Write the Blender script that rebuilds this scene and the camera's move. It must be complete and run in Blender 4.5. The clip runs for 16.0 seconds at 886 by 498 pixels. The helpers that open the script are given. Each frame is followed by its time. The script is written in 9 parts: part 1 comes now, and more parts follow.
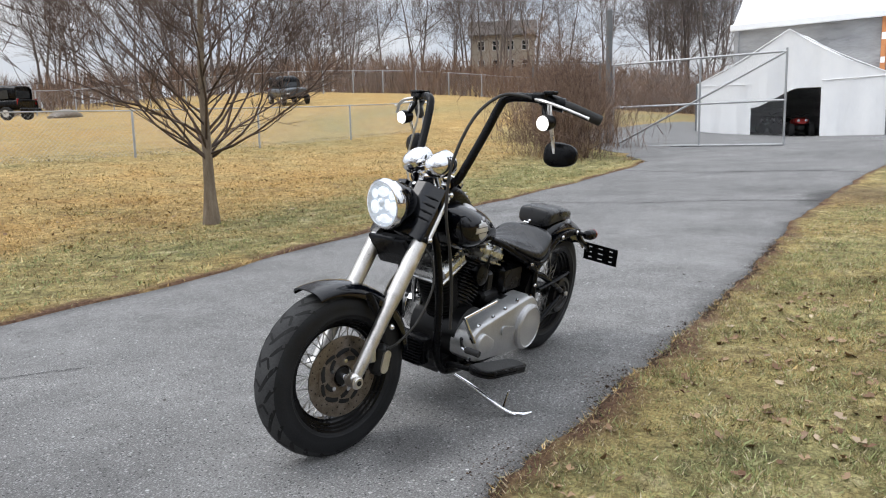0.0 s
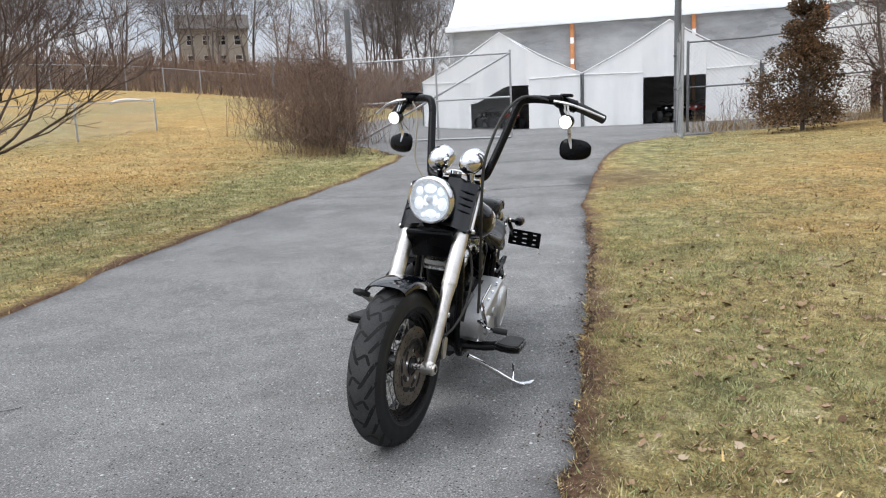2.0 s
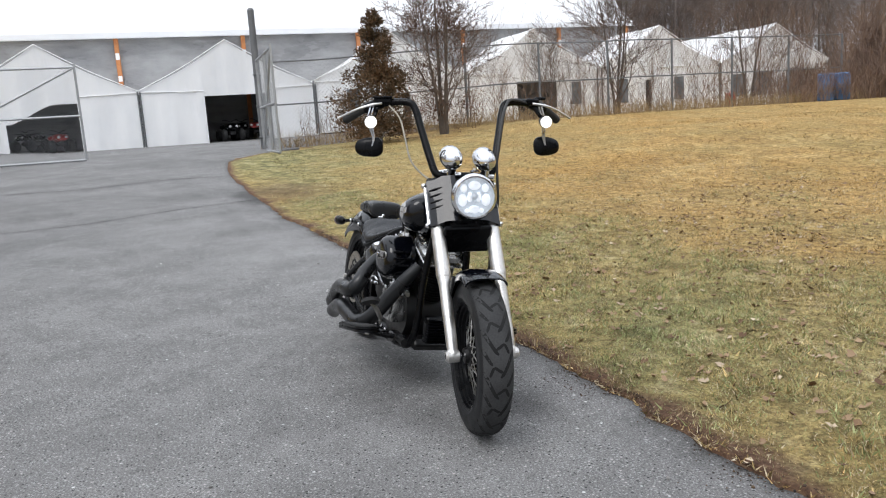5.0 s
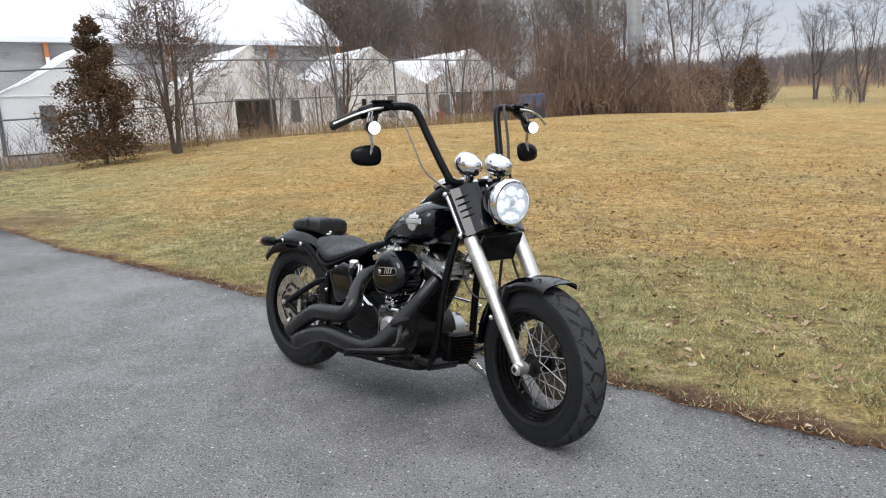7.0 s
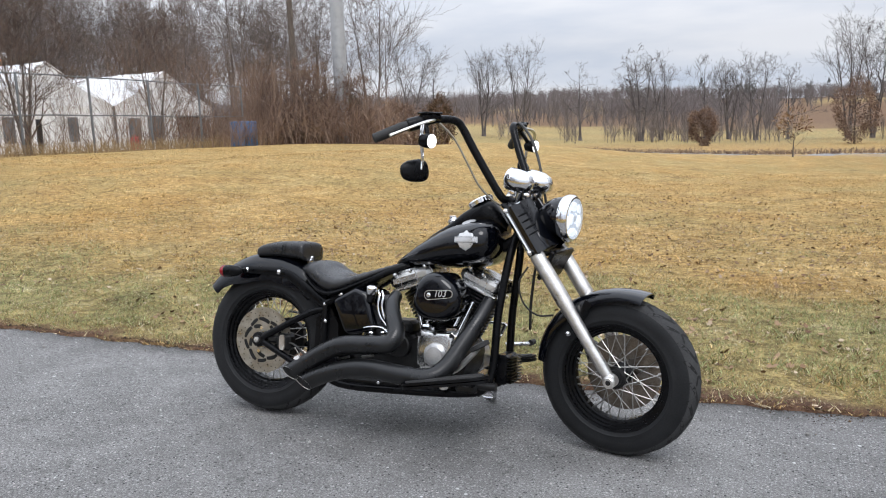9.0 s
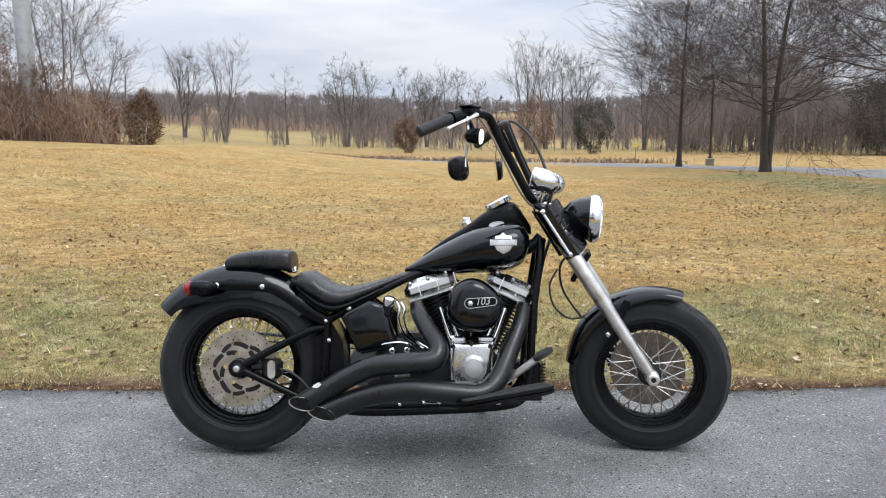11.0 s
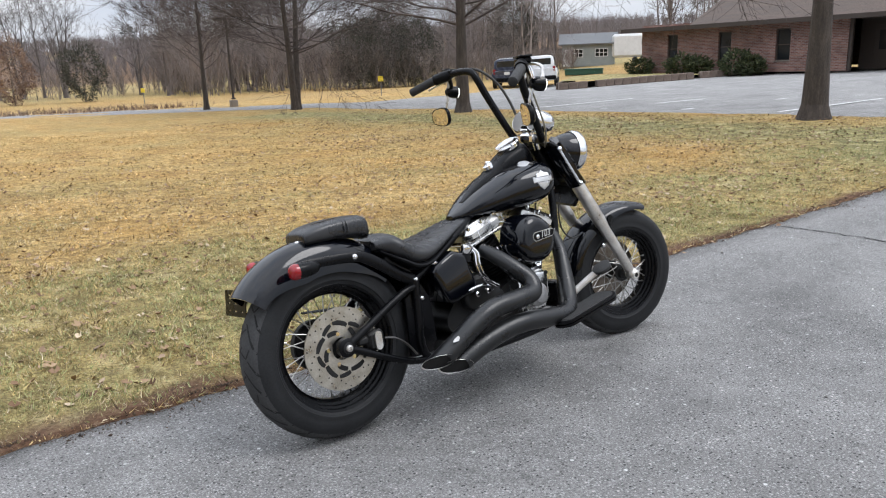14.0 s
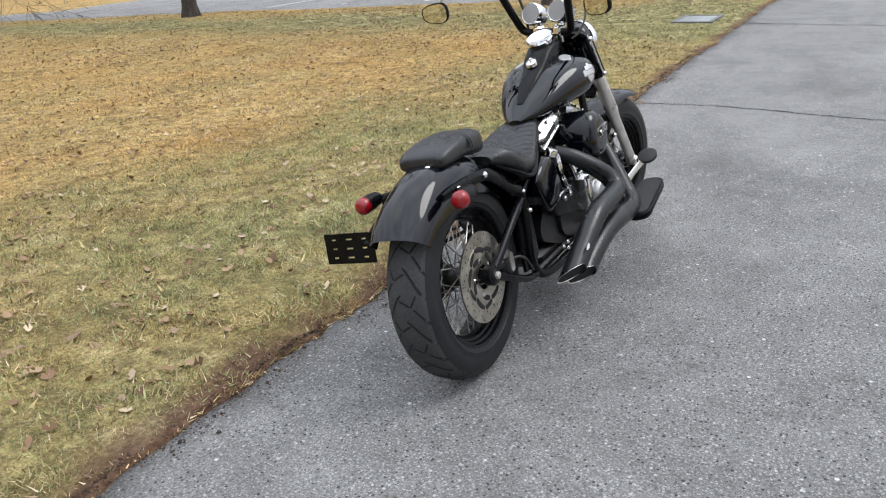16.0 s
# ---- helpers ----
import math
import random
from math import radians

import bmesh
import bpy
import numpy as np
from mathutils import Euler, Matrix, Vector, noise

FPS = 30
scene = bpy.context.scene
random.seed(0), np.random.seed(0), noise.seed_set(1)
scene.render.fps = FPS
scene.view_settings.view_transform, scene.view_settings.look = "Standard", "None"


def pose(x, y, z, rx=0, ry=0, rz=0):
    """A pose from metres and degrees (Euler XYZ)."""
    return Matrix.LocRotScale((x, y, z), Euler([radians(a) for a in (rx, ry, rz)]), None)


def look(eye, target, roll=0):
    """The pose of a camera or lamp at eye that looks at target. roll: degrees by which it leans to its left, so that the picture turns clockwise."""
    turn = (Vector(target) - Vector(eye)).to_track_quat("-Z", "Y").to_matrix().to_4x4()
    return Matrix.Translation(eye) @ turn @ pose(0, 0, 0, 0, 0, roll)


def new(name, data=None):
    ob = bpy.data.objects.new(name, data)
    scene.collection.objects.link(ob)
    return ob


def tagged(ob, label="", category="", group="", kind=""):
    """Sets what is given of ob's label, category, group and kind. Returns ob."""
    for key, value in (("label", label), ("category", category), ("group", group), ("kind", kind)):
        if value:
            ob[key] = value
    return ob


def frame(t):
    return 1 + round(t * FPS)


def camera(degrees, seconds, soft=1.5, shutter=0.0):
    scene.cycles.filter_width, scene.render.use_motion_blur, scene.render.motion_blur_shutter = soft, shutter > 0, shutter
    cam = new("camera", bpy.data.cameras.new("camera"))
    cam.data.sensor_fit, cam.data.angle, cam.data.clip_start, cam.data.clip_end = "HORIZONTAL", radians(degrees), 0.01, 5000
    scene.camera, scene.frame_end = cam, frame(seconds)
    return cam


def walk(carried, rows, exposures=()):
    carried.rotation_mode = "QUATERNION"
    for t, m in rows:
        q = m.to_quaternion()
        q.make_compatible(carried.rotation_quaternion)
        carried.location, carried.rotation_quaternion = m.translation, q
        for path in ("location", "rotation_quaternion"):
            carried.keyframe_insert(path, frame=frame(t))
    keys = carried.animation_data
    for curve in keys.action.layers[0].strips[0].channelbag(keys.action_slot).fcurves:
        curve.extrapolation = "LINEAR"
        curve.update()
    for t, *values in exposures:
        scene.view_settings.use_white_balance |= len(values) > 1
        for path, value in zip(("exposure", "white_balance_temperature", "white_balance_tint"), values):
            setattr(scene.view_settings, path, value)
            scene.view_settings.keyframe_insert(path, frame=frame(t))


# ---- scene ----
cam = camera(61.1, 16.0, 1.1)
PATH = [
    (0, (3.44, 1.953, 1.129), (1.868, 0.752, 0.839), -1.3),
    (0.5, (3.69, 1.725, 1.142), (2.017, 0.669, 0.847), -1.7),
    (1, (3.884, 1.487, 1.135), (2.122, 0.592, 0.831), -2.0),
    (1.5, (4.017, 1.233, 1.172), (2.181, 0.507, 0.857), -2.1),
    (2, (4.169, 0.973, 1.179), (2.273, 0.424, 0.857), -2.4),
    (2.5, (4.298, 0.691, 1.193), (2.357, 0.33, 0.87), -2.5),
    (3, (4.368, 0.357, 1.214), (2.401, 0.188, 0.894), -2.7),
    (3.5, (4.437, 0.016, 1.211), (2.463, 0.042, 0.891), -3.0),
    (4, (4.42, -0.313, 1.205), (2.459, -0.087, 0.883), -3.4),
    (4.5, (4.328, -0.64, 1.208), (2.402, -0.215, 0.879), -3.7),
    (5, (4.24, -0.958, 1.209), (2.368, -0.34, 0.874), -3.7),
    (7.5, (3.162, -2.262, 1.243), (1.809, -0.826, 0.915), -3.8),
    (8, (2.86, -2.515, 1.248), (1.669, -0.939, 0.93), -3.5),
    (8.5, (2.548, -2.668, 1.26), (1.521, -0.982, 0.937), -3.2),
    (9, (2.194, -2.768, 1.254), (1.351, -0.98, 0.949), -2.3),
    (11.5, (0.597, -2.843, 1.247), (0.725, -0.872, 0.929), -0.3),
    (12, (0.26, -2.795, 1.277), (0.607, -0.855, 0.935), -0.4),
    (12.5, (-0.099, -2.766, 1.303), (0.453, -0.88, 0.932), -0.9),
    (13, (-0.433, -2.671, 1.296), (0.319, -0.863, 0.892), -1.2),
    (13.5, (-0.753, -2.532, 1.308), (0.181, -0.818, 0.87), -1.7),
    (14, (-1.098, -2.369, 1.328), (0.011, -0.777, 0.841), -2.2),
    (14.5, (-1.352, -2.131, 1.321), (-0.095, -0.674, 0.777), -2.4),
    (15, (-1.59, -1.854, 1.353), (-0.213, -0.538, 0.743), -3.0),
    (15.5, (-1.804, -1.547, 1.376), (-0.332, -0.38, 0.688), -3.4),
    (16, (-1.877, -1.215, 1.369), (-0.333, -0.201, 0.604), -3.8),
]
LIGHT = [(0, -0.20, 6280, 11), (2.5, -0.22, 6280, 11), (5, -0.32, 6300, 11), (8.5, -0.20, 6200, 12), (12.5, -0.04, 6150, 12), (16, -0.04, 6250, 11)]
walk(cam, [(t, look(eye, target, roll)) for t, eye, target, roll in PATH], LIGHT)

# ---- overcast winter daylight ----
world = bpy.data.worlds.new("overcast_sky")
scene.world = world
world.use_nodes = True
wn, wl = world.node_tree.nodes, world.node_tree.links
wn.clear()
w_out, w_bg = wn.new("ShaderNodeOutputWorld"), wn.new("ShaderNodeBackground")
sky = wn.new("ShaderNodeTexSky")
sky.sky_type, sky.sun_disc = "NISHITA", False
sky.sun_elevation, sky.sun_rotation = radians(57), radians(141)
sky.air_density, sky.dust_density = 1.0, 2.0
sky_dim = wn.new("ShaderNodeVectorMath")
sky_dim.operation, sky_dim.inputs[3].default_value = "SCALE", 0.09
wl.new(sky.outputs[0], sky_dim.inputs[0])
w_co, w_map = wn.new("ShaderNodeTexCoord"), wn.new("ShaderNodeMapping")
w_map.inputs["Scale"].default_value = (1.0, 1.0, 5.0)
wl.new(w_co.outputs["Generated"], w_map.inputs[0])
w_noise = wn.new("ShaderNodeTexNoise")
w_noise.inputs["Scale"].default_value, w_noise.inputs["Detail"].default_value = 1.7, 7.0
w_noise.inputs["Roughness"].default_value = 0.55
wl.new(w_map.outputs[0], w_noise.inputs["Vector"])
w_ramp = wn.new("ShaderNodeValToRGB")
w_ramp.color_ramp.elements[0].position, w_ramp.color_ramp.elements[0].color = 0.30, (0.50, 0.50, 0.50, 1)
w_ramp.color_ramp.elements[1].position, w_ramp.color_ramp.elements[1].color = 0.48, (0.97, 0.97, 0.97, 1)
wl.new(w_noise.outputs["Fac"], w_ramp.inputs[0])
w_noise2 = wn.new("ShaderNodeTexNoise")
w_noise2.inputs["Scale"].default_value, w_noise2.inputs["Detail"].default_value = 3.1, 5.0
wl.new(w_map.outputs[0], w_noise2.inputs["Vector"])
w_cloud = wn.new("ShaderNodeValToRGB")
w_cloud.color_ramp.elements[0].position, w_cloud.color_ramp.elements[0].color = 0.30, (0.66, 0.73, 0.83, 1)
w_cloud.color_ramp.elements[1].position, w_cloud.color_ramp.elements[1].color = 0.62, (0.98, 0.99, 1.0, 1)
wl.new(w_noise2.outputs["Fac"], w_cloud.inputs[0])
w_mix = wn.new("ShaderNodeMix")
w_mix.data_type = "RGBA"
wl.new(w_ramp.outputs[0], w_mix.inputs[0])
wl.new(sky_dim.outputs[0], w_mix.inputs[6])
wl.new(w_cloud.outputs[0], w_mix.inputs[7])
w_sep, w_lift = wn.new("ShaderNodeSeparateXYZ"), wn.new("ShaderNodeMapRange")
wl.new(w_co.outputs["Generated"], w_sep.inputs[0])
wl.new(w_sep.outputs[2], w_lift.inputs[0])
w_lift.inputs[1].default_value, w_lift.inputs[2].default_value, w_lift.inputs[3].default_value, w_lift.inputs[4].default_value = 0.10, 0.9, 0.94, 2.5
w_grade = wn.new("ShaderNodeVectorMath")
w_grade.operation = "SCALE"
wl.new(w_mix.outputs[2], w_grade.inputs[0])
wl.new(w_lift.outputs[0], w_grade.inputs[3])
wl.new(w_grade.outputs[0], w_bg.inputs[0])
w_bg.inputs[1].default_value = 1.0
wl.new(w_bg.outputs[0], w_out.inputs[0])

sun_data = bpy.data.lights.new("sun", "SUN")
sun_data.energy, sun_data.angle, sun_data.color = 1.5, radians(28), (1.0, 0.97, 0.92)
sun = new("sun", sun_data)
sun.matrix_world = look((8, -10, 20), (0, 0, 0))

# ---- materials ----
def principled(name, rough=0.6, metal=0.0, coat=0.0, spec=0.5):
    m = bpy.data.materials.new(name)
    m.use_nodes = True
    b = m.node_tree.nodes["Principled BSDF"]
    b.inputs["Roughness"].default_value = rough
    b.inputs["Metallic"].default_value = metal
    b.inputs["Coat Weight"].default_value = coat
    b.inputs["Coat Roughness"].default_value = 0.04
    b.inputs["Specular IOR Level"].default_value = spec
    return m, m.node_tree.nodes, m.node_tree.links, b


def coords(nodes, world_space=False):
    return nodes.new("ShaderNodeNewGeometry").outputs["Position"] if world_space else nodes.new("ShaderNodeTexCoord").outputs["Object"]


def noise_node(nodes, links, vec, scale, detail=4.0, rough=0.55, stretch=None):
    n = nodes.new("ShaderNodeTexNoise")
    n.inputs["Scale"].default_value, n.inputs["Detail"].default_value, n.inputs["Roughness"].default_value = scale, detail, rough
    if stretch:
        mp = nodes.new("ShaderNodeMapping")
        mp.inputs["Scale"].default_value = stretch
        links.new(vec, mp.inputs[0])
        vec = mp.outputs[0]
    links.new(vec, n.inputs["Vector"])
    return n.outputs["Fac"]


def ramp(nodes, links, fac, stops):
    r = nodes.new("ShaderNodeValToRGB")
    e = r.color_ramp.elements
    while len(e) < len(stops):
        e.new(0.5)
    for el, (p, c) in zip(e, stops):
        el.position, el.color = p, (*c, 1) if len(c) == 3 else c
    links.new(fac, r.inputs[0])
    return r.outputs[0]


def grey(v):
    return (v, v, v)


def mix(nodes, links, fac, a, b, mode="MIX"):
    m = nodes.new("ShaderNodeMix")
    m.data_type, m.blend_type = "RGBA", mode
    for sock, val in ((m.inputs[0], fac), (m.inputs[6], a), (m.inputs[7], b)):
        if isinstance(val, (int, float)):
            sock.default_value = val
        elif isinstance(val, tuple):
            sock.default_value = (*val, 1)
        else:
            links.new(val, sock)
    return m.outputs[2]


def bump(nodes, links, bsdf, height, strength=0.3, distance=0.01):
    b = nodes.new("ShaderNodeBump")
    b.inputs["Strength"].default_value, b.inputs["Distance"].default_value = strength, distance
    links.new(height, b.inputs["Height"])
    links.new(b.outputs[0], bsdf.inputs["Normal"])
    return b


def surface(name, colours, rough=0.6, metal=0.0, scale=6.0, fine=60.0, bump_by=0.15, depth=0.004, coat=0.0, world_space=False, rough_var=0.12, spec=0.5, stretch=None, island=0.0):
    """Two scales of variation in colour, gloss and relief."""
    m, n, l, b = principled(name, rough, metal, coat, spec)
    v = coords(n, world_space)
    big, small = noise_node(n, l, v, scale, stretch=stretch), noise_node(n, l, v, fine, 3.0, stretch=stretch)
    both = n.new("ShaderNodeMath")
    both.operation = "MULTIPLY_ADD"
    l.new(small, both.inputs[0])
    both.inputs[1].default_value = 0.45
    half = n.new("ShaderNodeMath")
    half.operation = "MULTIPLY"
    l.new(big, half.inputs[0])
    half.inputs[1].default_value = 0.75
    l.new(half.outputs[0], both.inputs[2])
    fac = both.outputs[0]
    if island:
        g = n.new("ShaderNodeNewGeometry")
        o = n.new("ShaderNodeMath")
        o.operation = "MULTIPLY_ADD"
        l.new(g.outputs["Random Per Island"], o.inputs[0])
        o.inputs[1].default_value = island
        add = n.new("ShaderNodeMath")
        add.operation, add.inputs[1].default_value = "SUBTRACT", island / 2
        l.new(fac, add.inputs[0])
        l.new(add.outputs[0], o.inputs[2])
        fac = o.outputs[0]
    k = len(colours)
    col = ramp(n, l, fac, [(0.38 + 0.44 * i / max(1, k - 1), c) for i, c in enumerate(colours)])
    l.new(col, b.inputs["Base Color"])
    rr = ramp(n, l, big, [(0.3, grey(max(0.02, rough - rough_var))), (0.7, grey(min(1.0, rough + rough_var)))])
    l.new(rr, b.inputs["Roughness"])
    if bump_by:
        bump(n, l, b, small, bump_by, depth)
    return m


def leaf_like(name, colours, translucent=0.25):
    """Thin plant matter: colour by island, a little light through it."""
    m, n, l, b = principled(name, 0.75, spec=0.25)
    g = n.new("ShaderNodeNewGeometry")
    col = ramp(n, l, g.outputs["Random Per Island"], [(i / max(1, len(colours) - 1), c) for i, c in enumerate(colours)])
    l.new(col, b.inputs["Base Color"])
    return m


# ---- geometry helpers ----
class Geo:
    """Vertices and faces that are gathered into one mesh."""

    def __init__(self):
        self.v, self.f, self.n = [], [], 0

    def add(self, verts, faces, m=None):
        verts = np.asarray(verts, float)
        if m is not None:
            a = np.array(m)
            verts = verts @ a[:3, :3].T + a[:3, 3]
        self.v.append(verts)
        self.f.extend([tuple(i + self.n for i in q) for q in faces])
        self.n += len(verts)
        return self

    def box(self, c, s, m=None, bev=0.0):
        """A box with its centre and sides, edges chamfered by bev."""
        h = np.array(s, float) / 2
        b = min(bev, 0.49 * float(min(s)))
        if b <= 0:
            v = [(x * h[0], y * h[1], z * h[2]) for x in (-1, 1) for y in (-1, 1) for z in (-1, 1)]
            f = [(0, 1, 3, 2), (4, 6, 7, 5), (0, 4, 5, 1), (2, 3, 7, 6), (0, 2, 6, 4), (1, 5, 7, 3)]
        else:
            v, idx = [], {}
            for x in (-1, 1):
                for y in (-1, 1):
                    for z in (-1, 1):
                        for ax in range(3):
                            p = np.array([x, y, z]) * (h - b)
                            p[ax] = (x, y, z)[ax] * h[ax]
                            idx[(x, y, z, ax)] = len(v)
                            v.append(tuple(p))
            f = []
            for ax in range(3):
                o = [a for a in range(3) if a != ax]
                for sgn in (-1, 1):
                    q = []
                    for a, c2 in ((-1, -1), (1, -1), (1, 1), (-1, 1)):
                        k = [0, 0, 0]
                        k[ax], k[o[0]], k[o[1]] = sgn, a, c2
                        q.append(idx[(*k, ax)])
                    f.append(tuple(q))
                for a in (-1, 1):
                    for c2 in (-1, 1):
                        k1, k2 = [0, 0, 0], [0, 0, 0]
                        k1[ax], k2[ax] = -1, 1
                        k1[o[0]] = k2[o[0]] = a
                        k1[o[1]] = k2[o[1]] = c2
                        f.append((idx[(*k1, o[0])], idx[(*k2, o[0])], idx[(*k2, o[1])], idx[(*k1, o[1])]))
            for x in (-1, 1):
                for y in (-1, 1):
                    for z in (-1, 1):
                        f.append(tuple(idx[(x, y, z, ax)] for ax in range(3)))
        v = np.array(v)
        if m is not None:
            a = np.array(m)
            v = v @ a[:3, :3].T
        return self.add(v + np.array(c), f)

    def tube(self, pts, radii, n=10, caps=True, smooth=0, flat=None):
        """A tube along points; smooth: points put in between; flat: (a, b) squeezes the section."""
        p = np.array(pts, float)
        r = np.array(radii if hasattr(radii, "__len__") else [radii] * len(p), float)
        if smooth:
            p, r = spline(p, smooth), np.interp(np.linspace(0, len(r) - 1, (len(r) - 1) * smooth + 1), np.arange(len(r)), r)
        t = np.gradient(p, axis=0)
        t /= np.linalg.norm(t, axis=1)[:, None] + 1e-12
        side = np.cross(t[0], (0, 0, 1) if abs(t[0][2]) < 0.9 else (1, 0, 0))
        side /= np.linalg.norm(side)
        ang = np.arange(n) * 2 * math.pi / n
        sa, sb = flat or (1, 1)
        rings = []
        for i in range(len(p)):
            side = side - t[i] * (side @ t[i])
            side /= np.linalg.norm(side)
            up = np.cross(t[i], side)
            rings.append(p[i] + r[i] * (sa * np.cos(ang)[:, None] * side + sb * np.sin(ang)[:, None] * up))
        return self.rings(rings, caps)

    def rings(self, rings, caps=True, closed=True):
        n, k = len(rings[0]), len(rings)
        f = []
        for i in range(k - 1):
            for j in range(n if closed else n - 1):
                a, b = i * n + j, i * n + (j + 1) % n
                f.append((a, b, b + n, a + n))
        if caps:
            f.append(tuple(range(n))[::-1])
            f.append(tuple((k - 1) * n + j for j in range(n)))
        return self.add(np.concatenate([np.asarray(r, float) for r in rings]), f)

    def lathe(self, profile, c=(0, 0, 0), axis=(0, 1, 0), n=32, caps=True):
        """Profile of (along, radius) turned round an axis through c."""
        ax = np.array(axis, float) / np.linalg.norm(axis)
        u = np.cross(ax, (0, 0, 1) if abs(ax[2]) < 0.9 else (1, 0, 0))
        u /= np.linalg.norm(u)
        w = np.cross(ax, u)
        ang = np.arange(n) * 2 * math.pi / n
        rings = [np.array(c) + ax * a + r * (np.cos(ang)[:, None] * u + np.sin(ang)[:, None] * w) for a, r in profile]
        return self.rings(rings, caps)

    def ball(self, c, r, n=12, k=8, scale=(1, 1, 1)):
        ang = np.arange(n) * 2 * math.pi / n
        rings = []
        for i in range(k + 1):
            th = math.pi * i / k
            rr = max(1e-4, math.sin(th))
            rings.append(np.array(c) + r * np.array(scale) * np.stack([rr * np.cos(ang), rr * np.sin(ang), np.full(n, -math.cos(th))], 1))
        return self.rings(rings, False)

    def plate(self, outline, y0, y1, m=None):
        """An outline in x and z, with thickness from y0 to y1."""
        o = [(x, z) for x, z in outline]
        n = len(o)
        v = [(x, y0, z) for x, z in o] + [(x, y1, z) for x, z in o]
        f = [tuple(range(n)), tuple(range(2 * n - 1, n - 1, -1))] + [(i, i + n, (i + 1) % n + n, (i + 1) % n) for i in range(n)]
        return self.add(v, f, m)

    def turned(self, m):
        a = np.array(m)
        self.v = [v @ a[:3, :3].T + a[:3, 3] for v in self.v]
        return self

    def mesh(self, name, material=None, sharp=38):
        me = bpy.data.meshes.new(name)
        v = np.concatenate(self.v) if self.v else np.zeros((0, 3))
        me.from_pydata(v.tolist(), [], self.f)
        if sharp:
            me.polygons.foreach_set("use_smooth", [True] * len(me.polygons))
            me.set_sharp_from_angle(angle=radians(sharp))
        if material:
            me.materials.append(material)
        return me


def spline(p, k):
    """Catmull-Rom through the points, k steps to a span."""
    p = np.asarray(p, float)
    q = np.vstack([2 * p[0] - p[1], p, 2 * p[-1] - p[-2]])
    out = []
    for i in range(1, len(q) - 2):
        for s in np.arange(k) / k:
            a, b, c, d = q[i - 1], q[i], q[i + 1], q[i + 2]
            out.append(0.5 * (2 * b + (c - a) * s + (2 * a - 5 * b + 4 * c - d) * s * s + (3 * b - a - 3 * c + d) * s**3))
    out.append(p[-1])
    return np.array(out)


def thing(name, geo, material, label, category, m=None, group="", kind="", sharp=38):
    """A top-level thing made of one mesh."""
    ob = new(name, geo.mesh(name, material, sharp))
    if m is not None:
        ob.matrix_world = m
    return tagged(ob, label, category, group, kind)


def holder(name, label, category, m=None, group="", kind=""):
    """An empty at a thing's base that holds its parts."""
    ob = new(name)
    ob.empty_display_size = 0.1
    if m is not None:
        ob.matrix_world = m
    return tagged(ob, label, category, group, kind)


def part(name, geo, material, parent, label="", m=None, sharp=38):
    """One mesh under a thing or a part; geo may also be a mesh to share."""
    ob = new(name, geo if isinstance(geo, bpy.types.Mesh) else geo.mesh(name, material, sharp))
    ob.parent = parent
    if m is not None:
        ob.matrix_local = m
    return tagged(ob, label)


def part_each(name, geo, material, parent, label=""):
    """Every piece of geo as a part of its own."""
    start = 0
    for v in geo.v:
        end = start + len(v)
        g = Geo().add(v, [tuple(i - start for i in q) for q in geo.f if start <= q[0] < end])
        part(name, g, material, parent, label)
        start = end


def welded(ob):
    """Joins the touching strips of one cloth."""
    bm = bmesh.new()
    bm.from_mesh(ob.data)
    bmesh.ops.remove_doubles(bm, verts=bm.verts, dist=0.0005)
    bm.to_mesh(ob.data)
    bm.free()
    return ob


def S(a, b, v):
    t = np.clip((np.asarray(v, float) - a) / (b - a), 0, 1)
    return t * t * (3 - 2 * t)


rng = np.random.default_rng(7)


def wave(x, y, seed=0.0):
    """Cheap smooth noise of about unit size, for plan shapes."""
    x, y = np.asarray(x, float), np.asarray(y, float)
    return (np.sin(x * 1.3 + 2.1 * np.sin(y * 0.7 + seed) + seed) + np.sin(y * 1.7 + 1.3 * np.sin(x * 0.9 + 2 * seed)) + np.sin((x + y) * 2.9 + seed * 3) * 0.5) / 2.5

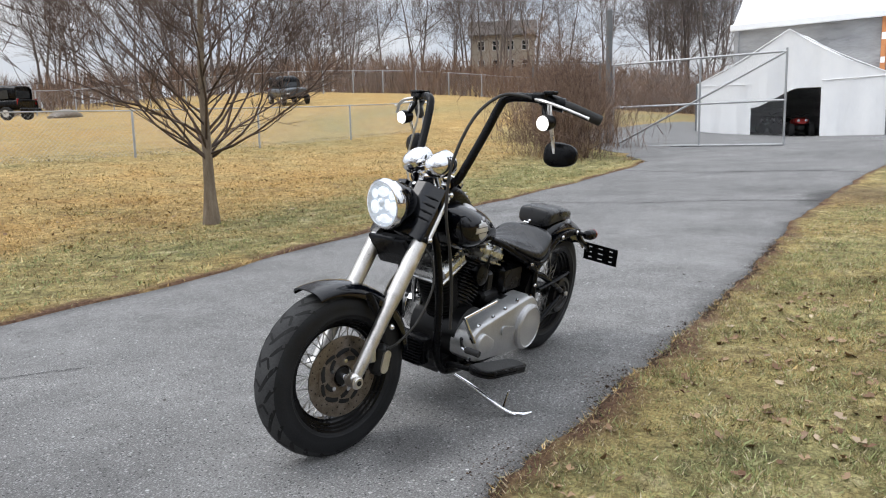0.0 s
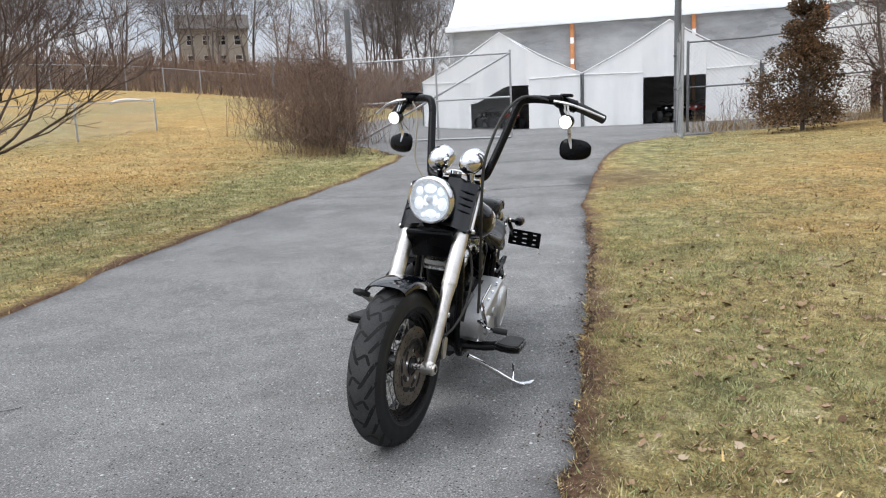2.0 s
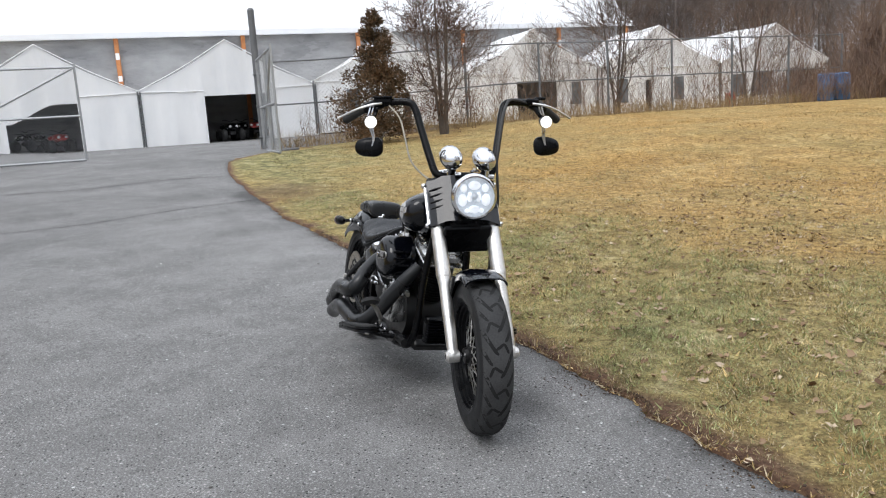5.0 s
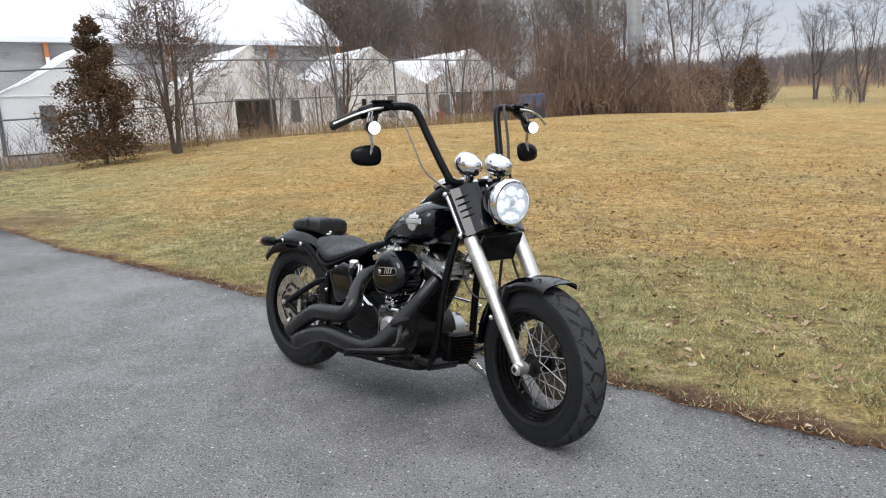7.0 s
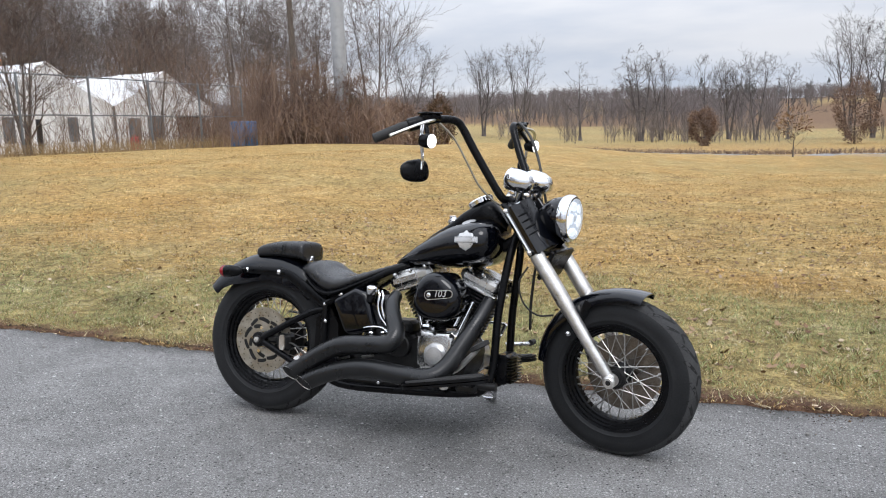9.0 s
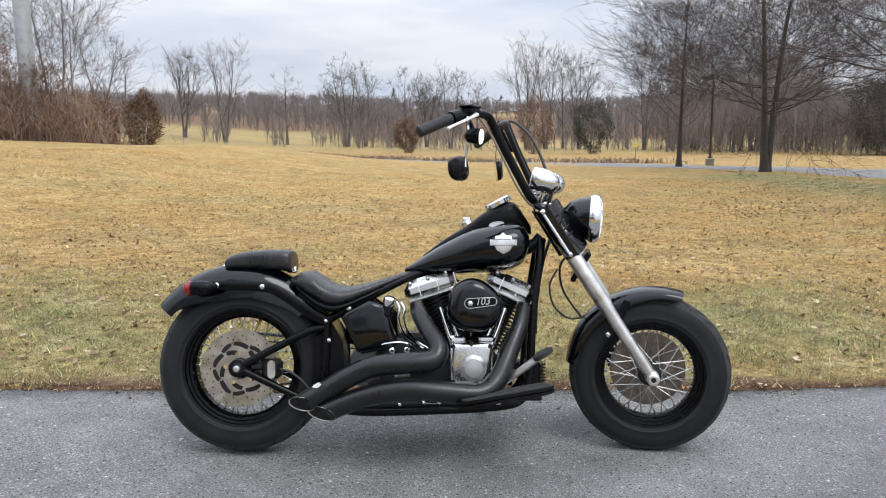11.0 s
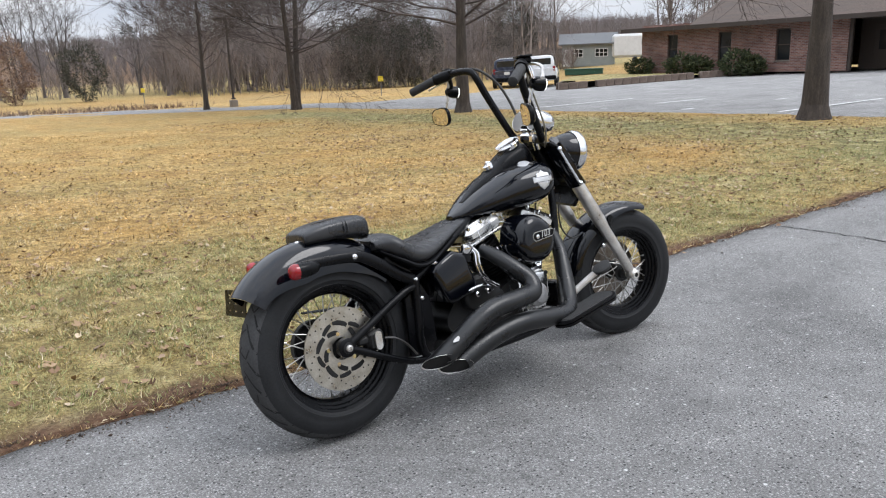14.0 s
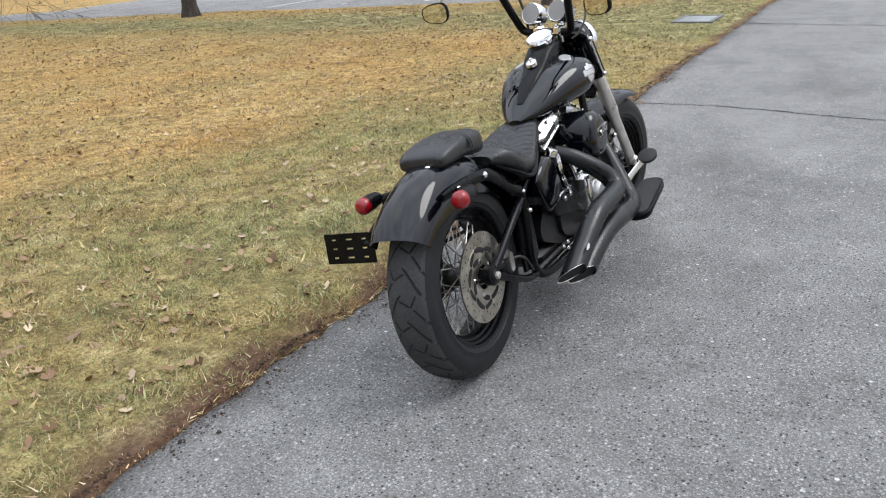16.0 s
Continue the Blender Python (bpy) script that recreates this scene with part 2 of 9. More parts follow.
# ---- the lie of the land ----
def height(x, y):
    x, y = np.asarray(x, float), np.asarray(y, float)
    u, r = -x, np.hypot(x, y)
    drive = 0.03 * np.clip(u, 0, 24) + 0.012 * np.clip(u - 24, 0, 16)
    hill = np.maximum(0.76 * S(1.5, 11, u) + 0.26 * S(13, 20, u), drive)
    w = S(1.5, 12, y) * (1 - S(26, 48, y) * (1 - S(22, 40, u)))
    h = drive * (1 - w) + hill * w
    h = h - 0.018 * np.clip(y - 2, 0, 60) * (1 - S(-6, 9, u) * (1 - S(27, 48, y) * (1 - S(22, 40, u))))
    h = h + 0.068 * np.clip(-y - 7, 0, 22) * S(-10, 2, u) + 0.7 * S(22, 42, -y) * S(-10, 2, u)
    h = h + 0.9 * S(10, 18, -y) * S(14, 40, u) + 0.010 * S(-0.9, 0.2, u) * (1 - S(2, 6, np.abs(y)))
    h = h + 1.9 * S(15, 60, -y) * S(25, 50, u) + 0.6 * S(40, 75, -y) * S(-30, 10, u)
    h = h + 3.0 * S(48, 95, u) * S(-20, 40, y) + 4.0 * S(72, 96, u) * S(22, 45, -y)
    h = h + 17.0 * S(170, 620, r) * S(-0.4, 0.7, (y + 0.4 * x) / (r + 1))
    h = h + 1.15 * S(42, 62, x) * S(33, 50, y) + 0.32 * S(18, 36, x) * S(2, 12, y) * (1 - S(40, 60, y))
    h = h + 2.0 * S(70, 140, x) * (1 - S(10, 90, -y))
    return h + 0.02 * wave(x * 0.8, y * 0.8, 1.0) * S(1.2, 4, np.abs(y + 1.3) - 1.5) * S(6, 15, r)


EDGE_X = [-70, -40, -24, -22, -20, -18, -15, -13.5, -10, -8, -5.5, -2.5, 0, 1.4, 4, 14.4]
EDGE_S = [-14, -14, -13.2, -12, -10.2, -7.6, -5.6, -5.2, -4.65, -4.4, -4.2, -3.9, -3.45, -3.2, -3.1, -3.0]
EDGE_XN = [-70, -23.5, -22, -20.5, -17, -14.5, -12, -8, -5, -3, 0, 2.5, 3.3, 5.7, 8.2, 13, 14.4]
EDGE_N = [9, 9, 5.0, 1.9, 0.15, -0.05, -0.12, -0.02, 0.12, 0.36, 0.6, 0.74, 0.79, 0.92, 1.0, 1.2, 1.3]


def edge_south(x):
    return np.interp(x, EDGE_X, EDGE_S) + 0.05 * wave(np.asarray(x) * 2.3, 0, 4.0)


def edge_north(x):
    x = np.asarray(x, float)
    return np.interp(x, EDGE_XN, EDGE_N) + 0.024 * wave(x * 2.7, 0, 9.0) + 0.012 * np.sin(x * 13 + 2 * np.sin(x * 7)) + 0.012 * np.sin(x * 27 + 3 * np.sin(x * 5.3))


LOT_Y = [-45, 0, 4, 10, 18, 27, 31]
LOT_X = [13.9, 13.9, 14.0, 14.3, 14.2, 13.2, 12.0]
LANE = np.array([(17.5, 24), (14.5, 31), (9.5, 38), (3, 44.5), (-6, 50), (-20, 56), (-45, 64)], float)


def lot_edge(y):
    return np.interp(y, LOT_Y, LOT_X) + 0.06 * wave(0, np.asarray(y) * 2.0, 2.0)


def paved(x, y, grow=0.0):
    """Where asphalt lies, grown outwards by some metres."""
    x, y = np.asarray(x, float), np.asarray(y, float)
    a = (x < 14.3) & (x > -60) & (y > edge_south(x) - grow) & (y < edge_north(x) + grow)
    b = (x > lot_edge(y) - grow) & (x < 46 + grow) & (y < 31) & (y > -45)
    p = spline(LANE, 6)
    d = np.full(x.shape, 1e9)
    for i in range(len(p) - 1):
        ab = p[i + 1] - p[i]
        t = np.clip(((x - p[i][0]) * ab[0] + (y - p[i][1]) * ab[1]) / (ab @ ab), 0, 1)
        d = np.minimum(d, np.hypot(x - p[i][0] - t * ab[0], y - p[i][1] - t * ab[1]))
    return a | b | (d < 3.1 + grow)


def green(x, y):
    """How green the lawn is: a verge along the drive and bands under the trees, straw elsewhere."""
    x, y = np.asarray(x, float), np.asarray(y, float)
    dn, ds, dl = y - edge_north(x), edge_south(x) - y, lot_edge(y) - x
    g = 0.16 + 0.56 * np.exp(-((dn - 0.9) / 1.4) ** 2) * (dn > 0) + 0.68 * np.exp(-((ds - 1.4) / 1.7) ** 2) * (ds > 0)
    g = g + 0.85 * np.exp(-((dl - 3.4) / 1.8) ** 2) * (y > 1) * (y < 26)
    g = g + 0.5 * np.exp(-((x + 15) / 5) ** 2 - ((y - 3.5) / 3) ** 2) + 0.45 * np.exp(-((ds - 12) / 2.2) ** 2)
    g = g + 0.4 * np.exp(-(((-x) - 14) / 5) ** 2 - ((ds - 2) / 2.5) ** 2)
    g = g + 0.15 * wave(x * 0.35, y * 0.5, 3.0) + 0.22 * wave(x * 1.9, y * 1.6, 5.0) + 0.08 * wave(x * 6.1, y * 5.7, 1.0)
    g = g + 0.38 * S(72, 84, np.hypot(x, y)) * (y > 0)
    return np.clip(g, 0, 1)


def bare(x, y):
    """Bare earth: a margin along the asphalt and a worn patch by the gate."""
    x, y = np.asarray(x, float), np.asarray(y, float)
    d = np.minimum(np.abs(y - edge_north(x)), np.abs(edge_south(x) - y))
    n = 0.06 * wave(x * 4, y * 4, 2.0) + 0.05 * wave(x * 11, y * 9, 6.0)
    b = 1 - S(0.0, 0.17, d + 1.3 * n)
    b = np.maximum(b, 0.22 * S(44, 50, y + 0.25 * x) * S(-0.5, 0.5, wave(x * 0.11, y * 0.13, 3.0) + 0.3))
    b = np.maximum(b, 0.9 * S(165, 195, np.hypot(x, y)) * (y > 40) * S(-0.75, -0.45, wave(x * 0.021, y * 0.017, 2.0)))
    b = np.maximum(b, 0.6 * (1 - S(0.2, 1.2, np.hypot((x + 8) / 1.8, y - 0.35) + 2.5 * n)))
    return np.clip(b, 0, 1)


def attribute(me, name, values):
    me.attributes.new(name, "FLOAT", "POINT").data.foreach_set("value", np.asarray(values, np.float32))


def turf_material(name, rough=0.9, blade=False):
    m, n, l, b = principled(name, rough, spec=0.2)
    v = coords(n, True)
    a_g, a_b = n.new("ShaderNodeAttribute"), n.new("ShaderNodeAttribute")
    a_g.attribute_name, a_b.attribute_name = "green", "bare"
    straw_f = noise_node(n, l, v, 1.1, 6.0, 0.65)
    straw = ramp(n, l, straw_f, [(0.3, (0.375, 0.228, 0.086)), (0.5, (0.555, 0.365, 0.140)), (0.7, (0.670, 0.485, 0.215))])
    gold = ramp(n, l, noise_node(n, l, v, 0.33, 5.0, 0.65), [(0.42, grey(0.0)), (0.66, grey(0.75))])
    straw = mix(n, l, gold, straw, (0.50, 0.305, 0.098))
    lush_f = noise_node(n, l, v, 3.0, 5.0, 0.6)
    lush = ramp(n, l, lush_f, [(0.3, (0.145, 0.155, 0.070)), (0.55, (0.378, 0.338, 0.150)), (0.75, (0.60, 0.545, 0.330))])
    tuft = noise_node(n, l, v, 22.0, 4.0, 0.7)
    gm = n.new("ShaderNodeMath")
    gm.operation = "MULTIPLY_ADD"
    l.new(tuft, gm.inputs[0])
    gm.inputs[1].default_value = 0.9
    off = n.new("ShaderNodeMath")
    off.operation, off.inputs[1].default_value = "SUBTRACT", 0.42
    l.new(a_g.outputs["Fac"], off.inputs[0])
    l.new(off.outputs[0], gm.inputs[2])
    col = mix(n, l, gm.outputs[0], straw, lush)
    patch = ramp(n, l, noise_node(n, l, v, 2.6, 6.0, 0.7), [(0.58, grey(0.0)), (0.76, grey(0.36))])
    col = mix(n, l, patch, col, (0.24, 0.145, 0.085))
    if blade:
        g = n.new("ShaderNodeNewGeometry")
        tone = ramp(n, l, g.outputs["Random Per Island"], [(0.0, (0.26, 0.26, 0.27)), (0.35, (0.85, 0.86, 0.88)), (0.75, (1.40, 1.42, 1.55)), (1.0, (1.75, 1.82, 2.15))])
        col = mix(n, l, 1.0, col, tone, "MULTIPLY")
        clump = ramp(n, l, noise_node(n, l, v, 7.0, 4.0, 0.65), [(0.38, grey(0.62)), (0.60, grey(1.18))])
        col = mix(n, l, 1.0, col, clump, "MULTIPLY")
    else:
        fine = noise_node(n, l, v, 60.0, 5.0, 0.75)
        tone = ramp(n, l, fine, [(0.34, (0.30, 0.28, 0.26)), (0.50, (0.85, 0.84, 0.82)), (0.68, (1.45, 1.42, 1.38))])
        col = mix(n, l, 0.9, col, tone, "MULTIPLY")
        clump = ramp(n, l, noise_node(n, l, v, 11.0, 4.0, 0.65), [(0.36, grey(0.55)), (0.62, grey(1.24))])
        col = mix(n, l, 1.0, col, clump, "MULTIPLY")
        soil = ramp(n, l, noise_node(n, l, v, 30.0, 5.0, 0.7), [(0.3, (0.055, 0.032, 0.021)), (0.5, (0.145, 0.080, 0.050)), (0.75, (0.25, 0.165, 0.105))])
        col = mix(n, l, a_b.outputs["Fac"], col, soil)
        hgt = noise_node(n, l, v, 45.0, 5.0, 0.75)
        bump(n, l, b, hgt, 1.0, 0.03)
    l.new(col, b.inputs["Base Color"])
    return m


turf_mat = turf_material("dry_winter_turf")
blade_mat = turf_material("grass_blades", 0.8, blade=True)


def asphalt_material(name, tone=1.0):
    m, n, l, b = principled(name, 0.85, spec=0.35)
    v = coords(n, True)
    base = ramp(n, l, noise_node(n, l, v, 0.9, 6.0, 0.65), [(0.3, tuple(tone * c for c in (0.172, 0.1690, 0.1645))), (0.7, tuple(tone * c for c in (0.258, 0.2532, 0.2470)))])
    grit = ramp(n, l, noise_node(n, l, v, 120.0, 4.0, 0.75), [(0.34, grey(0.42)), (0.50, grey(0.98)), (0.68, grey(1.62))])
    col = mix(n, l, 0.95, base, grit, "MULTIPLY")
    for size, lo, hi, near, shade in ((22.0, 0.905, 0.915, 0.17, (0.74, 0.74, 0.73)), (48.0, 0.79, 0.82, 0.27, (0.56, 0.515, 0.51)), (95.0, 0.56, 0.66, 0.38, (0.44, 0.437, 0.43)), (150.0, 0.60, 0.66, 0.36, (0.42, 0.417, 0.41)), (70.0, 0.76, 0.84, 0.36, (0.03, 0.03, 0.03))):
        vor = n.new("ShaderNodeTexVoronoi")
        vor.inputs["Scale"].default_value = size
        l.new(v, vor.inputs["Vector"])
        chip = ramp(n, l, vor.outputs["Distance"], [(near * 0.7, grey(1.0)), (near, grey(0.0))])
        pick = n.new("ShaderNodeSeparateColor")
        l.new(vor.outputs["Color"], pick.inputs[0])
        some = ramp(n, l, pick.outputs[1 if shade[0] < 0.1 else 0], [(lo, grey(0.0)), (hi, grey(0.9))])
        col = mix(n, l, mix(n, l, 1.0, chip, some, "MULTIPLY"), col, shade)
    stain = ramp(n, l, noise_node(n, l, v, 0.55, 6.0, 0.75, (1.0, 1.6, 1.0)), [(0.50, grey(0.0)), (0.70, grey(0.38))])
    col = mix(n, l, stain, col, (0.055, 0.054, 0.053))
    blotch = ramp(n, l, noise_node(n, l, v, 3.4, 5.0, 0.7), [(0.34, grey(0.90)), (0.62, grey(1.07))])
    col = mix(n, l, 1.0, col, blotch, "MULTIPLY")
    pit = ramp(n, l, noise_node(n, l, v, 9.0, 4.0, 0.7), [(0.60, grey(0.0)), (0.72, grey(0.45))])
    col = mix(n, l, pit, col, (0.05, 0.049, 0.048))
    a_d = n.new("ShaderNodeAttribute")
    a_d.attribute_name = "darken"
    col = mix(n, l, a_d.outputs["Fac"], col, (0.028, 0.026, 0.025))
    l.new(col, b.inputs["Base Color"])
    bump(n, l, b, noise_node(n, l, v, 95.0, 4.0, 0.8), 1.0, 0.010)
    return m


asphalt_mat = asphalt_material("worn_asphalt")
lot_mat = asphalt_material("pale_asphalt", 1.2)


def line_steps(lo, hi, fine, far, grow=1.13):
    """Grid lines: fine steps between lo and hi, wider and wider out to far."""
    mid = list(np.arange(lo, hi + 1e-6, fine))
    out, step, p = [], fine, hi
    while p < far:
        step *= grow
        p += step
        out.append(p)
    back, step, p = [], fine, lo
    while p > -far:
        step *= grow
        p -= step
        back.append(p)
    return np.array(back[::-1] + mid + out)


def ground_sheet():
    xs, ys = line_steps(-7, 13, 0.09, 2200), line_steps(-6, 7, 0.14, 2200)
    # grid lines that run along both edges of the drive
    ys = np.array(sorted([q for q in ys if abs(q - 0.6) > 0.2 and abs(q + 3.5) > 0.2] + [b + s * d for b, s in ((0.6, 1), (-3.5, -1)) for d in (-0.15, -0.05, 0.0, 0.05, 0.12, 0.19)]))
    gx, gy = np.meshgrid(xs, ys, indexing="ij")
    x, yr = gx.ravel(), gy.ravel()
    near = S(-26, -18, x) * (1 - S(14, 20, x))
    y = yr + near * (np.clip(edge_north(x), -0.2, 1.3) - 0.6) * S(-2.2, 0.2, yr) * (1 - S(1.2, 3.6, yr)) + near * (np.clip(edge_south(x), -5.7, -2.9) + 3.5) * S(-7, -4, yr) * (1 - S(-3.0, -0.9, yr))
    inside = np.where((x < 13.5) & (x > -17), np.minimum(edge_north(x) - y, y - edge_south(x)) > 0.03, paved(x, y, -0.16)) | ((x >= 13.5) & paved(x, y, -0.16))
    z = height(x, y) - 0.06 * inside + np.where(inside, 0, 0.004 + 0.010 * (1 + wave(x * 5, y * 6, 2.0)) * (np.hypot(x, y) < 30))
    k = len(ys)
    i, j = np.meshgrid(np.arange(len(xs) - 1), np.arange(k - 1), indexing="ij")
    a = (i * k + j).ravel()
    faces = np.stack([a, a + k, a + k + 1, a + 1], 1)
    me = bpy.data.meshes.new("ground")
    me.from_pydata(np.stack([x, y, z], 1).tolist(), [], faces.tolist())
    me.polygons.foreach_set("use_smooth", [True] * len(me.polygons))
    attribute(me, "green", green(x, y))
    attribute(me, "bare", bare(x, y))
    me.materials.append(turf_mat)
    return tagged(new("ground", me), "dry winter lawn, straw coloured with green patches and bare edges", "ground", kind="structure")


def strip(name, rows, material, label, lift=0.0, darken=None, kind="structure"):
    """A paved strip from rows of points across it, with a thin rounded edge."""
    rows = np.array(rows)
    k, n = rows.shape[:2]
    x, y = rows[..., 0].ravel(), rows[..., 1].ravel()
    z = height(x, y) + lift
    z = z.reshape(k, n)
    z[:, 0] -= 0.05
    z[:, -1] -= 0.05
    i, j = np.meshgrid(np.arange(k - 1), np.arange(n - 1), indexing="ij")
    a = (i * n + j).ravel()
    me = bpy.data.meshes.new(name)
    me.from_pydata(np.stack([x, y, z.ravel()], 1).tolist(), [], np.stack([a, a + n, a + n + 1, a + 1], 1).tolist())
    me.polygons.foreach_set("use_smooth", [True] * len(me.polygons))
    me.materials.append(material)
    attribute(me, "darken", darken(x, y) if darken else np.zeros(len(x)))
    me.validate()
    me.update()
    if me.polygons[len(me.polygons) // 2].normal.z < 0:
        me.flip_normals()
    return tagged(new(name, me), label, "road", kind=kind)


# how much darker the asphalt is: patches, a cross band, the edges
def drive_darken(x, y):
    d = 0.75 * (1 - S(0.25, 1.0, np.hypot((x + 7.8) / 1.8, (y - 0.05) / 0.55) + 0.3 * wave(x * 3, y * 3)))
    d = np.maximum(d, 0.55 * (1 - S(0.1, 0.5, np.abs(x + 14 + 0.3 * wave(0, y)) / 1.2)) * S(-0.3, 0.6, wave(x, y * 0.7, 3)))
    # darker oval patch beside the front tyre
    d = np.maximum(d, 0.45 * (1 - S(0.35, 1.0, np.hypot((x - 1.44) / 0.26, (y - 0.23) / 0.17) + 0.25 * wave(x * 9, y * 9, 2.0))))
    # darker towards the gate
    d = np.maximum(d, 0.24 * S(2.5, 9, -x) * (0.8 + 0.3 * wave(x * 0.9, y * 1.1, 7.0)))
    e = np.minimum(edge_north(x) - y, y - edge_south(x))
    return np.maximum(d, 0.5 * (1 - S(0.0, 0.16, e + 0.04 * wave(x * 6, y * 6))))


ground_sheet()
xs = np.concatenate([np.arange(-60, -24, 0.6), np.arange(-24, -6, 0.2), np.arange(-6, 14.4, 0.06)])
across = np.concatenate([[0, 0.004], np.linspace(0.02, 0.98, 42), [0.996, 1]])
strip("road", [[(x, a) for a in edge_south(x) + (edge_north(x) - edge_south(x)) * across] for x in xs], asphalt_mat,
      "worn grey asphalt driveway with pale chips and ragged edges", darken=drive_darken)
ys = np.arange(-45, 31, 0.5)
strip("road", [[(lot_edge(y) + (46 - lot_edge(y)) * t, y) for t in across] for y in ys[::-1]], lot_mat, "pale worn asphalt car park", 0.006)
cl = spline(LANE, 8)
nrm = np.gradient(cl, axis=0)
nrm = np.stack([-nrm[:, 1], nrm[:, 0]], 1) / np.linalg.norm(nrm, axis=1)[:, None]
strip("road", [[tuple(c + n * w) for w in np.linspace(-3, 3, 9)] for c, n in zip(cl, nrm)], lot_mat, "pale asphalt lane that curves past the field", 0.012)

# ---- the motorcycle ----
black_paint = surface("black_gloss_paint", [(0.0012, 0.0015, 0.0028), (0.0024, 0.0030, 0.0052)], 0.06, coat=0.50, spec=0.20, scale=5, fine=220, bump_by=0.02, depth=0.0006, rough_var=0.04)
black_satin = surface("black_satin_coat", [(0.0018, 0.0019, 0.0024), (0.0050, 0.0052, 0.0062)], 0.27, spec=0.16, scale=9, fine=180, bump_by=0.06, depth=0.001)
black_pipe = surface("black_ceramic_pipe", [(0.0045, 0.0048, 0.0054), (0.0105, 0.0110, 0.0120)], 0.32, spec=0.44, scale=12, fine=240, bump_by=0.1, depth=0.001)
rubber = surface("tyre_rubber", [(0.0095, 0.0100, 0.0110), (0.0210, 0.0218, 0.0232)], 0.52, spec=0.22, scale=7, fine=160, bump_by=0.2, depth=0.002)
tread_rubber = surface("dusty_tread_rubber", [(0.032, 0.0325, 0.0335), (0.068, 0.0685, 0.069)], 0.80, spec=0.15, scale=6, fine=140, bump_by=0.25, depth=0.002)
groove_mat = surface("tread_groove", [(0.004, 0.004, 0.004), (0.009, 0.009, 0.009)], 0.9, bump_by=0)
grip_rubber = surface("grip_rubber", [(0.015, 0.015, 0.015), (0.03, 0.03, 0.03)], 0.75, fine=300, bump_by=0.3)
leather = surface("black_leather", [(0.010, 0.0104, 0.0115), (0.022, 0.0226, 0.0245)], 0.30, spec=0.50, scale=14, fine=260, bump_by=0.35, depth=0.002)
chrome = surface("chrome", [(0.70, 0.70, 0.71), (0.86, 0.86, 0.87)], 0.07, 1.0, scale=8, fine=120, bump_by=0.01, depth=0.0005, rough_var=0.04)
satin_chrome = surface("satin_chrome_casting", [(0.50, 0.50, 0.49), (0.64, 0.64, 0.63), (0.74, 0.74, 0.73)], 0.26, 1.0, scale=14, fine=160, bump_by=0.08, depth=0.001, rough_var=0.08)
polished = surface("weathered_polished_aluminium", [(0.50, 0.47, 0.43), (0.72, 0.70, 0.67), (0.86, 0.85, 0.83)], 0.38, 1.0, scale=16, fine=190, bump_by=0.12, depth=0.0012, rough_var=0.12)
cast_silver = surface("silver_painted_casting", [(0.40, 0.40, 0.40), (0.52, 0.52, 0.52), (0.60, 0.60, 0.60)], 0.42, 0.75, scale=10, fine=150, bump_by=0.12, depth=0.0015)
dark_metal = surface("dark_engine_metal", [(0.003, 0.003, 0.0033), (0.011, 0.011, 0.0115)], 0.42, 0.2, scale=14, fine=150, bump_by=0.2)
disc_steel = surface("brake_disc_steel", [(0.34, 0.31, 0.26), (0.47, 0.44, 0.38), (0.62, 0.59, 0.53)], 0.36, 1.0, scale=22, fine=300, bump_by=0.1, depth=0.0008)
rusty_steel = surface("stained_brake_disc_steel", [(0.13, 0.105, 0.08), (0.25, 0.215, 0.18), (0.36, 0.33, 0.30)], 0.42, 1.0, scale=26, fine=260, bump_by=0.12)
spoke_steel = surface("spoke_steel", [(0.34, 0.33, 0.31), (0.52, 0.51, 0.49)], 0.36, 1.0, bump_by=0)
badge_silver = surface("badge_silver", [(0.5, 0.5, 0.5), (0.75, 0.75, 0.75)], 0.35, 0.6, fine=200, bump_by=0.2)
hole_mat = surface("hole_black", [(0.005, 0.005, 0.005), (0.01, 0.01, 0.01)], 0.9, bump_by=0)
roof_scuff = surface("scuffed_bare_metal", [(0.55, 0.55, 0.55), (0.75, 0.75, 0.75)], 0.5, bump_by=0)
dial_mat = surface("dial_face", [(0.25, 0.25, 0.25), (0.42, 0.41, 0.40)], 0.5, fine=400, bump_by=0.3)
wire_mat = surface("cable_sheath", [(0.012, 0.012, 0.012), (0.04, 0.038, 0.035)], 0.5, bump_by=0)
braid_mat = surface("clear_braided_line", [(0.20, 0.18, 0.14), (0.36, 0.33, 0.27)], 0.4, 0.4, fine=500, bump_by=0.2)


def lens_material(name, colour, glow=0.0, rough=0.12):
    m, n, l, b = principled(name, rough, coat=0.4)
    v = coords(n)
    col = ramp(n, l, noise_node(n, l, v, 60.0), [(0.3, tuple(0.7 * c for c in colour)), (0.7, colour)])
    l.new(col, b.inputs["Base Color"])
    if glow:
        l.new(col, b.inputs["Emission Color"])
        b.inputs["Emission Strength"].default_value = glow
    return m


red_lens = lens_material("red_lens", (0.28, 0.003, 0.008))
lit_lens = lens_material("lit_white_lens", (1.0, 0.97, 0.92), 2.6)
reflector_mat = lens_material("lit_reflector", (0.60, 0.64, 0.68), 0.48, 0.12)
lit_led = lens_material("lit_led", (0.92, 0.96, 1.0), 0.85)
mirror_mat, _n, _l, _b = principled("mirror_glass", 0.02, 1.0)
_b.inputs["Base Color"].default_value = (0.80, 0.76, 0.68, 1)
glass_mat, _n, _l, _b = principled("clear_lens_glass", 0.02)
_b.inputs["Transmission Weight"].default_value, _b.inputs["IOR"].default_value = 1.0, 1.25
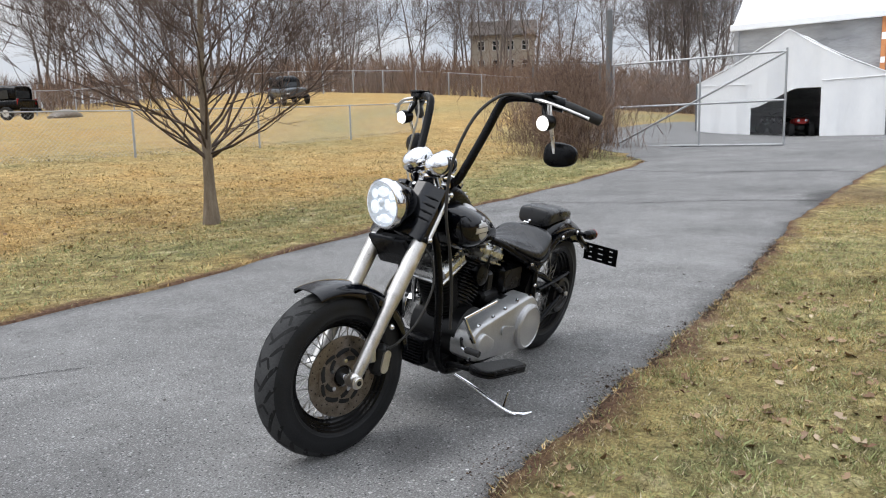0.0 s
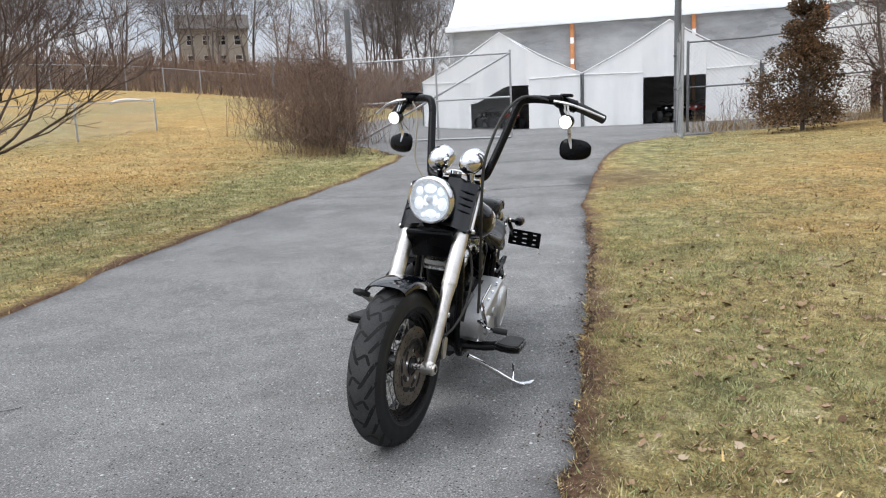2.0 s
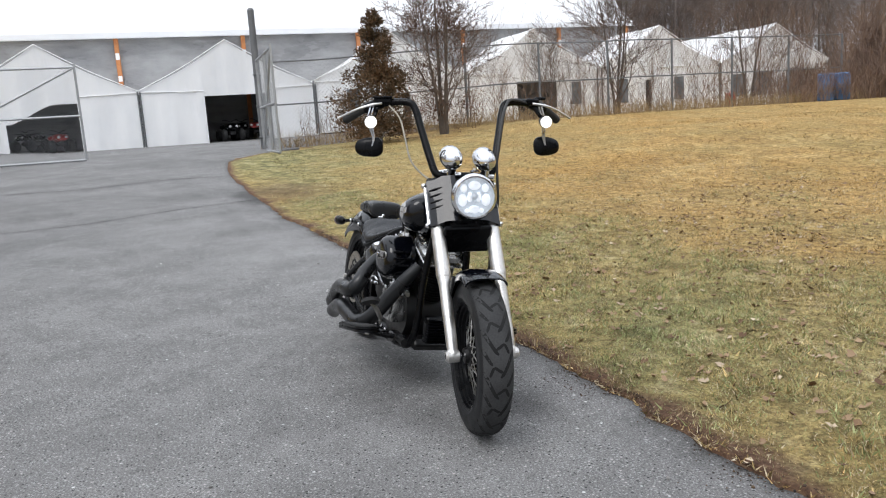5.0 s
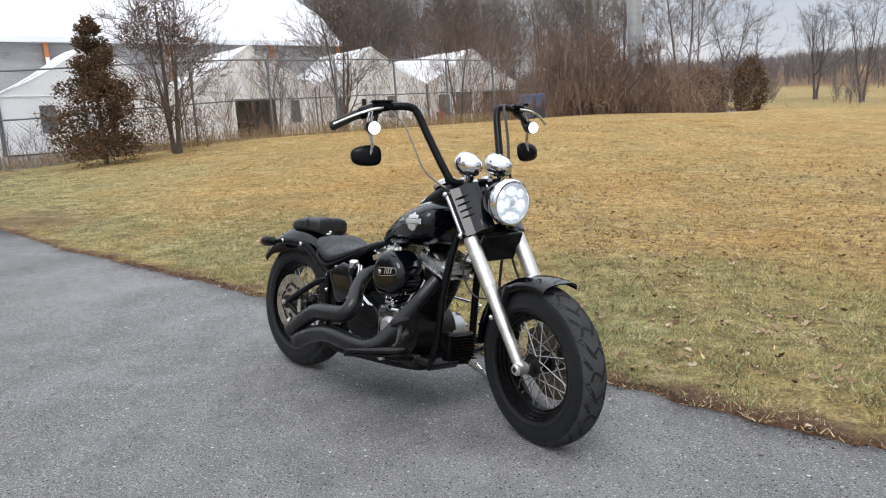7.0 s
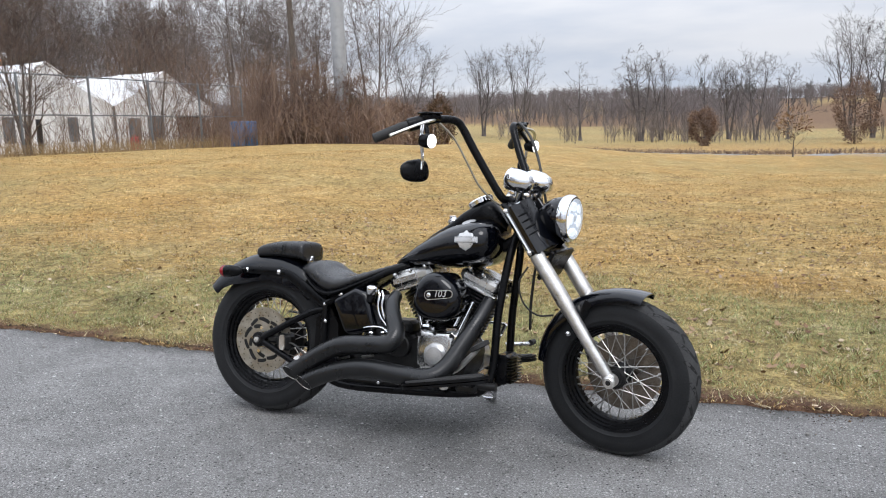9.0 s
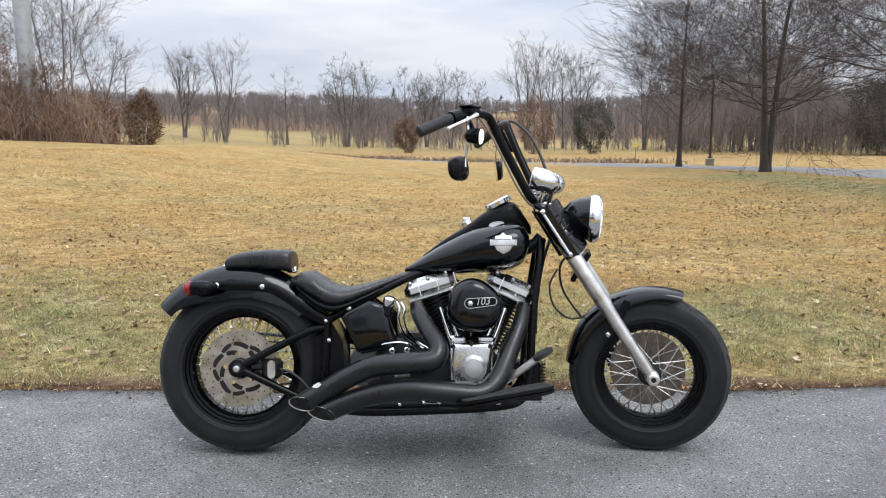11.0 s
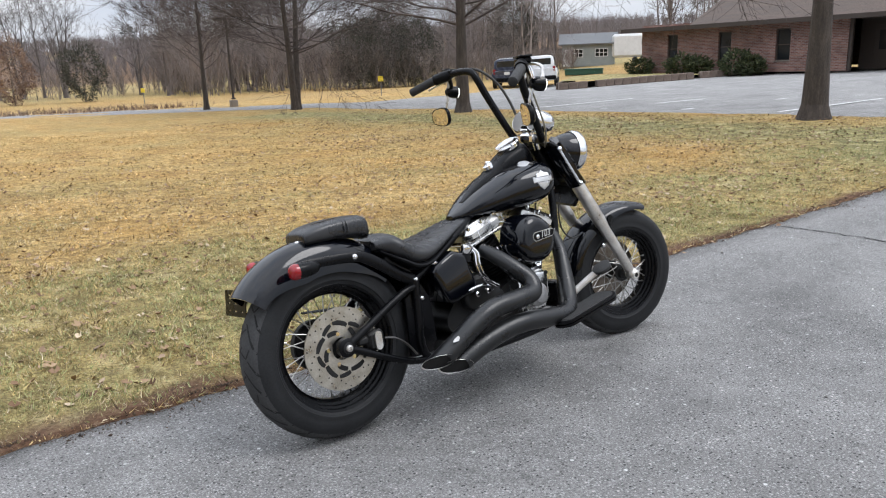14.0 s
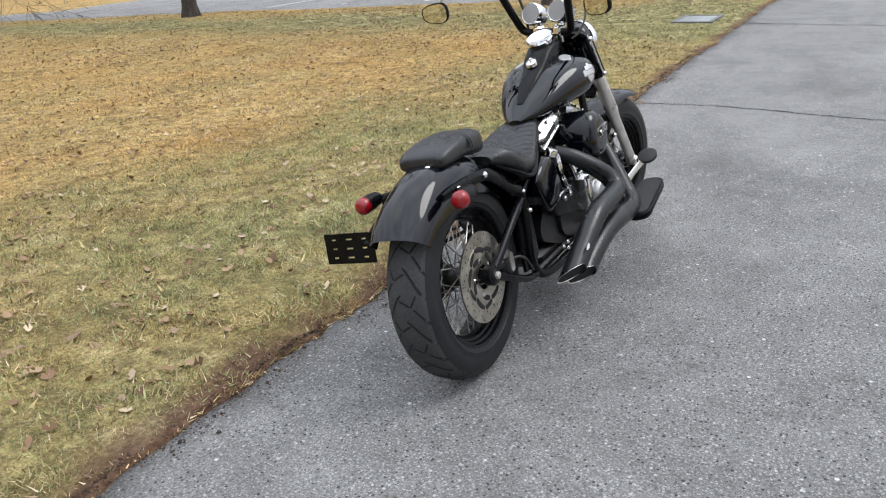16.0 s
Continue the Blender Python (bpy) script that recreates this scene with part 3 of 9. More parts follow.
_b.inputs["Base Color"].default_value = (0.97, 0.98, 1.0, 1)

RAKE = radians(31)
PIVOT = Vector((1.737 - 0.9 * math.tan(RAKE), 0, 0.9))
STEER = Matrix.Translation(PIVOT) @ Matrix.Rotation(radians(-12), 4, Vector((-math.sin(RAKE), 0, math.cos(RAKE)))) @ Matrix.Translation(-PIVOT)
bike = holder("motorcycle", "black cruiser motorcycle with tall handlebars leaning on its side stand", "motorcycle", pose(0.02, -0.080, 0, -10, 0, 2.8))


def circle(cx, cz, r, n=24, a0=0.0, a1=360.0):
    return [(cx + r * math.cos(radians(a0 + (a1 - a0) * i / n)), cz + r * math.sin(radians(a0 + (a1 - a0) * i / n))) for i in range(n + (a1 - a0 < 360))]


def hull(points):
    """The outline round a set of points in a plane."""
    p = sorted(set((round(a, 5), round(b, 5)) for a, b in points))

    def half(seq):
        out = []
        for q in seq:
            while len(out) > 1 and (out[-1][0] - out[-2][0]) * (q[1] - out[-2][1]) - (out[-1][1] - out[-2][1]) * (q[0] - out[-2][0]) <= 0:
                out.pop()
            out.append(q)
        return out[:-1]

    return half(p) + half(p[::-1])


def domed(outline, y0, y1, bulge=0.012, steps=4):
    """An outline with thickness whose outer rim (at y1) is rounded over."""
    o = np.array(outline)
    c = o.mean(0)
    d = o - c
    size = np.abs(d).max()
    sgn = 1 if y1 > y0 else -1
    rings = [np.stack([o[:, 0], np.full(len(o), y0), o[:, 1]], 1)]
    for i in range(steps + 1):
        a = math.pi / 2 * i / steps
        k = 1 - (bulge / size) * (1 - math.cos(a))
        y = y1 - sgn * bulge * (1 - math.sin(a))
        rings.append(np.stack([c[0] + d[:, 0] * k, np.full(len(o), y), c[1] + d[:, 1] * k], 1))
    return Geo().rings(rings)


def superloft(rows, n=32, power=2.4, ridge=0.0, ridges=0):
    """Sections along x: (x, half width, bottom, top), each a rounded box."""
    p = np.array(rows, float)
    q = spline(p, 14 if ridges else 4)
    rings = []
    for x, hw, zb, zt in q:
        a = np.arange(n) * 2 * math.pi / n
        c, s = np.cos(a), np.sin(a)
        y = hw * np.sign(c) * np.abs(c) ** (2 / power)
        z = (zb + zt) / 2 + (zt - zb) / 2 * np.sign(s) * np.abs(s) ** (2 / power)
        if ridges:
            z = z + np.clip(s * 3 - 0.4, 0, 1) * ridge * np.abs(np.sin((x - 0.35 * np.abs(y)) * ridges)) ** 0.6
        rings.append(np.stack([np.full(n, x), y, z], 1))
    return Geo().rings(rings)


def wheel(name, m, rt, rr, w, disc_side, disc_mat, label, grooves, axle=0.165, cut=1.0):
    """A wire wheel: rim with tyre, hub, brake disc and laced spokes."""
    g = Geo()
    prof = [(-0.86 * w, rr + 0.010), (-0.90 * w, rr + 0.004), (-0.86 * w, rr - 0.004), (-0.70 * w, rr - 0.006), (-0.66 * w, rr - 0.014), (-0.52 * w, rr - 0.016),
            (-0.48 * w, rr - 0.024), (-0.30 * w, rr - 0.027), (-0.24 * w, rr - 0.034), (0.24 * w, rr - 0.034)]
    prof = prof + [(-a, r) for a, r in prof[:-1][::-1]] + [(0.5 * w, rr + 0.012), (-0.5 * w, rr + 0.012), prof[0]]
    g.lathe(prof, n=72, caps=False)
    rim = part(name, g, black_satin, bike, label, m)
    h = rt - rr
    t = [(-0.82 * w, rr - 0.004), (-0.95 * w, rr + 0.012), (-0.955 * w, rr + 0.14 * h), (-1.0 * w, rr + 0.17 * h), (-1.005 * w, rr + 0.22 * h), (-0.985 * w, rr + 0.25 * h), (-1.0 * w, rr + 0.40 * h), (-0.985 * w, rr + 0.52 * h), (-0.93 * w, rr + 0.68 * h), (-0.80 * w, rr + 0.83 * h), (-0.58 * w, rr + 0.93 * h), (-0.30 * w, rt - 0.002), (0, rt)]
    t = t + [(-a, r) for a, r in t[:-1][::-1]]
    part("tyre", Geo().lathe(t + [(0.7 * w, rr - 0.006), (-0.7 * w, rr - 0.006), t[0]], n=96, caps=False), rubber, rim, "black rubber tyre with a sporty tread")
    prof_y, prof_r = np.array([a for a, _ in t]), np.array([r for _, r in t])

    def on_tyre(y, ang, off):
        r = np.interp(y, prof_y[6:-6], prof_r[6:-6]) + off
        return (r * math.cos(ang), y, r * math.sin(ang))

    part("tread", Geo().lathe([(y, float(np.interp(y, prof_y[6:-6], prof_r[6:-6])) + 0.0008) for y in np.linspace(-0.86, 0.86, 25) * w], n=96, caps=False), tread_rubber, rim, "dusty grey tread")
    tg = Geo()
    pitch = 2 * math.pi / grooves
    for k in range(grooves):
        for sgn, shift in ((1, 0.0), (-1, 0.5)):
            for y0, y1, da0, da1, wd in ((0.04, 0.86, 0.0, 0.62, 0.0042), (0.40, 0.90, -0.22, 0.16, 0.0036), (-0.16, 0.30, 0.62, 0.74, 0.0036), (0.30, 0.56, 0.74, 0.52, 0.0034)):
                pts = []
                for i in range(7):
                    f = i / 6
                    pts.append((sgn * w * (y0 + (y1 - y0) * f), (k + shift + da0 + (da1 - da0) * f**1.3) * pitch))
                p = np.array([(y, a * rt) for y, a in pts])
                t_ = np.gradient(p, axis=0)
                nn = np.stack([-t_[:, 1], t_[:, 0]], 1) / np.linalg.norm(t_, axis=1)[:, None]
                verts = []
                for i in range(7):
                    hw = cut * wd * (0.45 if i in (0, 6) else 1.0)
                    for q in (p[i] - nn[i] * hw, p[i] + nn[i] * hw):
                        verts.append(on_tyre(q[0], q[1] / rt, 0.0018))
                tg.add(verts, [(2 * i, 2 * i + 1, 2 * i + 3, 2 * i + 2) for i in range(6)])
    tagged(part("tread_groove", tg, groove_mat, rim, sharp=0), kind="stuff")
    hub = Geo().lathe([(-0.062, 0.018), (-0.06, 0.030), (-0.045, 0.032), (-0.042, 0.044), (-0.036, 0.044), (-0.030, 0.030), (0.030, 0.030), (0.036, 0.044), (0.042, 0.044), (0.045, 0.032), (0.06, 0.030), (0.062, 0.018)], n=28)
    part("hub", hub, dark_metal, rim, "black wheel hub")
    part("axle", Geo().lathe([(-axle, 0.004), (-axle, 0.011), (-axle + 0.01, 0.013), (axle - 0.01, 0.013), (axle, 0.011), (axle, 0.004)], n=16), chrome, rim, "steel axle")
    meshes = []
    for side in (1, -1):
        for lean in (1, -1):
            a = lean * radians(62)
            p0 = (0.041 * math.cos(a), side * 0.039, 0.041 * math.sin(a))
            p1 = (rr - 0.028, side * 0.010, 0)
            sg = Geo().tube([p0, p1], 0.0021, n=5, caps=False)
            sg.tube([(rr - 0.046, side * 0.013, 0), (rr - 0.026, side * 0.010, 0)], 0.0036, n=6)
            meshes.append(sg.mesh("spoke", spoke_steel))
    for k in range(40):
        part("spoke", meshes[k % 4], None, rim, m=Matrix.Rotation(2 * math.pi * k / 40, 4, "Y"))
    # the perforated disc: a plate with spiral slots, drilled rows and bolts
    y = disc_side
    d = Geo().lathe([(-0.0025, 0.148), (0.0025, 0.148), (0.0025, 0.040), (-0.0025, 0.040), (-0.0025, 0.148)], (0, y, 0), n=64, caps=False)
    d.lathe([(-0.0035, 0.108), (0.0035, 0.108), (0.0035, 0.104), (-0.0035, 0.104), (-0.0035, 0.108)], (0, y, 0), n=64, caps=False)
    part("brake_disc", d, disc_mat, rim, "drilled steel brake disc")
    out = 0.0031 if y > 0 else -0.0031
    hg = Geo()
    for k in range(42):
        a = 2 * math.pi * k / 42
        r = 0.126 + 0.013 * ((k % 3) - 1)
        hg.lathe([(0, 0.0031), (out * 0.15, 0.0027)], (r * math.cos(a), y + out, r * math.sin(a)), n=7)
    tagged(part("drill_hole", hg, hole_mat, rim, sharp=0), kind="stuff")
    sl = Geo()
    for k in range(5):
        for r0, r1, a0, a1, rad in ((0.084, 0.100, -0.06, 0.56, 0.0088), (0.099, 0.090, 0.66, 1.14, 0.0080), (0.060, 0.076, 0.48, 1.06, 0.0088)):
            arc = []
            for u in (0, 0.25, 0.5, 0.75, 1.0):
                rr_, aa = r0 + (r1 - r0) * u, 2 * math.pi * k / 5 + a0 + (a1 - a0) * u
                arc.append((rr_ * math.cos(aa), y + out * 0.95, rr_ * math.sin(aa)))
            sl.tube(arc, [rad * 0.8, rad, rad, rad, rad * 0.8], n=8, flat=(0.12, 1.0))
    part_each("slot", sl, hole_mat, rim)
    bolts = Geo()
    for k in range(5):
        a = 2 * math.pi * (k + 0.4) / 5
        bolts.lathe([(0, 0.009), (out * 1.6, 0.008)], (0.056 * math.cos(a), y, 0.056 * math.sin(a)), n=8)
    part_each("bolt", bolts, chrome, rim)
    return rim


FW = Matrix.Translation((1.587, -0.012, 0.307))
wheel("front_wheel", STEER @ FW, 0.308, 0.205, 0.064, 0.058, rusty_steel, "front wire wheel with a black rim", 12, 0.12, 1.5)
wheel("rear_wheel", Matrix.Translation((0, -0.005, 0.344)), 0.330, 0.224, 0.078, -0.092, disc_steel, "rear wire wheel with a black rim", 13, 0.13, cut=0.95)


def fender(c, r_of, rs_of, hw, a0, a1, steps=36, power=2.6, th=0.006):
    """A shell round the wheel from angle a0 to a1, rounded over the top, with turned-in sides."""
    outer, inner = [], []
    for i in range(steps + 1):
        f = i / steps
        a = radians(a0 + (a1 - a0) * f)
        r, rs, w = r_of(f), rs_of(f), hw(f)
        prof = []
        for k in range(17):
            b = math.pi * k / 16
            cb, sb = math.cos(b), math.sin(b)
            prof.append((w * (1 if cb >= 0 else -1) * abs(cb) ** (2 / power), rs + (r - rs) * abs(sb) ** (2 / power)))
        u = np.array([math.cos(a), 0, math.sin(a)])
        outer.append([np.array(c) + u * q + (0, y, 0) for y, q in prof])
        inner.append([np.array(c) + u * (rs + (q - rs) * (1 - th / max(0.02, r - rs))) + (0, y * (1 - th / w), 0) for y, q in prof])
    rings = [np.array(o + i2[::-1]) for o, i2 in zip(outer, inner)]
    return Geo().rings(rings)


ff = fender((1.587, -0.012, 0.307), lambda f: 0.336 + 0.010 * f**6 - 0.010 * (1 - f) ** 6, lambda f: 0.336 - 0.055 + 0.030 * S(0.55, 1.0, f) + 0.01 * (1 - f) ** 4 - 0.016 * (1 - f) ** 8, lambda f: 0.082, 172, 69)
ff.turned(STEER)
front_fender = part("front_fender", ff, black_paint, bike, "black front mudguard")
bracket = Geo()
for s in (-1, 1):
    bracket.tube([(1.50, s * 0.080 - 0.012, 0.60), (1.47, s * 0.092 - 0.008, 0.54), (1.455, s * 0.098, 0.50)], [0.016, 0.015, 0.014], n=8, flat=(0.35, 1.0))
    bracket.lathe([(0, 0.014), (s * 0.02, 0.012)], (1.462, s * 0.094, 0.515), n=10)
part_each("fender_bracket", bracket.turned(STEER), black_satin, front_fender)
bo = Geo()
for s in (-1, 1):
    for x, z in ((1.455, 0.505), (1.425, 0.475)):
        bo.ball((x, s * 0.118, z), 0.012, 8, 6)
part_each("bolt", bo.turned(STEER), chrome, front_fender)

rf = fender((0, -0.005, 0.337), lambda f: 0.412 - 0.026 * f**3, lambda f: 0.333 - 0.055 * S(0.0, 0.35, f) + 0.02 * S(0.7, 1, f), lambda f: 0.100 - 0.012 * S(0.6, 1.0, f), 141.5, 42)
rear_fender = part("rear_fender", rf, black_paint, bike, "black rear mudguard")
for s in (-1, 1):
    st = Geo().tube([(-0.15, s * 0.108, 0.658), (-0.08, s * 0.112, 0.662), (0.09, s * 0.114, 0.655), (0.16, s * 0.114, 0.632), (0.28, s * 0.116, 0.552), (0.335, s * 0.12, 0.522)],
                    [0.012, 0.017, 0.019, 0.022, 0.024, 0.022], n=10, smooth=5, flat=(0.45, 1.0))
    strut = part("fender_strut", st, black_satin, rear_fender)
    b = Geo()
    for x, z in ((-0.08, 0.662), (0.092, 0.656), (0.335, 0.524)):
        b.ball((x, s * 0.126, z), 0.0115, 9, 6, (1, 0.8, 1))
    part_each("bolt", b, chrome, rear_fender)
    lamp = Geo().tube([(-0.175, s * 0.175, 0.654), (-0.168, s * 0.175, 0.654), (-0.13, s * 0.175, 0.655), (-0.095, s * 0.172, 0.657), (-0.075, s * 0.168, 0.658)], [0.024, 0.027, 0.027, 0.023, 0.010], n=16, smooth=3)
    lamp.tube([(-0.09, s * 0.168, 0.657), (-0.085, s * 0.14, 0.66), (-0.08, s * 0.112, 0.662)], 0.010, n=8)
    tl = part("tail_lamp", lamp, black_satin, bike, "bullet turn signal with a red lens")
    part("lens", Geo().lathe([(-0.012, 0.005), (-0.010, 0.015), (-0.004, 0.023), (0.006, 0.0276), (0.018, 0.0276)], (-0.176, s * 0.175, 0.654), (1, 0, 0), n=18), red_lens, tl)
# bare number-plate carrier, held out on the other flank
pl = Geo()
P0, PU, PV = np.array([-0.235, 0.115, 0.545]), np.array([0.0, 0.19, -0.004]), np.array([0.012, 0.0, 0.095])


def plate_pt(u, v):
    return P0 + PU * u + PV * (v - 0.5)


def plate_bar(u0, u1, v0, v1, t=0.004):
    q = [plate_pt(u0, v0), plate_pt(u1, v0), plate_pt(u1, v1), plate_pt(u0, v1)]
    n = np.array([-t, 0, 0])
    pl.add([*q, *[p + n for p in q]], [(0, 1, 2, 3), (7, 6, 5, 4), (0, 4, 5, 1), (1, 5, 6, 2), (2, 6, 7, 3), (3, 7, 4, 0)])


for v0, v1 in ((0, 0.17), (0.23, 0.47), (0.53, 0.77), (0.83, 1.0)):
    plate_bar(0, 1, v0, v1)
for u0, u1 in ((0, 0.14), (0.24, 0.43), (0.57, 0.76), (0.86, 1.0)):
    for v0, v1 in ((0.17, 0.23), (0.47, 0.53), (0.77, 0.83)):
        plate_bar(u0, u1, v0, v1)
pl.tube([(-0.235, 0.14, 0.55), (-0.20, 0.135, 0.58), (-0.12, 0.13, 0.62), (-0.10, 0.12, 0.65)], [0.014, 0.013, 0.012, 0.012], n=8, smooth=3)
part("plate_holder", pl, black_satin, bike, "empty black slotted number plate holder")

# seats
seat = superloft([(0.198, 0.10, 0.655, 0.692), (0.235, 0.128, 0.635, 0.708), (0.275, 0.150, 0.605, 0.708), (0.337, 0.160, 0.570, 0.668), (0.40, 0.158, 0.575, 0.650), (0.49, 0.132, 0.615, 0.665), (0.58, 0.100, 0.660, 0.690), (0.64, 0.080, 0.688, 0.706), (0.668, 0.05, 0.698, 0.708)], 48, 2.7, 0.0032, 84.0)
part("seat", seat, leather, bike, "black ribbed leather solo seat")
skirt = superloft([(0.215, 0.105, 0.64, 0.665), (0.275, 0.155, 0.592, 0.63), (0.337, 0.166, 0.556, 0.60), (0.40, 0.163, 0.560, 0.60), (0.49, 0.137, 0.600, 0.635), (0.58, 0.104, 0.648, 0.672), (0.65, 0.07, 0.685, 0.70)], 32, 2.7)
part("seat_base", skirt, black_satin, bike)
pil = superloft([(-0.068, 0.055, 0.728, 0.750), (-0.060, 0.080, 0.722, 0.768), (-0.02, 0.090, 0.722, 0.785), (0.05, 0.094, 0.722, 0.796), (0.14, 0.094, 0.716, 0.799), (0.178, 0.092, 0.708, 0.795), (0.189, 0.086, 0.706, 0.780), (0.193, 0.070, 0.706, 0.755)], 44, 3.6)
pillion = part("pillion_pad", pil, leather, bike, "black leather pillion pad")
seam = Geo()
for x in (0.085, 0.0855 + 0.012):
    seam.tube([(x, -0.101, 0.745), (x, -0.096, 0.775), (x, -0.07, 0.792), (x, 0, 0.796), (x, 0.07, 0.792), (x, 0.096, 0.775), (x, 0.101, 0.745)], 0.0025, n=5, smooth=4)
part("seam", seam, leather, pillion)
hw2 = Geo().box((-0.068, -0.03, 0.735), (0.03, 0.018, 0.012), bev=0.004)
hw2.box((0.19, -0.035, 0.712), (0.035, 0.03, 0.012), bev=0.004).ball((0.195, -0.02, 0.722), 0.010, 8, 6)
part_each("bracket", hw2, chrome, pillion, "chrome bracket")

# tank, console and badges
tank = superloft([(0.628, 0.022, 0.704, 0.722), (0.67, 0.062, 0.698, 0.748), (0.76, 0.112, 0.696, 0.806), (0.88, 0.158, 0.698, 0.868), (0.98, 0.186, 0.702, 0.897), (1.045, 0.188, 0.712, 0.902), (1.085, 0.168, 0.735, 0.888), (1.108, 0.115, 0.775, 0.862)], 44, 2.5)
part("fuel_tank", tank, black_paint, bike, "gloss black teardrop fuel tank")
dash = superloft([(0.70, 0.015, 0.76, 0.772), (0.79, 0.036, 0.79, 0.838), (0.87, 0.048, 0.82, 0.886), (0.94, 0.058, 0.85, 0.938), (1.02, 0.066, 0.86, 0.976), (1.062, 0.060, 0.87, 0.975), (1.10, 0.045, 0.86, 0.925), (1.125, 0.03, 0.85, 0.885)], 28, 2.8)
console = part("console", dash, black_satin, bike, "black tank console")
N1 = Vector((-0.45, 0, 0.89)).normalized()
part("speedometer", Geo().lathe([(-0.012, 0.040), (-0.010, 0.054), (0.006, 0.057), (0.012, 0.053), (0.010, 0.048)], (0.998, 0, 0.975), N1, 32), chrome, console, "round speedometer with a chrome ring")
part("dial", Geo().lathe([(0.006, 0.0), (0.0085, 0.049)], (0.998, 0, 0.975), N1, 32, caps=False), dial_mat, console)
part("switch", Geo().lathe([(0, 0.024), (0.014, 0.022), (0.018, 0.012)], (0.876, 0, 0.892), N1, 20).box((0.873, 0, 0.914), (0.03, 0.008, 0.012), bev=0.003), chrome, console)
for s in (-1, 1):
    part("fuel_cap", Geo().lathe([(-0.012, 0.031), (0.000, 0.032), (0.004, 0.028), (0.005, 0.014)], (0.985, s * 0.104, 0.885), (-0.15, s * 0.38, 0.91), 28), cast_silver, bike, "chrome fuel cap")
TANK_X, TANK_W, TANK_B, TANK_T = [0.76, 0.88, 0.98, 1.045, 1.085, 1.108], [0.112, 0.158, 0.186, 0.188, 0.168, 0.115], [0.696, 0.698, 0.702, 0.712, 0.735, 0.775], [0.806, 0.868, 0.897, 0.902, 0.888, 0.862]


def tank_side(x, z):
    """Half width of the tank at a place on its flank."""
    b, t = np.interp(x, TANK_X, TANK_B), np.interp(x, TANK_X, TANK_T)
    k = min(0.95, abs((z - (b + t) / 2) / ((t - b) / 2)))
    return float(np.interp(x, TANK_X, TANK_W)) * (1 - k**2.5) ** 0.4


def tank_patch(outline, cx, cz, s, lift):
    def at(k, up):
        return [(cx + x * k, s * (tank_side(cx + x * k, cz + z * k) + up), cz + z * k) for x, z in outline]
    return Geo().rings([at(1, -0.004), at(1, lift), at(0.96, lift + 0.0012)] + [at(k, lift + 0.0012) for k in (0.75, 0.5, 0.25, 0.02)])


for s in (-1, 1):
    shield = [(-0.050, 0.014), (-0.032, 0.015), (-0.030, 0.027), (-0.013, 0.029), (0, 0.040), (0.013, 0.029), (0.030, 0.027), (0.032, 0.015), (0.050, 0.014), (0.050, -0.010), (0.034, -0.011), (0.024, -0.028), (0, -0.042), (-0.024, -0.028), (-0.034, -0.011), (-0.050, -0.010)]
    badge = part("badge", tank_patch(shield, 1.003, 0.813, s, 0.0035), badge_silver, bike, "silver shield-shaped tank badge")
    for z0 in (0.0125, -0.0085):
        part("trim", tank_patch([(-0.046, -0.0009), (-0.02, -0.0009), (0.02, -0.0009), (0.046, -0.0009), (0.046, 0.0009), (0.02, 0.0009), (-0.02, 0.0009), (-0.046, 0.0009)], 1.003, 0.813 + z0, s, 0.0044), hole_mat, badge)

# engine: two finned cylinders in a vee, crankcase, covers
eng = Geo()
eng.plate(hull(circle(0.88, 0.33, 0.115) + circle(0.86, 0.24, 0.07) + circle(0.70, 0.30, 0.07)), -0.115, 0.115)
eng.plate(hull(circle(0.60, 0.36, 0.085) + circle(0.66, 0.26, 0.05) + circle(0.52, 0.32, 0.05)), -0.10, 0.12)
eng.box((0.66, 0, 0.44), (0.14, 0.16, 0.06), bev=0.015)
engine = part("engine_block", eng, dark_metal, bike, "black twin-cylinder engine")
for name, base, top, tilt in (("cylinder", (0.845, 0, 0.41), (0.735, 0, 0.625), 0), ("cylinder", (0.93, 0, 0.41), (1.03, 0, 0.625), 0)):
    b0, t0 = np.array(base), np.array(top)
    ax = (t0 - b0) / np.linalg.norm(t0 - b0)
    ln = np.linalg.norm(t0 - b0)
    prof = []
    k = 15
    for i in range(k):
        a = ln * (0.06 + 0.92 * i / k)
        w = 0.072 + 0.012 * min(1, i / 9)
        prof += [(a, 0.055), (a + 0.002, w), (a + 0.0055, w), (a + 0.0075, 0.055)]
    cg = Geo().lathe([(0, 0.052)] + prof + [(ln, 0.055)], base, ax, 28)
    part(name, cg, dark_metal, engine, "black finned cylinder")
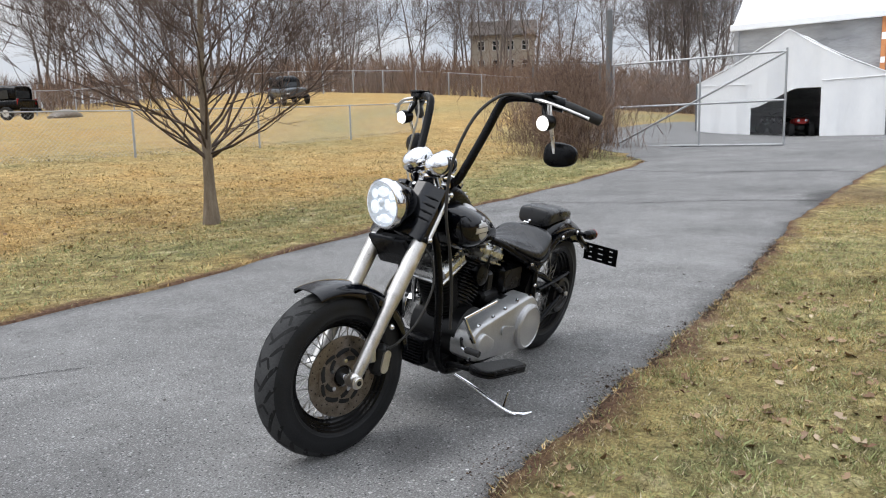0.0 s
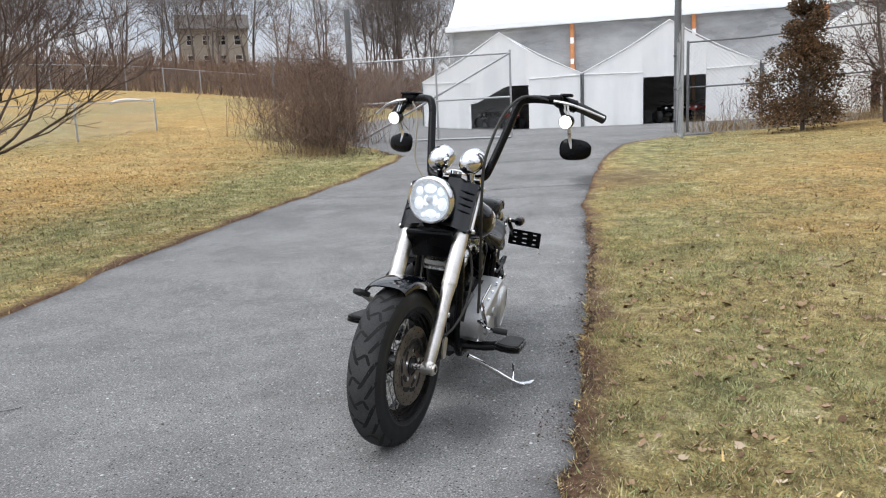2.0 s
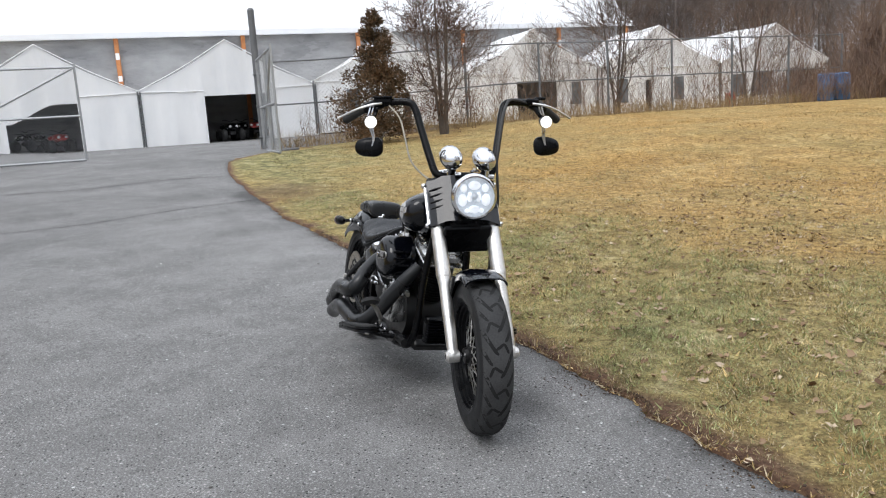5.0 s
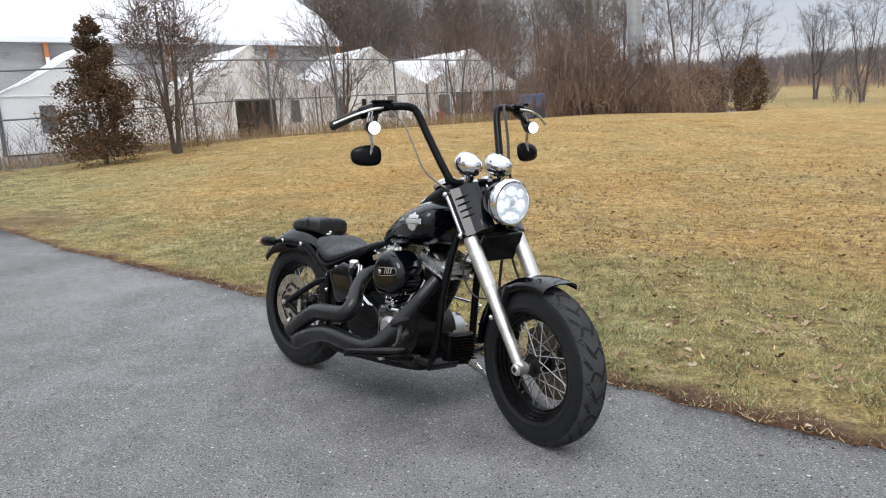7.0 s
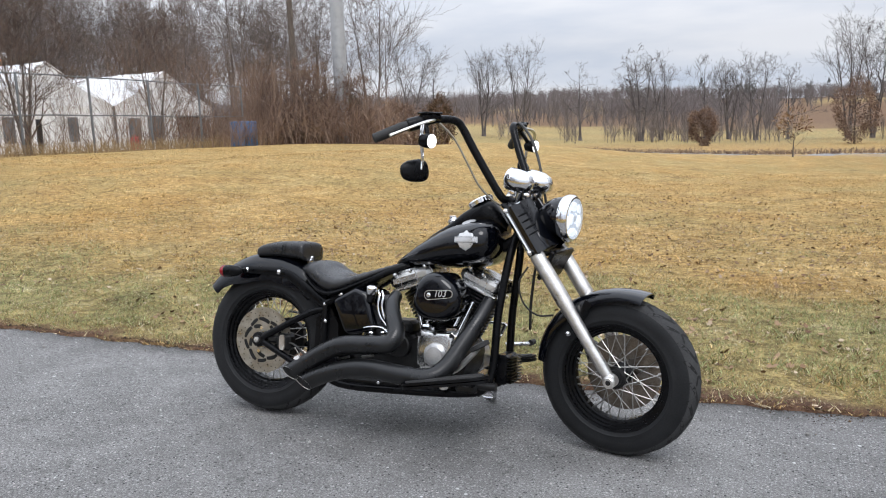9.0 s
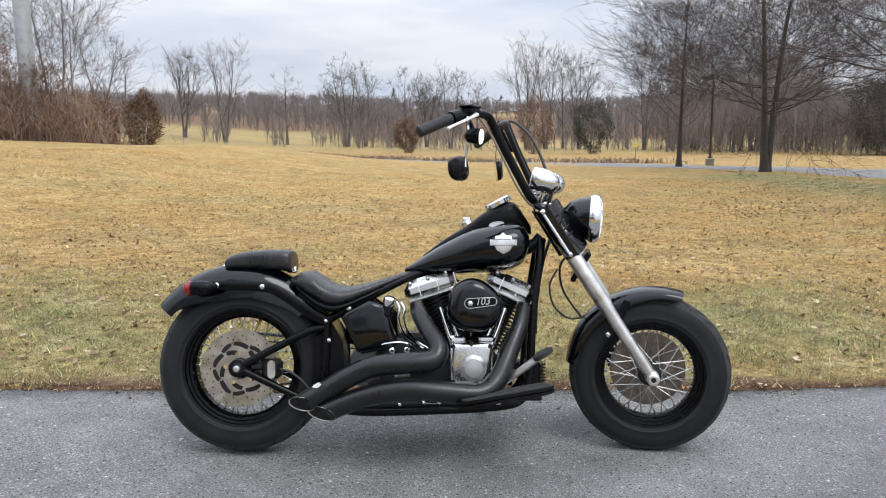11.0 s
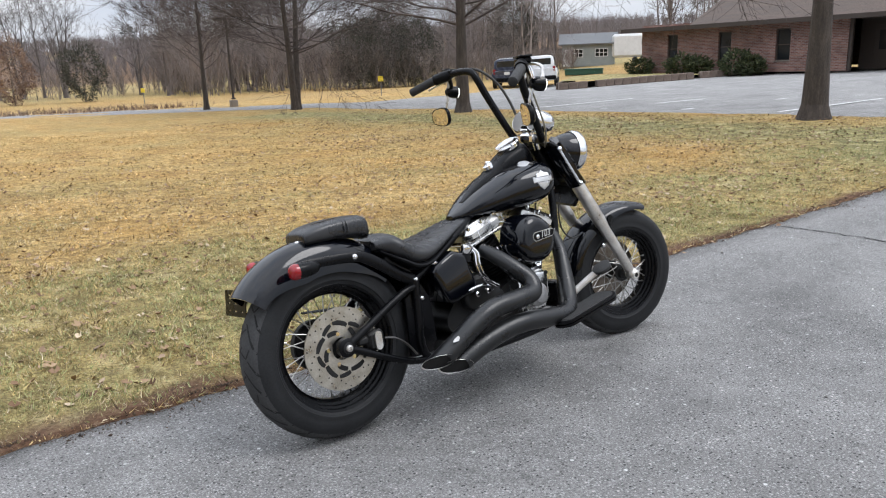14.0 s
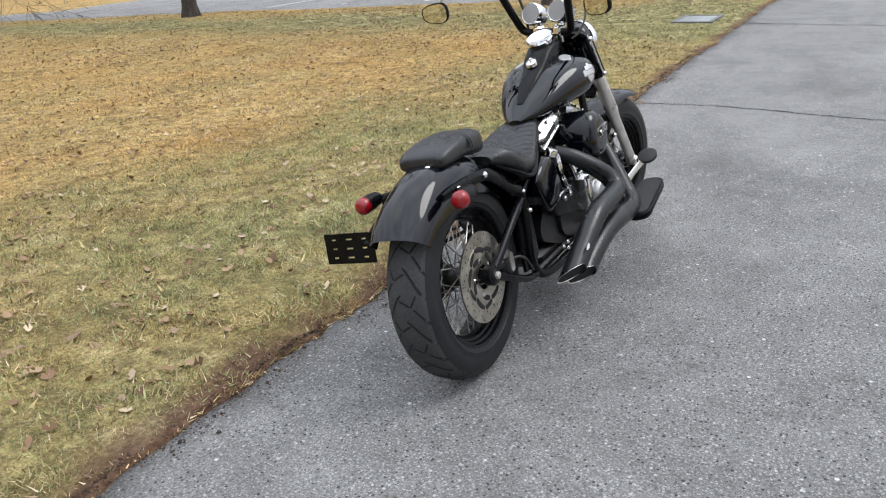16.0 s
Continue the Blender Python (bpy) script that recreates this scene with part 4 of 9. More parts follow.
for c, ang, ln in (((0.728, 0, 0.646), -17, 0.20), ((1.032, 0, 0.640), 25, 0.185)):
    m = Matrix.Translation(c) @ Matrix.Rotation(radians(ang), 4, "Y")
    rk = Geo().box((0, 0, 0.008), (ln, 0.206, 0.066), bev=0.022).box((-0.02 if ang < 0 else 0.02, 0, 0.036), (ln * 0.66, 0.17, 0.024), bev=0.011)
    rk.box((0, 0, -0.028), (ln * 0.97, 0.19, 0.014), bev=0.004)
    rk.turned(m)
    rocker = part("rocker_cover", rk, satin_chrome, engine, "polished silver rocker cover")
    rb = Geo()
    for x in (-0.36, 0.0, 0.36):
        for s in (-1, 1):
            rb.lathe([(0, 0.008), (0.008, 0.008), (0.010, 0.004)], (x * ln, s * 0.086, 0.036), (0, 0, 1), 8)
            rb.box((x * ln + 0.03, s * 0.1025, 0.006), (0.003, 0.002, 0.05))
    part_each("bolt", rb.turned(m), chrome, rocker)
for x0, z0, x1, z1 in ((0.815, 0.42, 0.765, 0.57), (0.845, 0.42, 0.795, 0.575), (0.925, 0.42, 0.985, 0.57), (0.955, 0.42, 1.012, 0.565)):
    part("pushrod_tube", Geo().tube([(x0, -0.135, z0), (x0 * 0.6 + x1 * 0.4, -0.128, z0 * 0.6 + z1 * 0.4), (x1, -0.105, z1)], [0.0125, 0.0105, 0.0095], n=10), chrome, engine)
cam_o = hull([(0.800, 0.300), (0.800, 0.425), (0.815, 0.442), (0.945, 0.442), (0.962, 0.425), (0.962, 0.330), (0.930, 0.285), (0.815, 0.285)])
cam_cover = part("cam_cover", domed(cam_o, -0.10, -0.185, 0.018), satin_chrome, engine, "chrome cam cover")
part("timer_cap", Geo().lathe([(0.0, 0.050), (-0.012, 0.048), (-0.018, 0.040), (-0.020, 0.036), (-0.024, 0.034), (-0.026, 0.01)], (0.887, -0.183, 0.350), (0, 1, 0), 32), cast_silver, cam_cover)
cb = Geo()
for x, z in ((0.812, 0.43), (0.95, 0.43), (0.81, 0.30), (0.95, 0.335), (0.88, 0.438)):
    cb.lathe([(0, 0.0085), (-0.008, 0.008)], (x, -0.178, z), (0, 1, 0), 8)
part_each("bolt", cb, dark_metal, cam_cover)
tap = Geo()
for x in (0.83, 0.94):
    tap.box((x, -0.125, 0.452), (0.06, 0.05, 0.028), bev=0.008)
part_each("tappet_block", tap, chrome, engine)
# air cleaner with its engine-size plaque
ac = domed(hull(circle(0.885, 0.595, 0.088, 28) + circle(0.905, 0.575, 0.092, 28) + circle(0.870, 0.565, 0.080, 28)), -0.10, -0.235, 0.045, 7)
air = part("air_cleaner", ac, black_paint, bike, "gloss black air cleaner cover")
oval = hull(circle(0.872, 0.592, 0.019, 16) + circle(0.957, 0.599, 0.016, 16))
part("trim", Geo().plate(oval, -0.2375, -0.232), polished, air)
part("trim", Geo().plate(hull(circle(0.872, 0.592, 0.0165, 16) + circle(0.957, 0.599, 0.0135, 16)), -0.2395, -0.234), black_satin, air)
part("bolt", Geo().lathe([(0, 0.010), (-0.006, 0.0095), (-0.008, 0.005)], (0.874, -0.2385, 0.592), (0, 1, 0), 14), chrome, air)
txt = bpy.data.curves.new("plaque_number", "FONT")
txt.body, txt.size, txt.extrude, txt.shear = "103", 0.036, 0.0012, 0.28
txt.align_x = "LEFT"
t_ob = bpy.data.objects.new("plaque_number", txt)
scene.collection.objects.link(t_ob)
bpy.context.view_layer.update()
t_me = bpy.data.meshes.new_from_object(t_ob.evaluated_get(bpy.context.evaluated_depsgraph_get()))
bpy.data.objects.remove(t_ob)
t_me.materials.append(badge_silver)
part("plaque_number", t_me, None, air, "silver number 103", pose(0.893, -0.2400, 0.585, 90, 0, 0) @ Matrix.Rotation(radians(4), 4, "Z"))
rib = Geo()
for a in (-35, -15, 5, 25):
    rib.tube([(0.905 + 0.095 * math.cos(radians(a)), -0.13, 0.582 + 0.092 * math.sin(radians(a))), (0.905 + 0.088 * math.cos(radians(a)), -0.205, 0.582 + 0.085 * math.sin(radians(a)))], 0.006, n=6)
part("rib", rib, black_satin, air)

# primary case and left side
prim = domed(hull(circle(0.915, 0.315, 0.082, 28) + circle(0.52, 0.325, 0.125, 28) + [(0.99, 0.27), (0.60, 0.20)]), 0.10, 0.205, 0.030, 5)
primary = part("primary_cover", prim, cast_silver, bike, "silver cast primary drive cover")
part("derby_cover", Geo().lathe([(0.0, 0.108), (0.018, 0.106), (0.026, 0.098), (0.028, 0.094), (0.024, 0.090), (0.026, 0.02)], (0.525, 0.202, 0.308), (0, 1, 0), 40), cast_silver, primary)
part("inspection_cover", Geo().plate(hull(circle(0.74, 0.335, 0.022, 14) + circle(0.66, 0.315, 0.022, 14)), 0.203, 0.212), cast_silver, primary)
part("rib", domed(hull(circle(0.925, 0.32, 0.045, 20) + circle(0.86, 0.30, 0.03, 16)), 0.20, 0.222, 0.012), cast_silver, primary)
pbolt = Geo()
for x, z in ((0.98, 0.35), (0.93, 0.395), (0.82, 0.41), (0.72, 0.425), (0.62, 0.445), (0.50, 0.445), (0.98, 0.26), (0.86, 0.235), (0.72, 0.21)):
    pbolt.lathe([(0, 0.010), (0.010, 0.009)], (x, 0.185, z), (0, 1, 0), 8)
part_each("bolt", pbolt, chrome, primary)
part("shift_rod", Geo().tube([(1.06, 0.19, 0.455), (0.80, 0.185, 0.475)], 0.006, n=8).tube([(1.06, 0.19, 0.455), (1.03, 0.20, 0.40), (1.0, 0.215, 0.345)], [0.010, 0.009, 0.009], n=8).tube([(1.06, 0.19, 0.37), (1.14, 0.25, 0.37), (1.15, 0.31, 0.37)], 0.008, n=8, smooth=3), chrome, bike, "chrome gear linkage")
part("shift_peg", Geo().tube([(1.15, 0.27, 0.372), (1.15, 0.33, 0.372)], 0.013, n=10), grip_rubber, bike)
horn = Geo().lathe([(0.0, 0.02), (0.03, 0.045), (0.05, 0.048), (0.055, 0.03)], (0.87, 0.09, 0.595), (0, 1, 0), 20)
part("horn", horn, black_satin, bike)
coil = Geo().box((0.80, 0.115, 0.55), (0.06, 0.05, 0.09), bev=0.012).tube([(0.83, 0.14, 0.60), (0.86, 0.15, 0.64), (0.83, 0.14, 0.67), (0.78, 0.12, 0.66)], 0.006, n=6, smooth=3)
part("coil", coil, black_satin, bike)
part("coil_bracket", Geo().tube([(0.845, 0.14, 0.64), (0.86, 0.145, 0.60), (0.845, 0.14, 0.565)], [0.014, 0.018, 0.010], n=8, flat=(0.4, 1)), dark_metal, bike)

# frame
fr = Geo()
for s in (-1, 1):
    fr.tube([(1.165, s * 0.035, 0.83), (1.15, s * 0.075, 0.74), (1.118, s * 0.098, 0.52), (1.105, s * 0.105, 0.32), (1.075, s * 0.118, 0.225), (0.98, s * 0.125, 0.195), (0.70, s * 0.130, 0.183), (0.42, s * 0.125, 0.185), (0.33, s * 0.115, 0.25), (0.33, s * 0.118, 0.40), (0.335, s * 0.118, 0.525)], 0.0165, n=10, smooth=5)
    fr.tube([(0.335, s * 0.118, 0.525), (0.42, s * 0.116, 0.572), (0.52, s * 0.105, 0.625), (0.63, s * 0.075, 0.680), (0.72, s * 0.03, 0.715)], 0.0165, n=10, smooth=4)
    fr.tube([(0.42, s * 0.128, 0.572), (0.44, s * 0.128, 0.55)], 0.012, n=8)
fr.tube([(0.66, 0, 0.70), (0.9, 0, 0.735), (1.12, 0, 0.80), (1.17, 0, 0.84)], 0.026, n=12, smooth=3)
ha, hb = np.array([1.737 - 0.78 * math.tan(RAKE), 0, 0.78]), np.array([1.737 - 0.96 * math.tan(RAKE), 0, 0.96])
fr.tube([ha, hb], 0.034, n=16)
frame_ob = part("frame", fr, black_satin, bike, "black tubular frame")
fb = Geo()
for s in (-1, 1):
    fb.ball((0.42, s * 0.138, 0.572), 0.0125, 9, 6, (1, 0.8, 1))
    fb.ball((0.345, s * 0.133, 0.452), 0.010, 8, 6)
part_each("bolt", fb, chrome, frame_ob)
for s in (-1, 1):
    sw = Geo().tube([(0.0, s * 0.128, 0.350), (0.10, s * 0.130, 0.403), (0.27, s * 0.125, 0.487), (0.345, s * 0.115, 0.50)], [0.016, 0.015, 0.015, 0.014], n=10, smooth=3)
    sw.tube([(0.0, s * 0.128, 0.350), (0.12, s * 0.130, 0.292), (0.25, s * 0.125, 0.232), (0.37, s * 0.115, 0.21)], [0.015, 0.014, 0.013, 0.013], n=10, smooth=3)
    sw.lathe([(-s * 0.012, 0.034), (s * 0.012, 0.034), (s * 0.016, 0.026)], (0.0, s * 0.126, 0.350), (0, 1, 0), 20)
    sa = part("swingarm", sw, black_satin, bike, "black triangular swingarm")
    part("axle_nut", Geo().lathe([(0, 0.021), (s * 0.008, 0.020), (s * 0.010, 0.012)], (0.0, s * 0.138, 0.350), (0, 1, 0), 18), dark_metal, sa)
    part("axle_end", Geo().lathe([(0, 0.0125), (s * 0.010, 0.012), (s * 0.012, 0.006), (s * 0.004, 0.004)], (0.0, s * 0.146, 0.350), (0, 1, 0), 16), polished, sa, "bare steel axle end")
cal = Geo().box((0.125, -0.105, 0.345), (0.075, 0.06, 0.075), bev=0.014).box((0.07, -0.12, 0.355), (0.05, 0.03, 0.03), bev=0.008)
caliper = part("rear_caliper", cal, dark_metal, bike, "black rear brake caliper")
part("trim", Geo().plate(hull(circle(0.128, 0.365, 0.014, 12) + circle(0.128, 0.325, 0.014, 12)), -0.143, -0.135), polished, caliper)
part("brake_line", Geo().tube([(0.16, -0.13, 0.345), (0.20, -0.14, 0.335), (0.245, -0.14, 0.30), (0.285, -0.135, 0.25)], 0.0045, n=6, smooth=4), wire_mat, caliper)
inner = Geo()
rg = []
for i in range(15):
    a = radians(52 - 60 * i / 14)
    c0 = np.array([0, -0.005, 0.337])
    rg.append([c0 + np.array([math.cos(a) * r, y, math.sin(a) * r]) for y, r in ((-0.105, 0.355), (-0.105, 0.395), (0.105, 0.395), (0.105, 0.355), (0.09, 0.352), (0.09, 0.38), (-0.09, 0.38), (-0.09, 0.352))])
inner.rings(rg)
inner.plate([(0.275, 0.245), (0.285, 0.46), (0.36, 0.505), (0.395, 0.44), (0.40, 0.28), (0.37, 0.235)], -0.112, -0.10)
inner.plate([(0.275, 0.245), (0.285, 0.46), (0.36, 0.505), (0.395, 0.44), (0.40, 0.28), (0.37, 0.235)], 0.10, 0.112)
part("inner_fender", inner, black_satin, bike)
oil = domed(hull([(0.405, 0.560), (0.50, 0.603), (0.556, 0.585), (0.602, 0.450), (0.592, 0.425), (0.470, 0.400), (0.450, 0.412), (0.392, 0.540)]), 0.05, -0.165, 0.022, 5)
oil_tank = part("oil_tank", oil, black_paint, bike, "black oil tank")
part("oil_cap", Geo().lathe([(0, 0.022), (0.02, 0.024), (0.028, 0.021), (0.032, 0.010)], (0.572, -0.145, 0.585), (0.2, -0.35, 0.92), 20), chrome, oil_tank, "chrome oil filler cap")
part("oil_neck", Geo().tube([(0.572, -0.145, 0.588), (0.566, -0.150, 0.545)], 0.019, n=14), black_satin, oil_tank)
for k, (dx, dz) in enumerate(((0, 0), (0.018, -0.002))):
    part("oil_line", Geo().tube([(0.60 + dx, -0.14, 0.595 + dz), (0.612 + dx, -0.15, 0.57 + dz), (0.608 + dx, -0.155, 0.53), (0.625 + dx, -0.155, 0.48), (0.66 + dx, -0.15, 0.445), (0.70 + dx, -0.145, 0.42)], 0.0055, n=8, smooth=4), chrome, oil_tank)
part("oil_line", Geo().tube([(0.545, -0.16, 0.437), (0.60, -0.165, 0.445), (0.64, -0.165, 0.44), (0.67, -0.16, 0.415)], 0.0055, n=8, smooth=4), chrome, oil_tank)
gb = Geo()
for x, z in ((0.585, 0.415), (0.640, 0.418)):
    gb.lathe([(0, 0.011), (-0.016, 0.011), (-0.020, 0.006)], (x, -0.155, z), (0, 1, 0), 10)
part_each("bolt", gb, chrome, oil_tank)
part("gearbox_cover", domed(hull(circle(0.60, 0.40, 0.055, 20) + circle(0.70, 0.37, 0.05, 20)), -0.05, -0.14, 0.012), dark_metal, engine)
bx = Geo().box((0.50, 0, 0.50), (0.20, 0.18, 0.14), bev=0.02)
part("battery_box", bx, black_satin, bike)
part("regulator", Geo().box((1.125, 0, 0.295), (0.05, 0.15, 0.12), bev=0.008), black_satin, bike)
fins = Geo()
for i in range(9):
    fins.box((1.158, 0, 0.245 + 0.0125 * i), (0.026, 0.145, 0.004))
part_each("fin", fins, black_satin, bike)
low = Geo().box((0.62, -0.10, 0.20), (0.50, 0.02, 0.03), bev=0.008).box((0.86, 0, 0.205), (0.40, 0.20, 0.05), bev=0.02).box((0.55, 0, 0.22), (0.22, 0.18, 0.06), bev=0.02)
part("skid_panel", low, dark_metal, bike)
spot = Geo()
for x, z in ((0.57, 0.228), (0.615, 0.231), (0.61, 0.208), (0.70, 0.215), (0.76, 0.213)):
    spot.ball((x, -0.135, z), 0.009, 8, 6)
spot.tube([(0.70, -0.135, 0.215), (0.76, -0.135, 0.213)], 0.005, n=6)
part_each("bolt", spot, chrome, frame_ob)
belt = Geo()
bp = []
for i in range(24):
    a = radians(90 + 180 * i / 23)
    bp.append((0.095 * math.cos(a), 0.337 + 0.095 * math.sin(a)))
bp += [(0.52, 0.272), (0.55, 0.30), (0.55, 0.36), (0.52, 0.385)]
o1, o2 = np.array(bp), np.array([(0.2 + (x - 0.2) * 0.985, 0.335 + (z - 0.335) * 0.95) for x, z in bp])
belt.rings([np.stack([o[:, 0], np.full(len(o), y), o[:, 1]], 1) for o, y in ((o1, 0.098), (o1, 0.124), (o2, 0.124), (o2, 0.098), (o1, 0.098))], caps=False)
part("drive_belt", belt, grip_rubber, bike)
part("pulley", Geo().lathe([(-0.014, 0.090), (0.016, 0.090), (0.018, 0.076), (0.008, 0.070), (0.010, 0.02)], (0, 0.110, 0.337), (0, 1, 0), 36), dark_metal, bike)
guard = Geo().tube([(-0.02, 0.135, 0.46), (0.12, 0.135, 0.445), (0.30, 0.13, 0.425)], [0.012, 0.020, 0.014], n=8, smooth=4, flat=(1, 0.35))
part("belt_guard", guard, black_satin, bike)

# exhaust: two swept pipes in black shields
U = [(0.675, -0.12, 0.575), (0.690, -0.185, 0.545), (0.725, -0.245, 0.490), (0.757, -0.285, 0.440), (0.740, -0.312, 0.398), (0.655, -0.318, 0.388), (0.535, -0.312, 0.378), (0.445, -0.304, 0.342), (0.370, -0.296, 0.298), (0.296, -0.288, 0.256)]
L = [(1.085, -0.11, 0.575), (1.062, -0.165, 0.505), (1.022, -0.215, 0.420), (0.968, -0.275, 0.318), (0.905, -0.312, 0.278), (0.80, -0.322, 0.283), (0.69, -0.325, 0.295), (0.60, -0.318, 0.292), (0.505, -0.309, 0.272), (0.430, -0.302, 0.247), (0.366, -0.296, 0.220)]
for nm, pts, r in (("exhaust_pipe", U, [0.026, 0.030, 0.034, 0.036, 0.037, 0.0375, 0.038, 0.038, 0.038, 0.038]), ("exhaust_pipe", L, [0.026, 0.030, 0.034, 0.036, 0.037, 0.0375, 0.038, 0.038, 0.038, 0.038, 0.038])):
    g = Geo().tube(pts, r, n=20, smooth=6, caps=False)
    ring = g.v[0][-20:]
    d = np.array(pts[-1]) - np.array(pts[-2])
    d /= np.linalg.norm(d)
    cut = np.stack([p + d * (0.056 * (0.50 * (p[2] - pts[-1][2]) + 0.82 * (p[1] - pts[-1][1])) / 0.038 + 0.030) for p in ring])
    n0 = g.n
    inner_ring = np.array(pts[-1]) + (cut - np.array(pts[-1])) * 1.0
    cc = cut.mean(0)
    g.add(cut, [])
    g.f.extend([(n0 - 20 + j, n0 - 20 + (j + 1) % 20, n0 + (j + 1) % 20, n0 + j) for j in range(20)])
    ex = part(nm, g, black_pipe, bike, "matt black swept exhaust pipe")
    lip = Geo()
    rings = [cut, cut + d * 0.0015, cc + (cut - cc) * 0.965 + d * 0.0015, cc + (cut - cc) * 0.95 - d * 0.002]
    lip.rings(rings, caps=False)
    part("pipe_tip", lip, polished, ex, "bare metal slash-cut tip")
    part("pipe_bore", Geo().rings([cc + (cut - cc) * 0.95 - d * 0.002, cc + (cut - cc) * 0.93 - d * 0.05, cc + (cut - cc) * 0.7 - d * 0.13]), hole_mat, ex)
chip = Geo()
chip.add([(0.322, -0.3305, 0.318), (0.338, -0.3318, 0.326), (0.345, -0.333, 0.318), (0.337, -0.3335, 0.308), (0.325, -0.3325, 0.306), (0.312, -0.3310, 0.308)], [(0, 1, 2, 3, 4, 5)])
part("scuff", chip, roof_scuff, bike, "white scuff on the exhaust", sharp=0)
slot = Geo()
for x0, z0, x1, z1 in ((0.60, 0.333, 0.655, 0.340), (0.49, 0.315, 0.545, 0.328)):
    slot.tube([(x0, -0.27, z0), (x1, -0.275, z1)], 0.006, n=6)
part_each("heat_shield_slot", slot, polished, bike)

# foot controls
for s in (-1, 1):
    m = Matrix.Translation((0.985, s * 0.335, 0.272)) @ Matrix.Rotation(radians(-9), 4, "Y")
    o = hull(circle(0.125, 0, 0.055, 16) + circle(-0.12, 0.012, 0.048, 16))
    fbg = Geo()
    n = len(o)
    for z0, z1 in ((-0.012, -0.002), (0.002, 0.012)):
        fbg.add([(x, y * s, z0) for x, y in o] + [(x, y * s, z1) for x, y in o], [tuple(range(n)), tuple(range(2 * n - 1, n - 1, -1))] + [(i, i + n, (i + 1) % n + n, (i + 1) % n) for i in range(n)])
    board = part("floorboard", fbg, black_satin, bike, "black floorboard", m)
    pad = Geo()
    o2 = hull(circle(0.118, 0, 0.046, 16) + circle(-0.113, 0.012, 0.039, 16))
    pad.add([(x, y * s, 0.0125) for x, y in o2] + [(x * 0.98, y * 0.97 * s, 0.018) for x, y in o2], [tuple(range(len(o2) * 2 - 1, len(o2) - 1, -1))] + [(i, i + len(o2), (i + 1) % len(o2) + len(o2), (i + 1) % len(o2)) for i in range(len(o2))])
    part("pad", pad, grip_rubber, board)
    arm = Geo().tube([(0.06, -s * 0.03, -0.012), (0.06, -s * 0.10, -0.03), (0.06, -s * 0.20, -0.04)], 0.012, n=8).tube([(-0.08, -s * 0.03, -0.012), (-0.08, -s * 0.10, -0.03), (-0.08, -s * 0.20, -0.04)], 0.012, n=8)
    part_each("board_bracket", arm, black_satin, board)
pg = Geo().lathe([(-0.010, 0.02), (-0.008, 0.038), (0.006, 0.040), (0.010, 0.03)], (1.125, -0.335, 0.418), (-0.5, 0, 0.86), 20)
pedal = part("brake_pedal", pg, grip_rubber, bike, "round rubber brake pedal")
part("pedal_arm", Geo().tube([(1.12, -0.33, 0.412), (1.09, -0.30, 0.385), (1.02, -0.25, 0.325), (0.98, -0.235, 0.30)], [0.010, 0.011, 0.012, 0.012], n=8, smooth=3, flat=(0.6, 1.2)), polished, pedal, "bare metal pedal arm")
part("master_cylinder", Geo().box((1.02, -0.17, 0.235), (0.09, 0.05, 0.05), bev=0.01).tube([(1.06, -0.17, 0.24), (1.14, -0.17, 0.24)], 0.016, n=10), dark_metal, bike)
part("bolt", Geo().lathe([(0, 0.019), (-0.012, 0.018), (-0.016, 0.01)], (0.968, -0.285, 0.252), (0, 1, 0), 16), polished, bike)
kick = Geo().tube([(1.03, 0.16, 0.195), (1.005, 0.23, 0.165), (0.965, 0.36, 0.098), (0.94, 0.42, 0.080)], [0.012, 0.011, 0.010, 0.008], n=10, smooth=3)
kick.tube([(0.955, 0.395, 0.090), (0.90, 0.435, 0.0805), (0.865, 0.455, 0.084)], [0.010, 0.013, 0.005], n=8, flat=(1.0, 0.35))
kick.tube([(0.96, 0.37, 0.10), (0.925, 0.36, 0.135), (0.905, 0.355, 0.15)], [0.005, 0.004, 0.004], n=6).ball((0.903, 0.355, 0.152), 0.007, 8, 6)
part("side_stand", kick, chrome, bike, "chrome side stand")

# ---- fork, headlamp and handlebars, all turned with the steering ----
def fork_part(name, g, mat, label="", parent=None, sharp=38):
    return part(name, g.turned(STEER), mat, parent or bike, label, sharp=sharp)


FA, FB = np.array([1.187, 0, 0.945]), np.array([1.596, 0, 0.303])


def on_fork(z):
    t = (FA[2] - z) / (FA[2] - FB[2])
    return FA + (FB - FA) * t


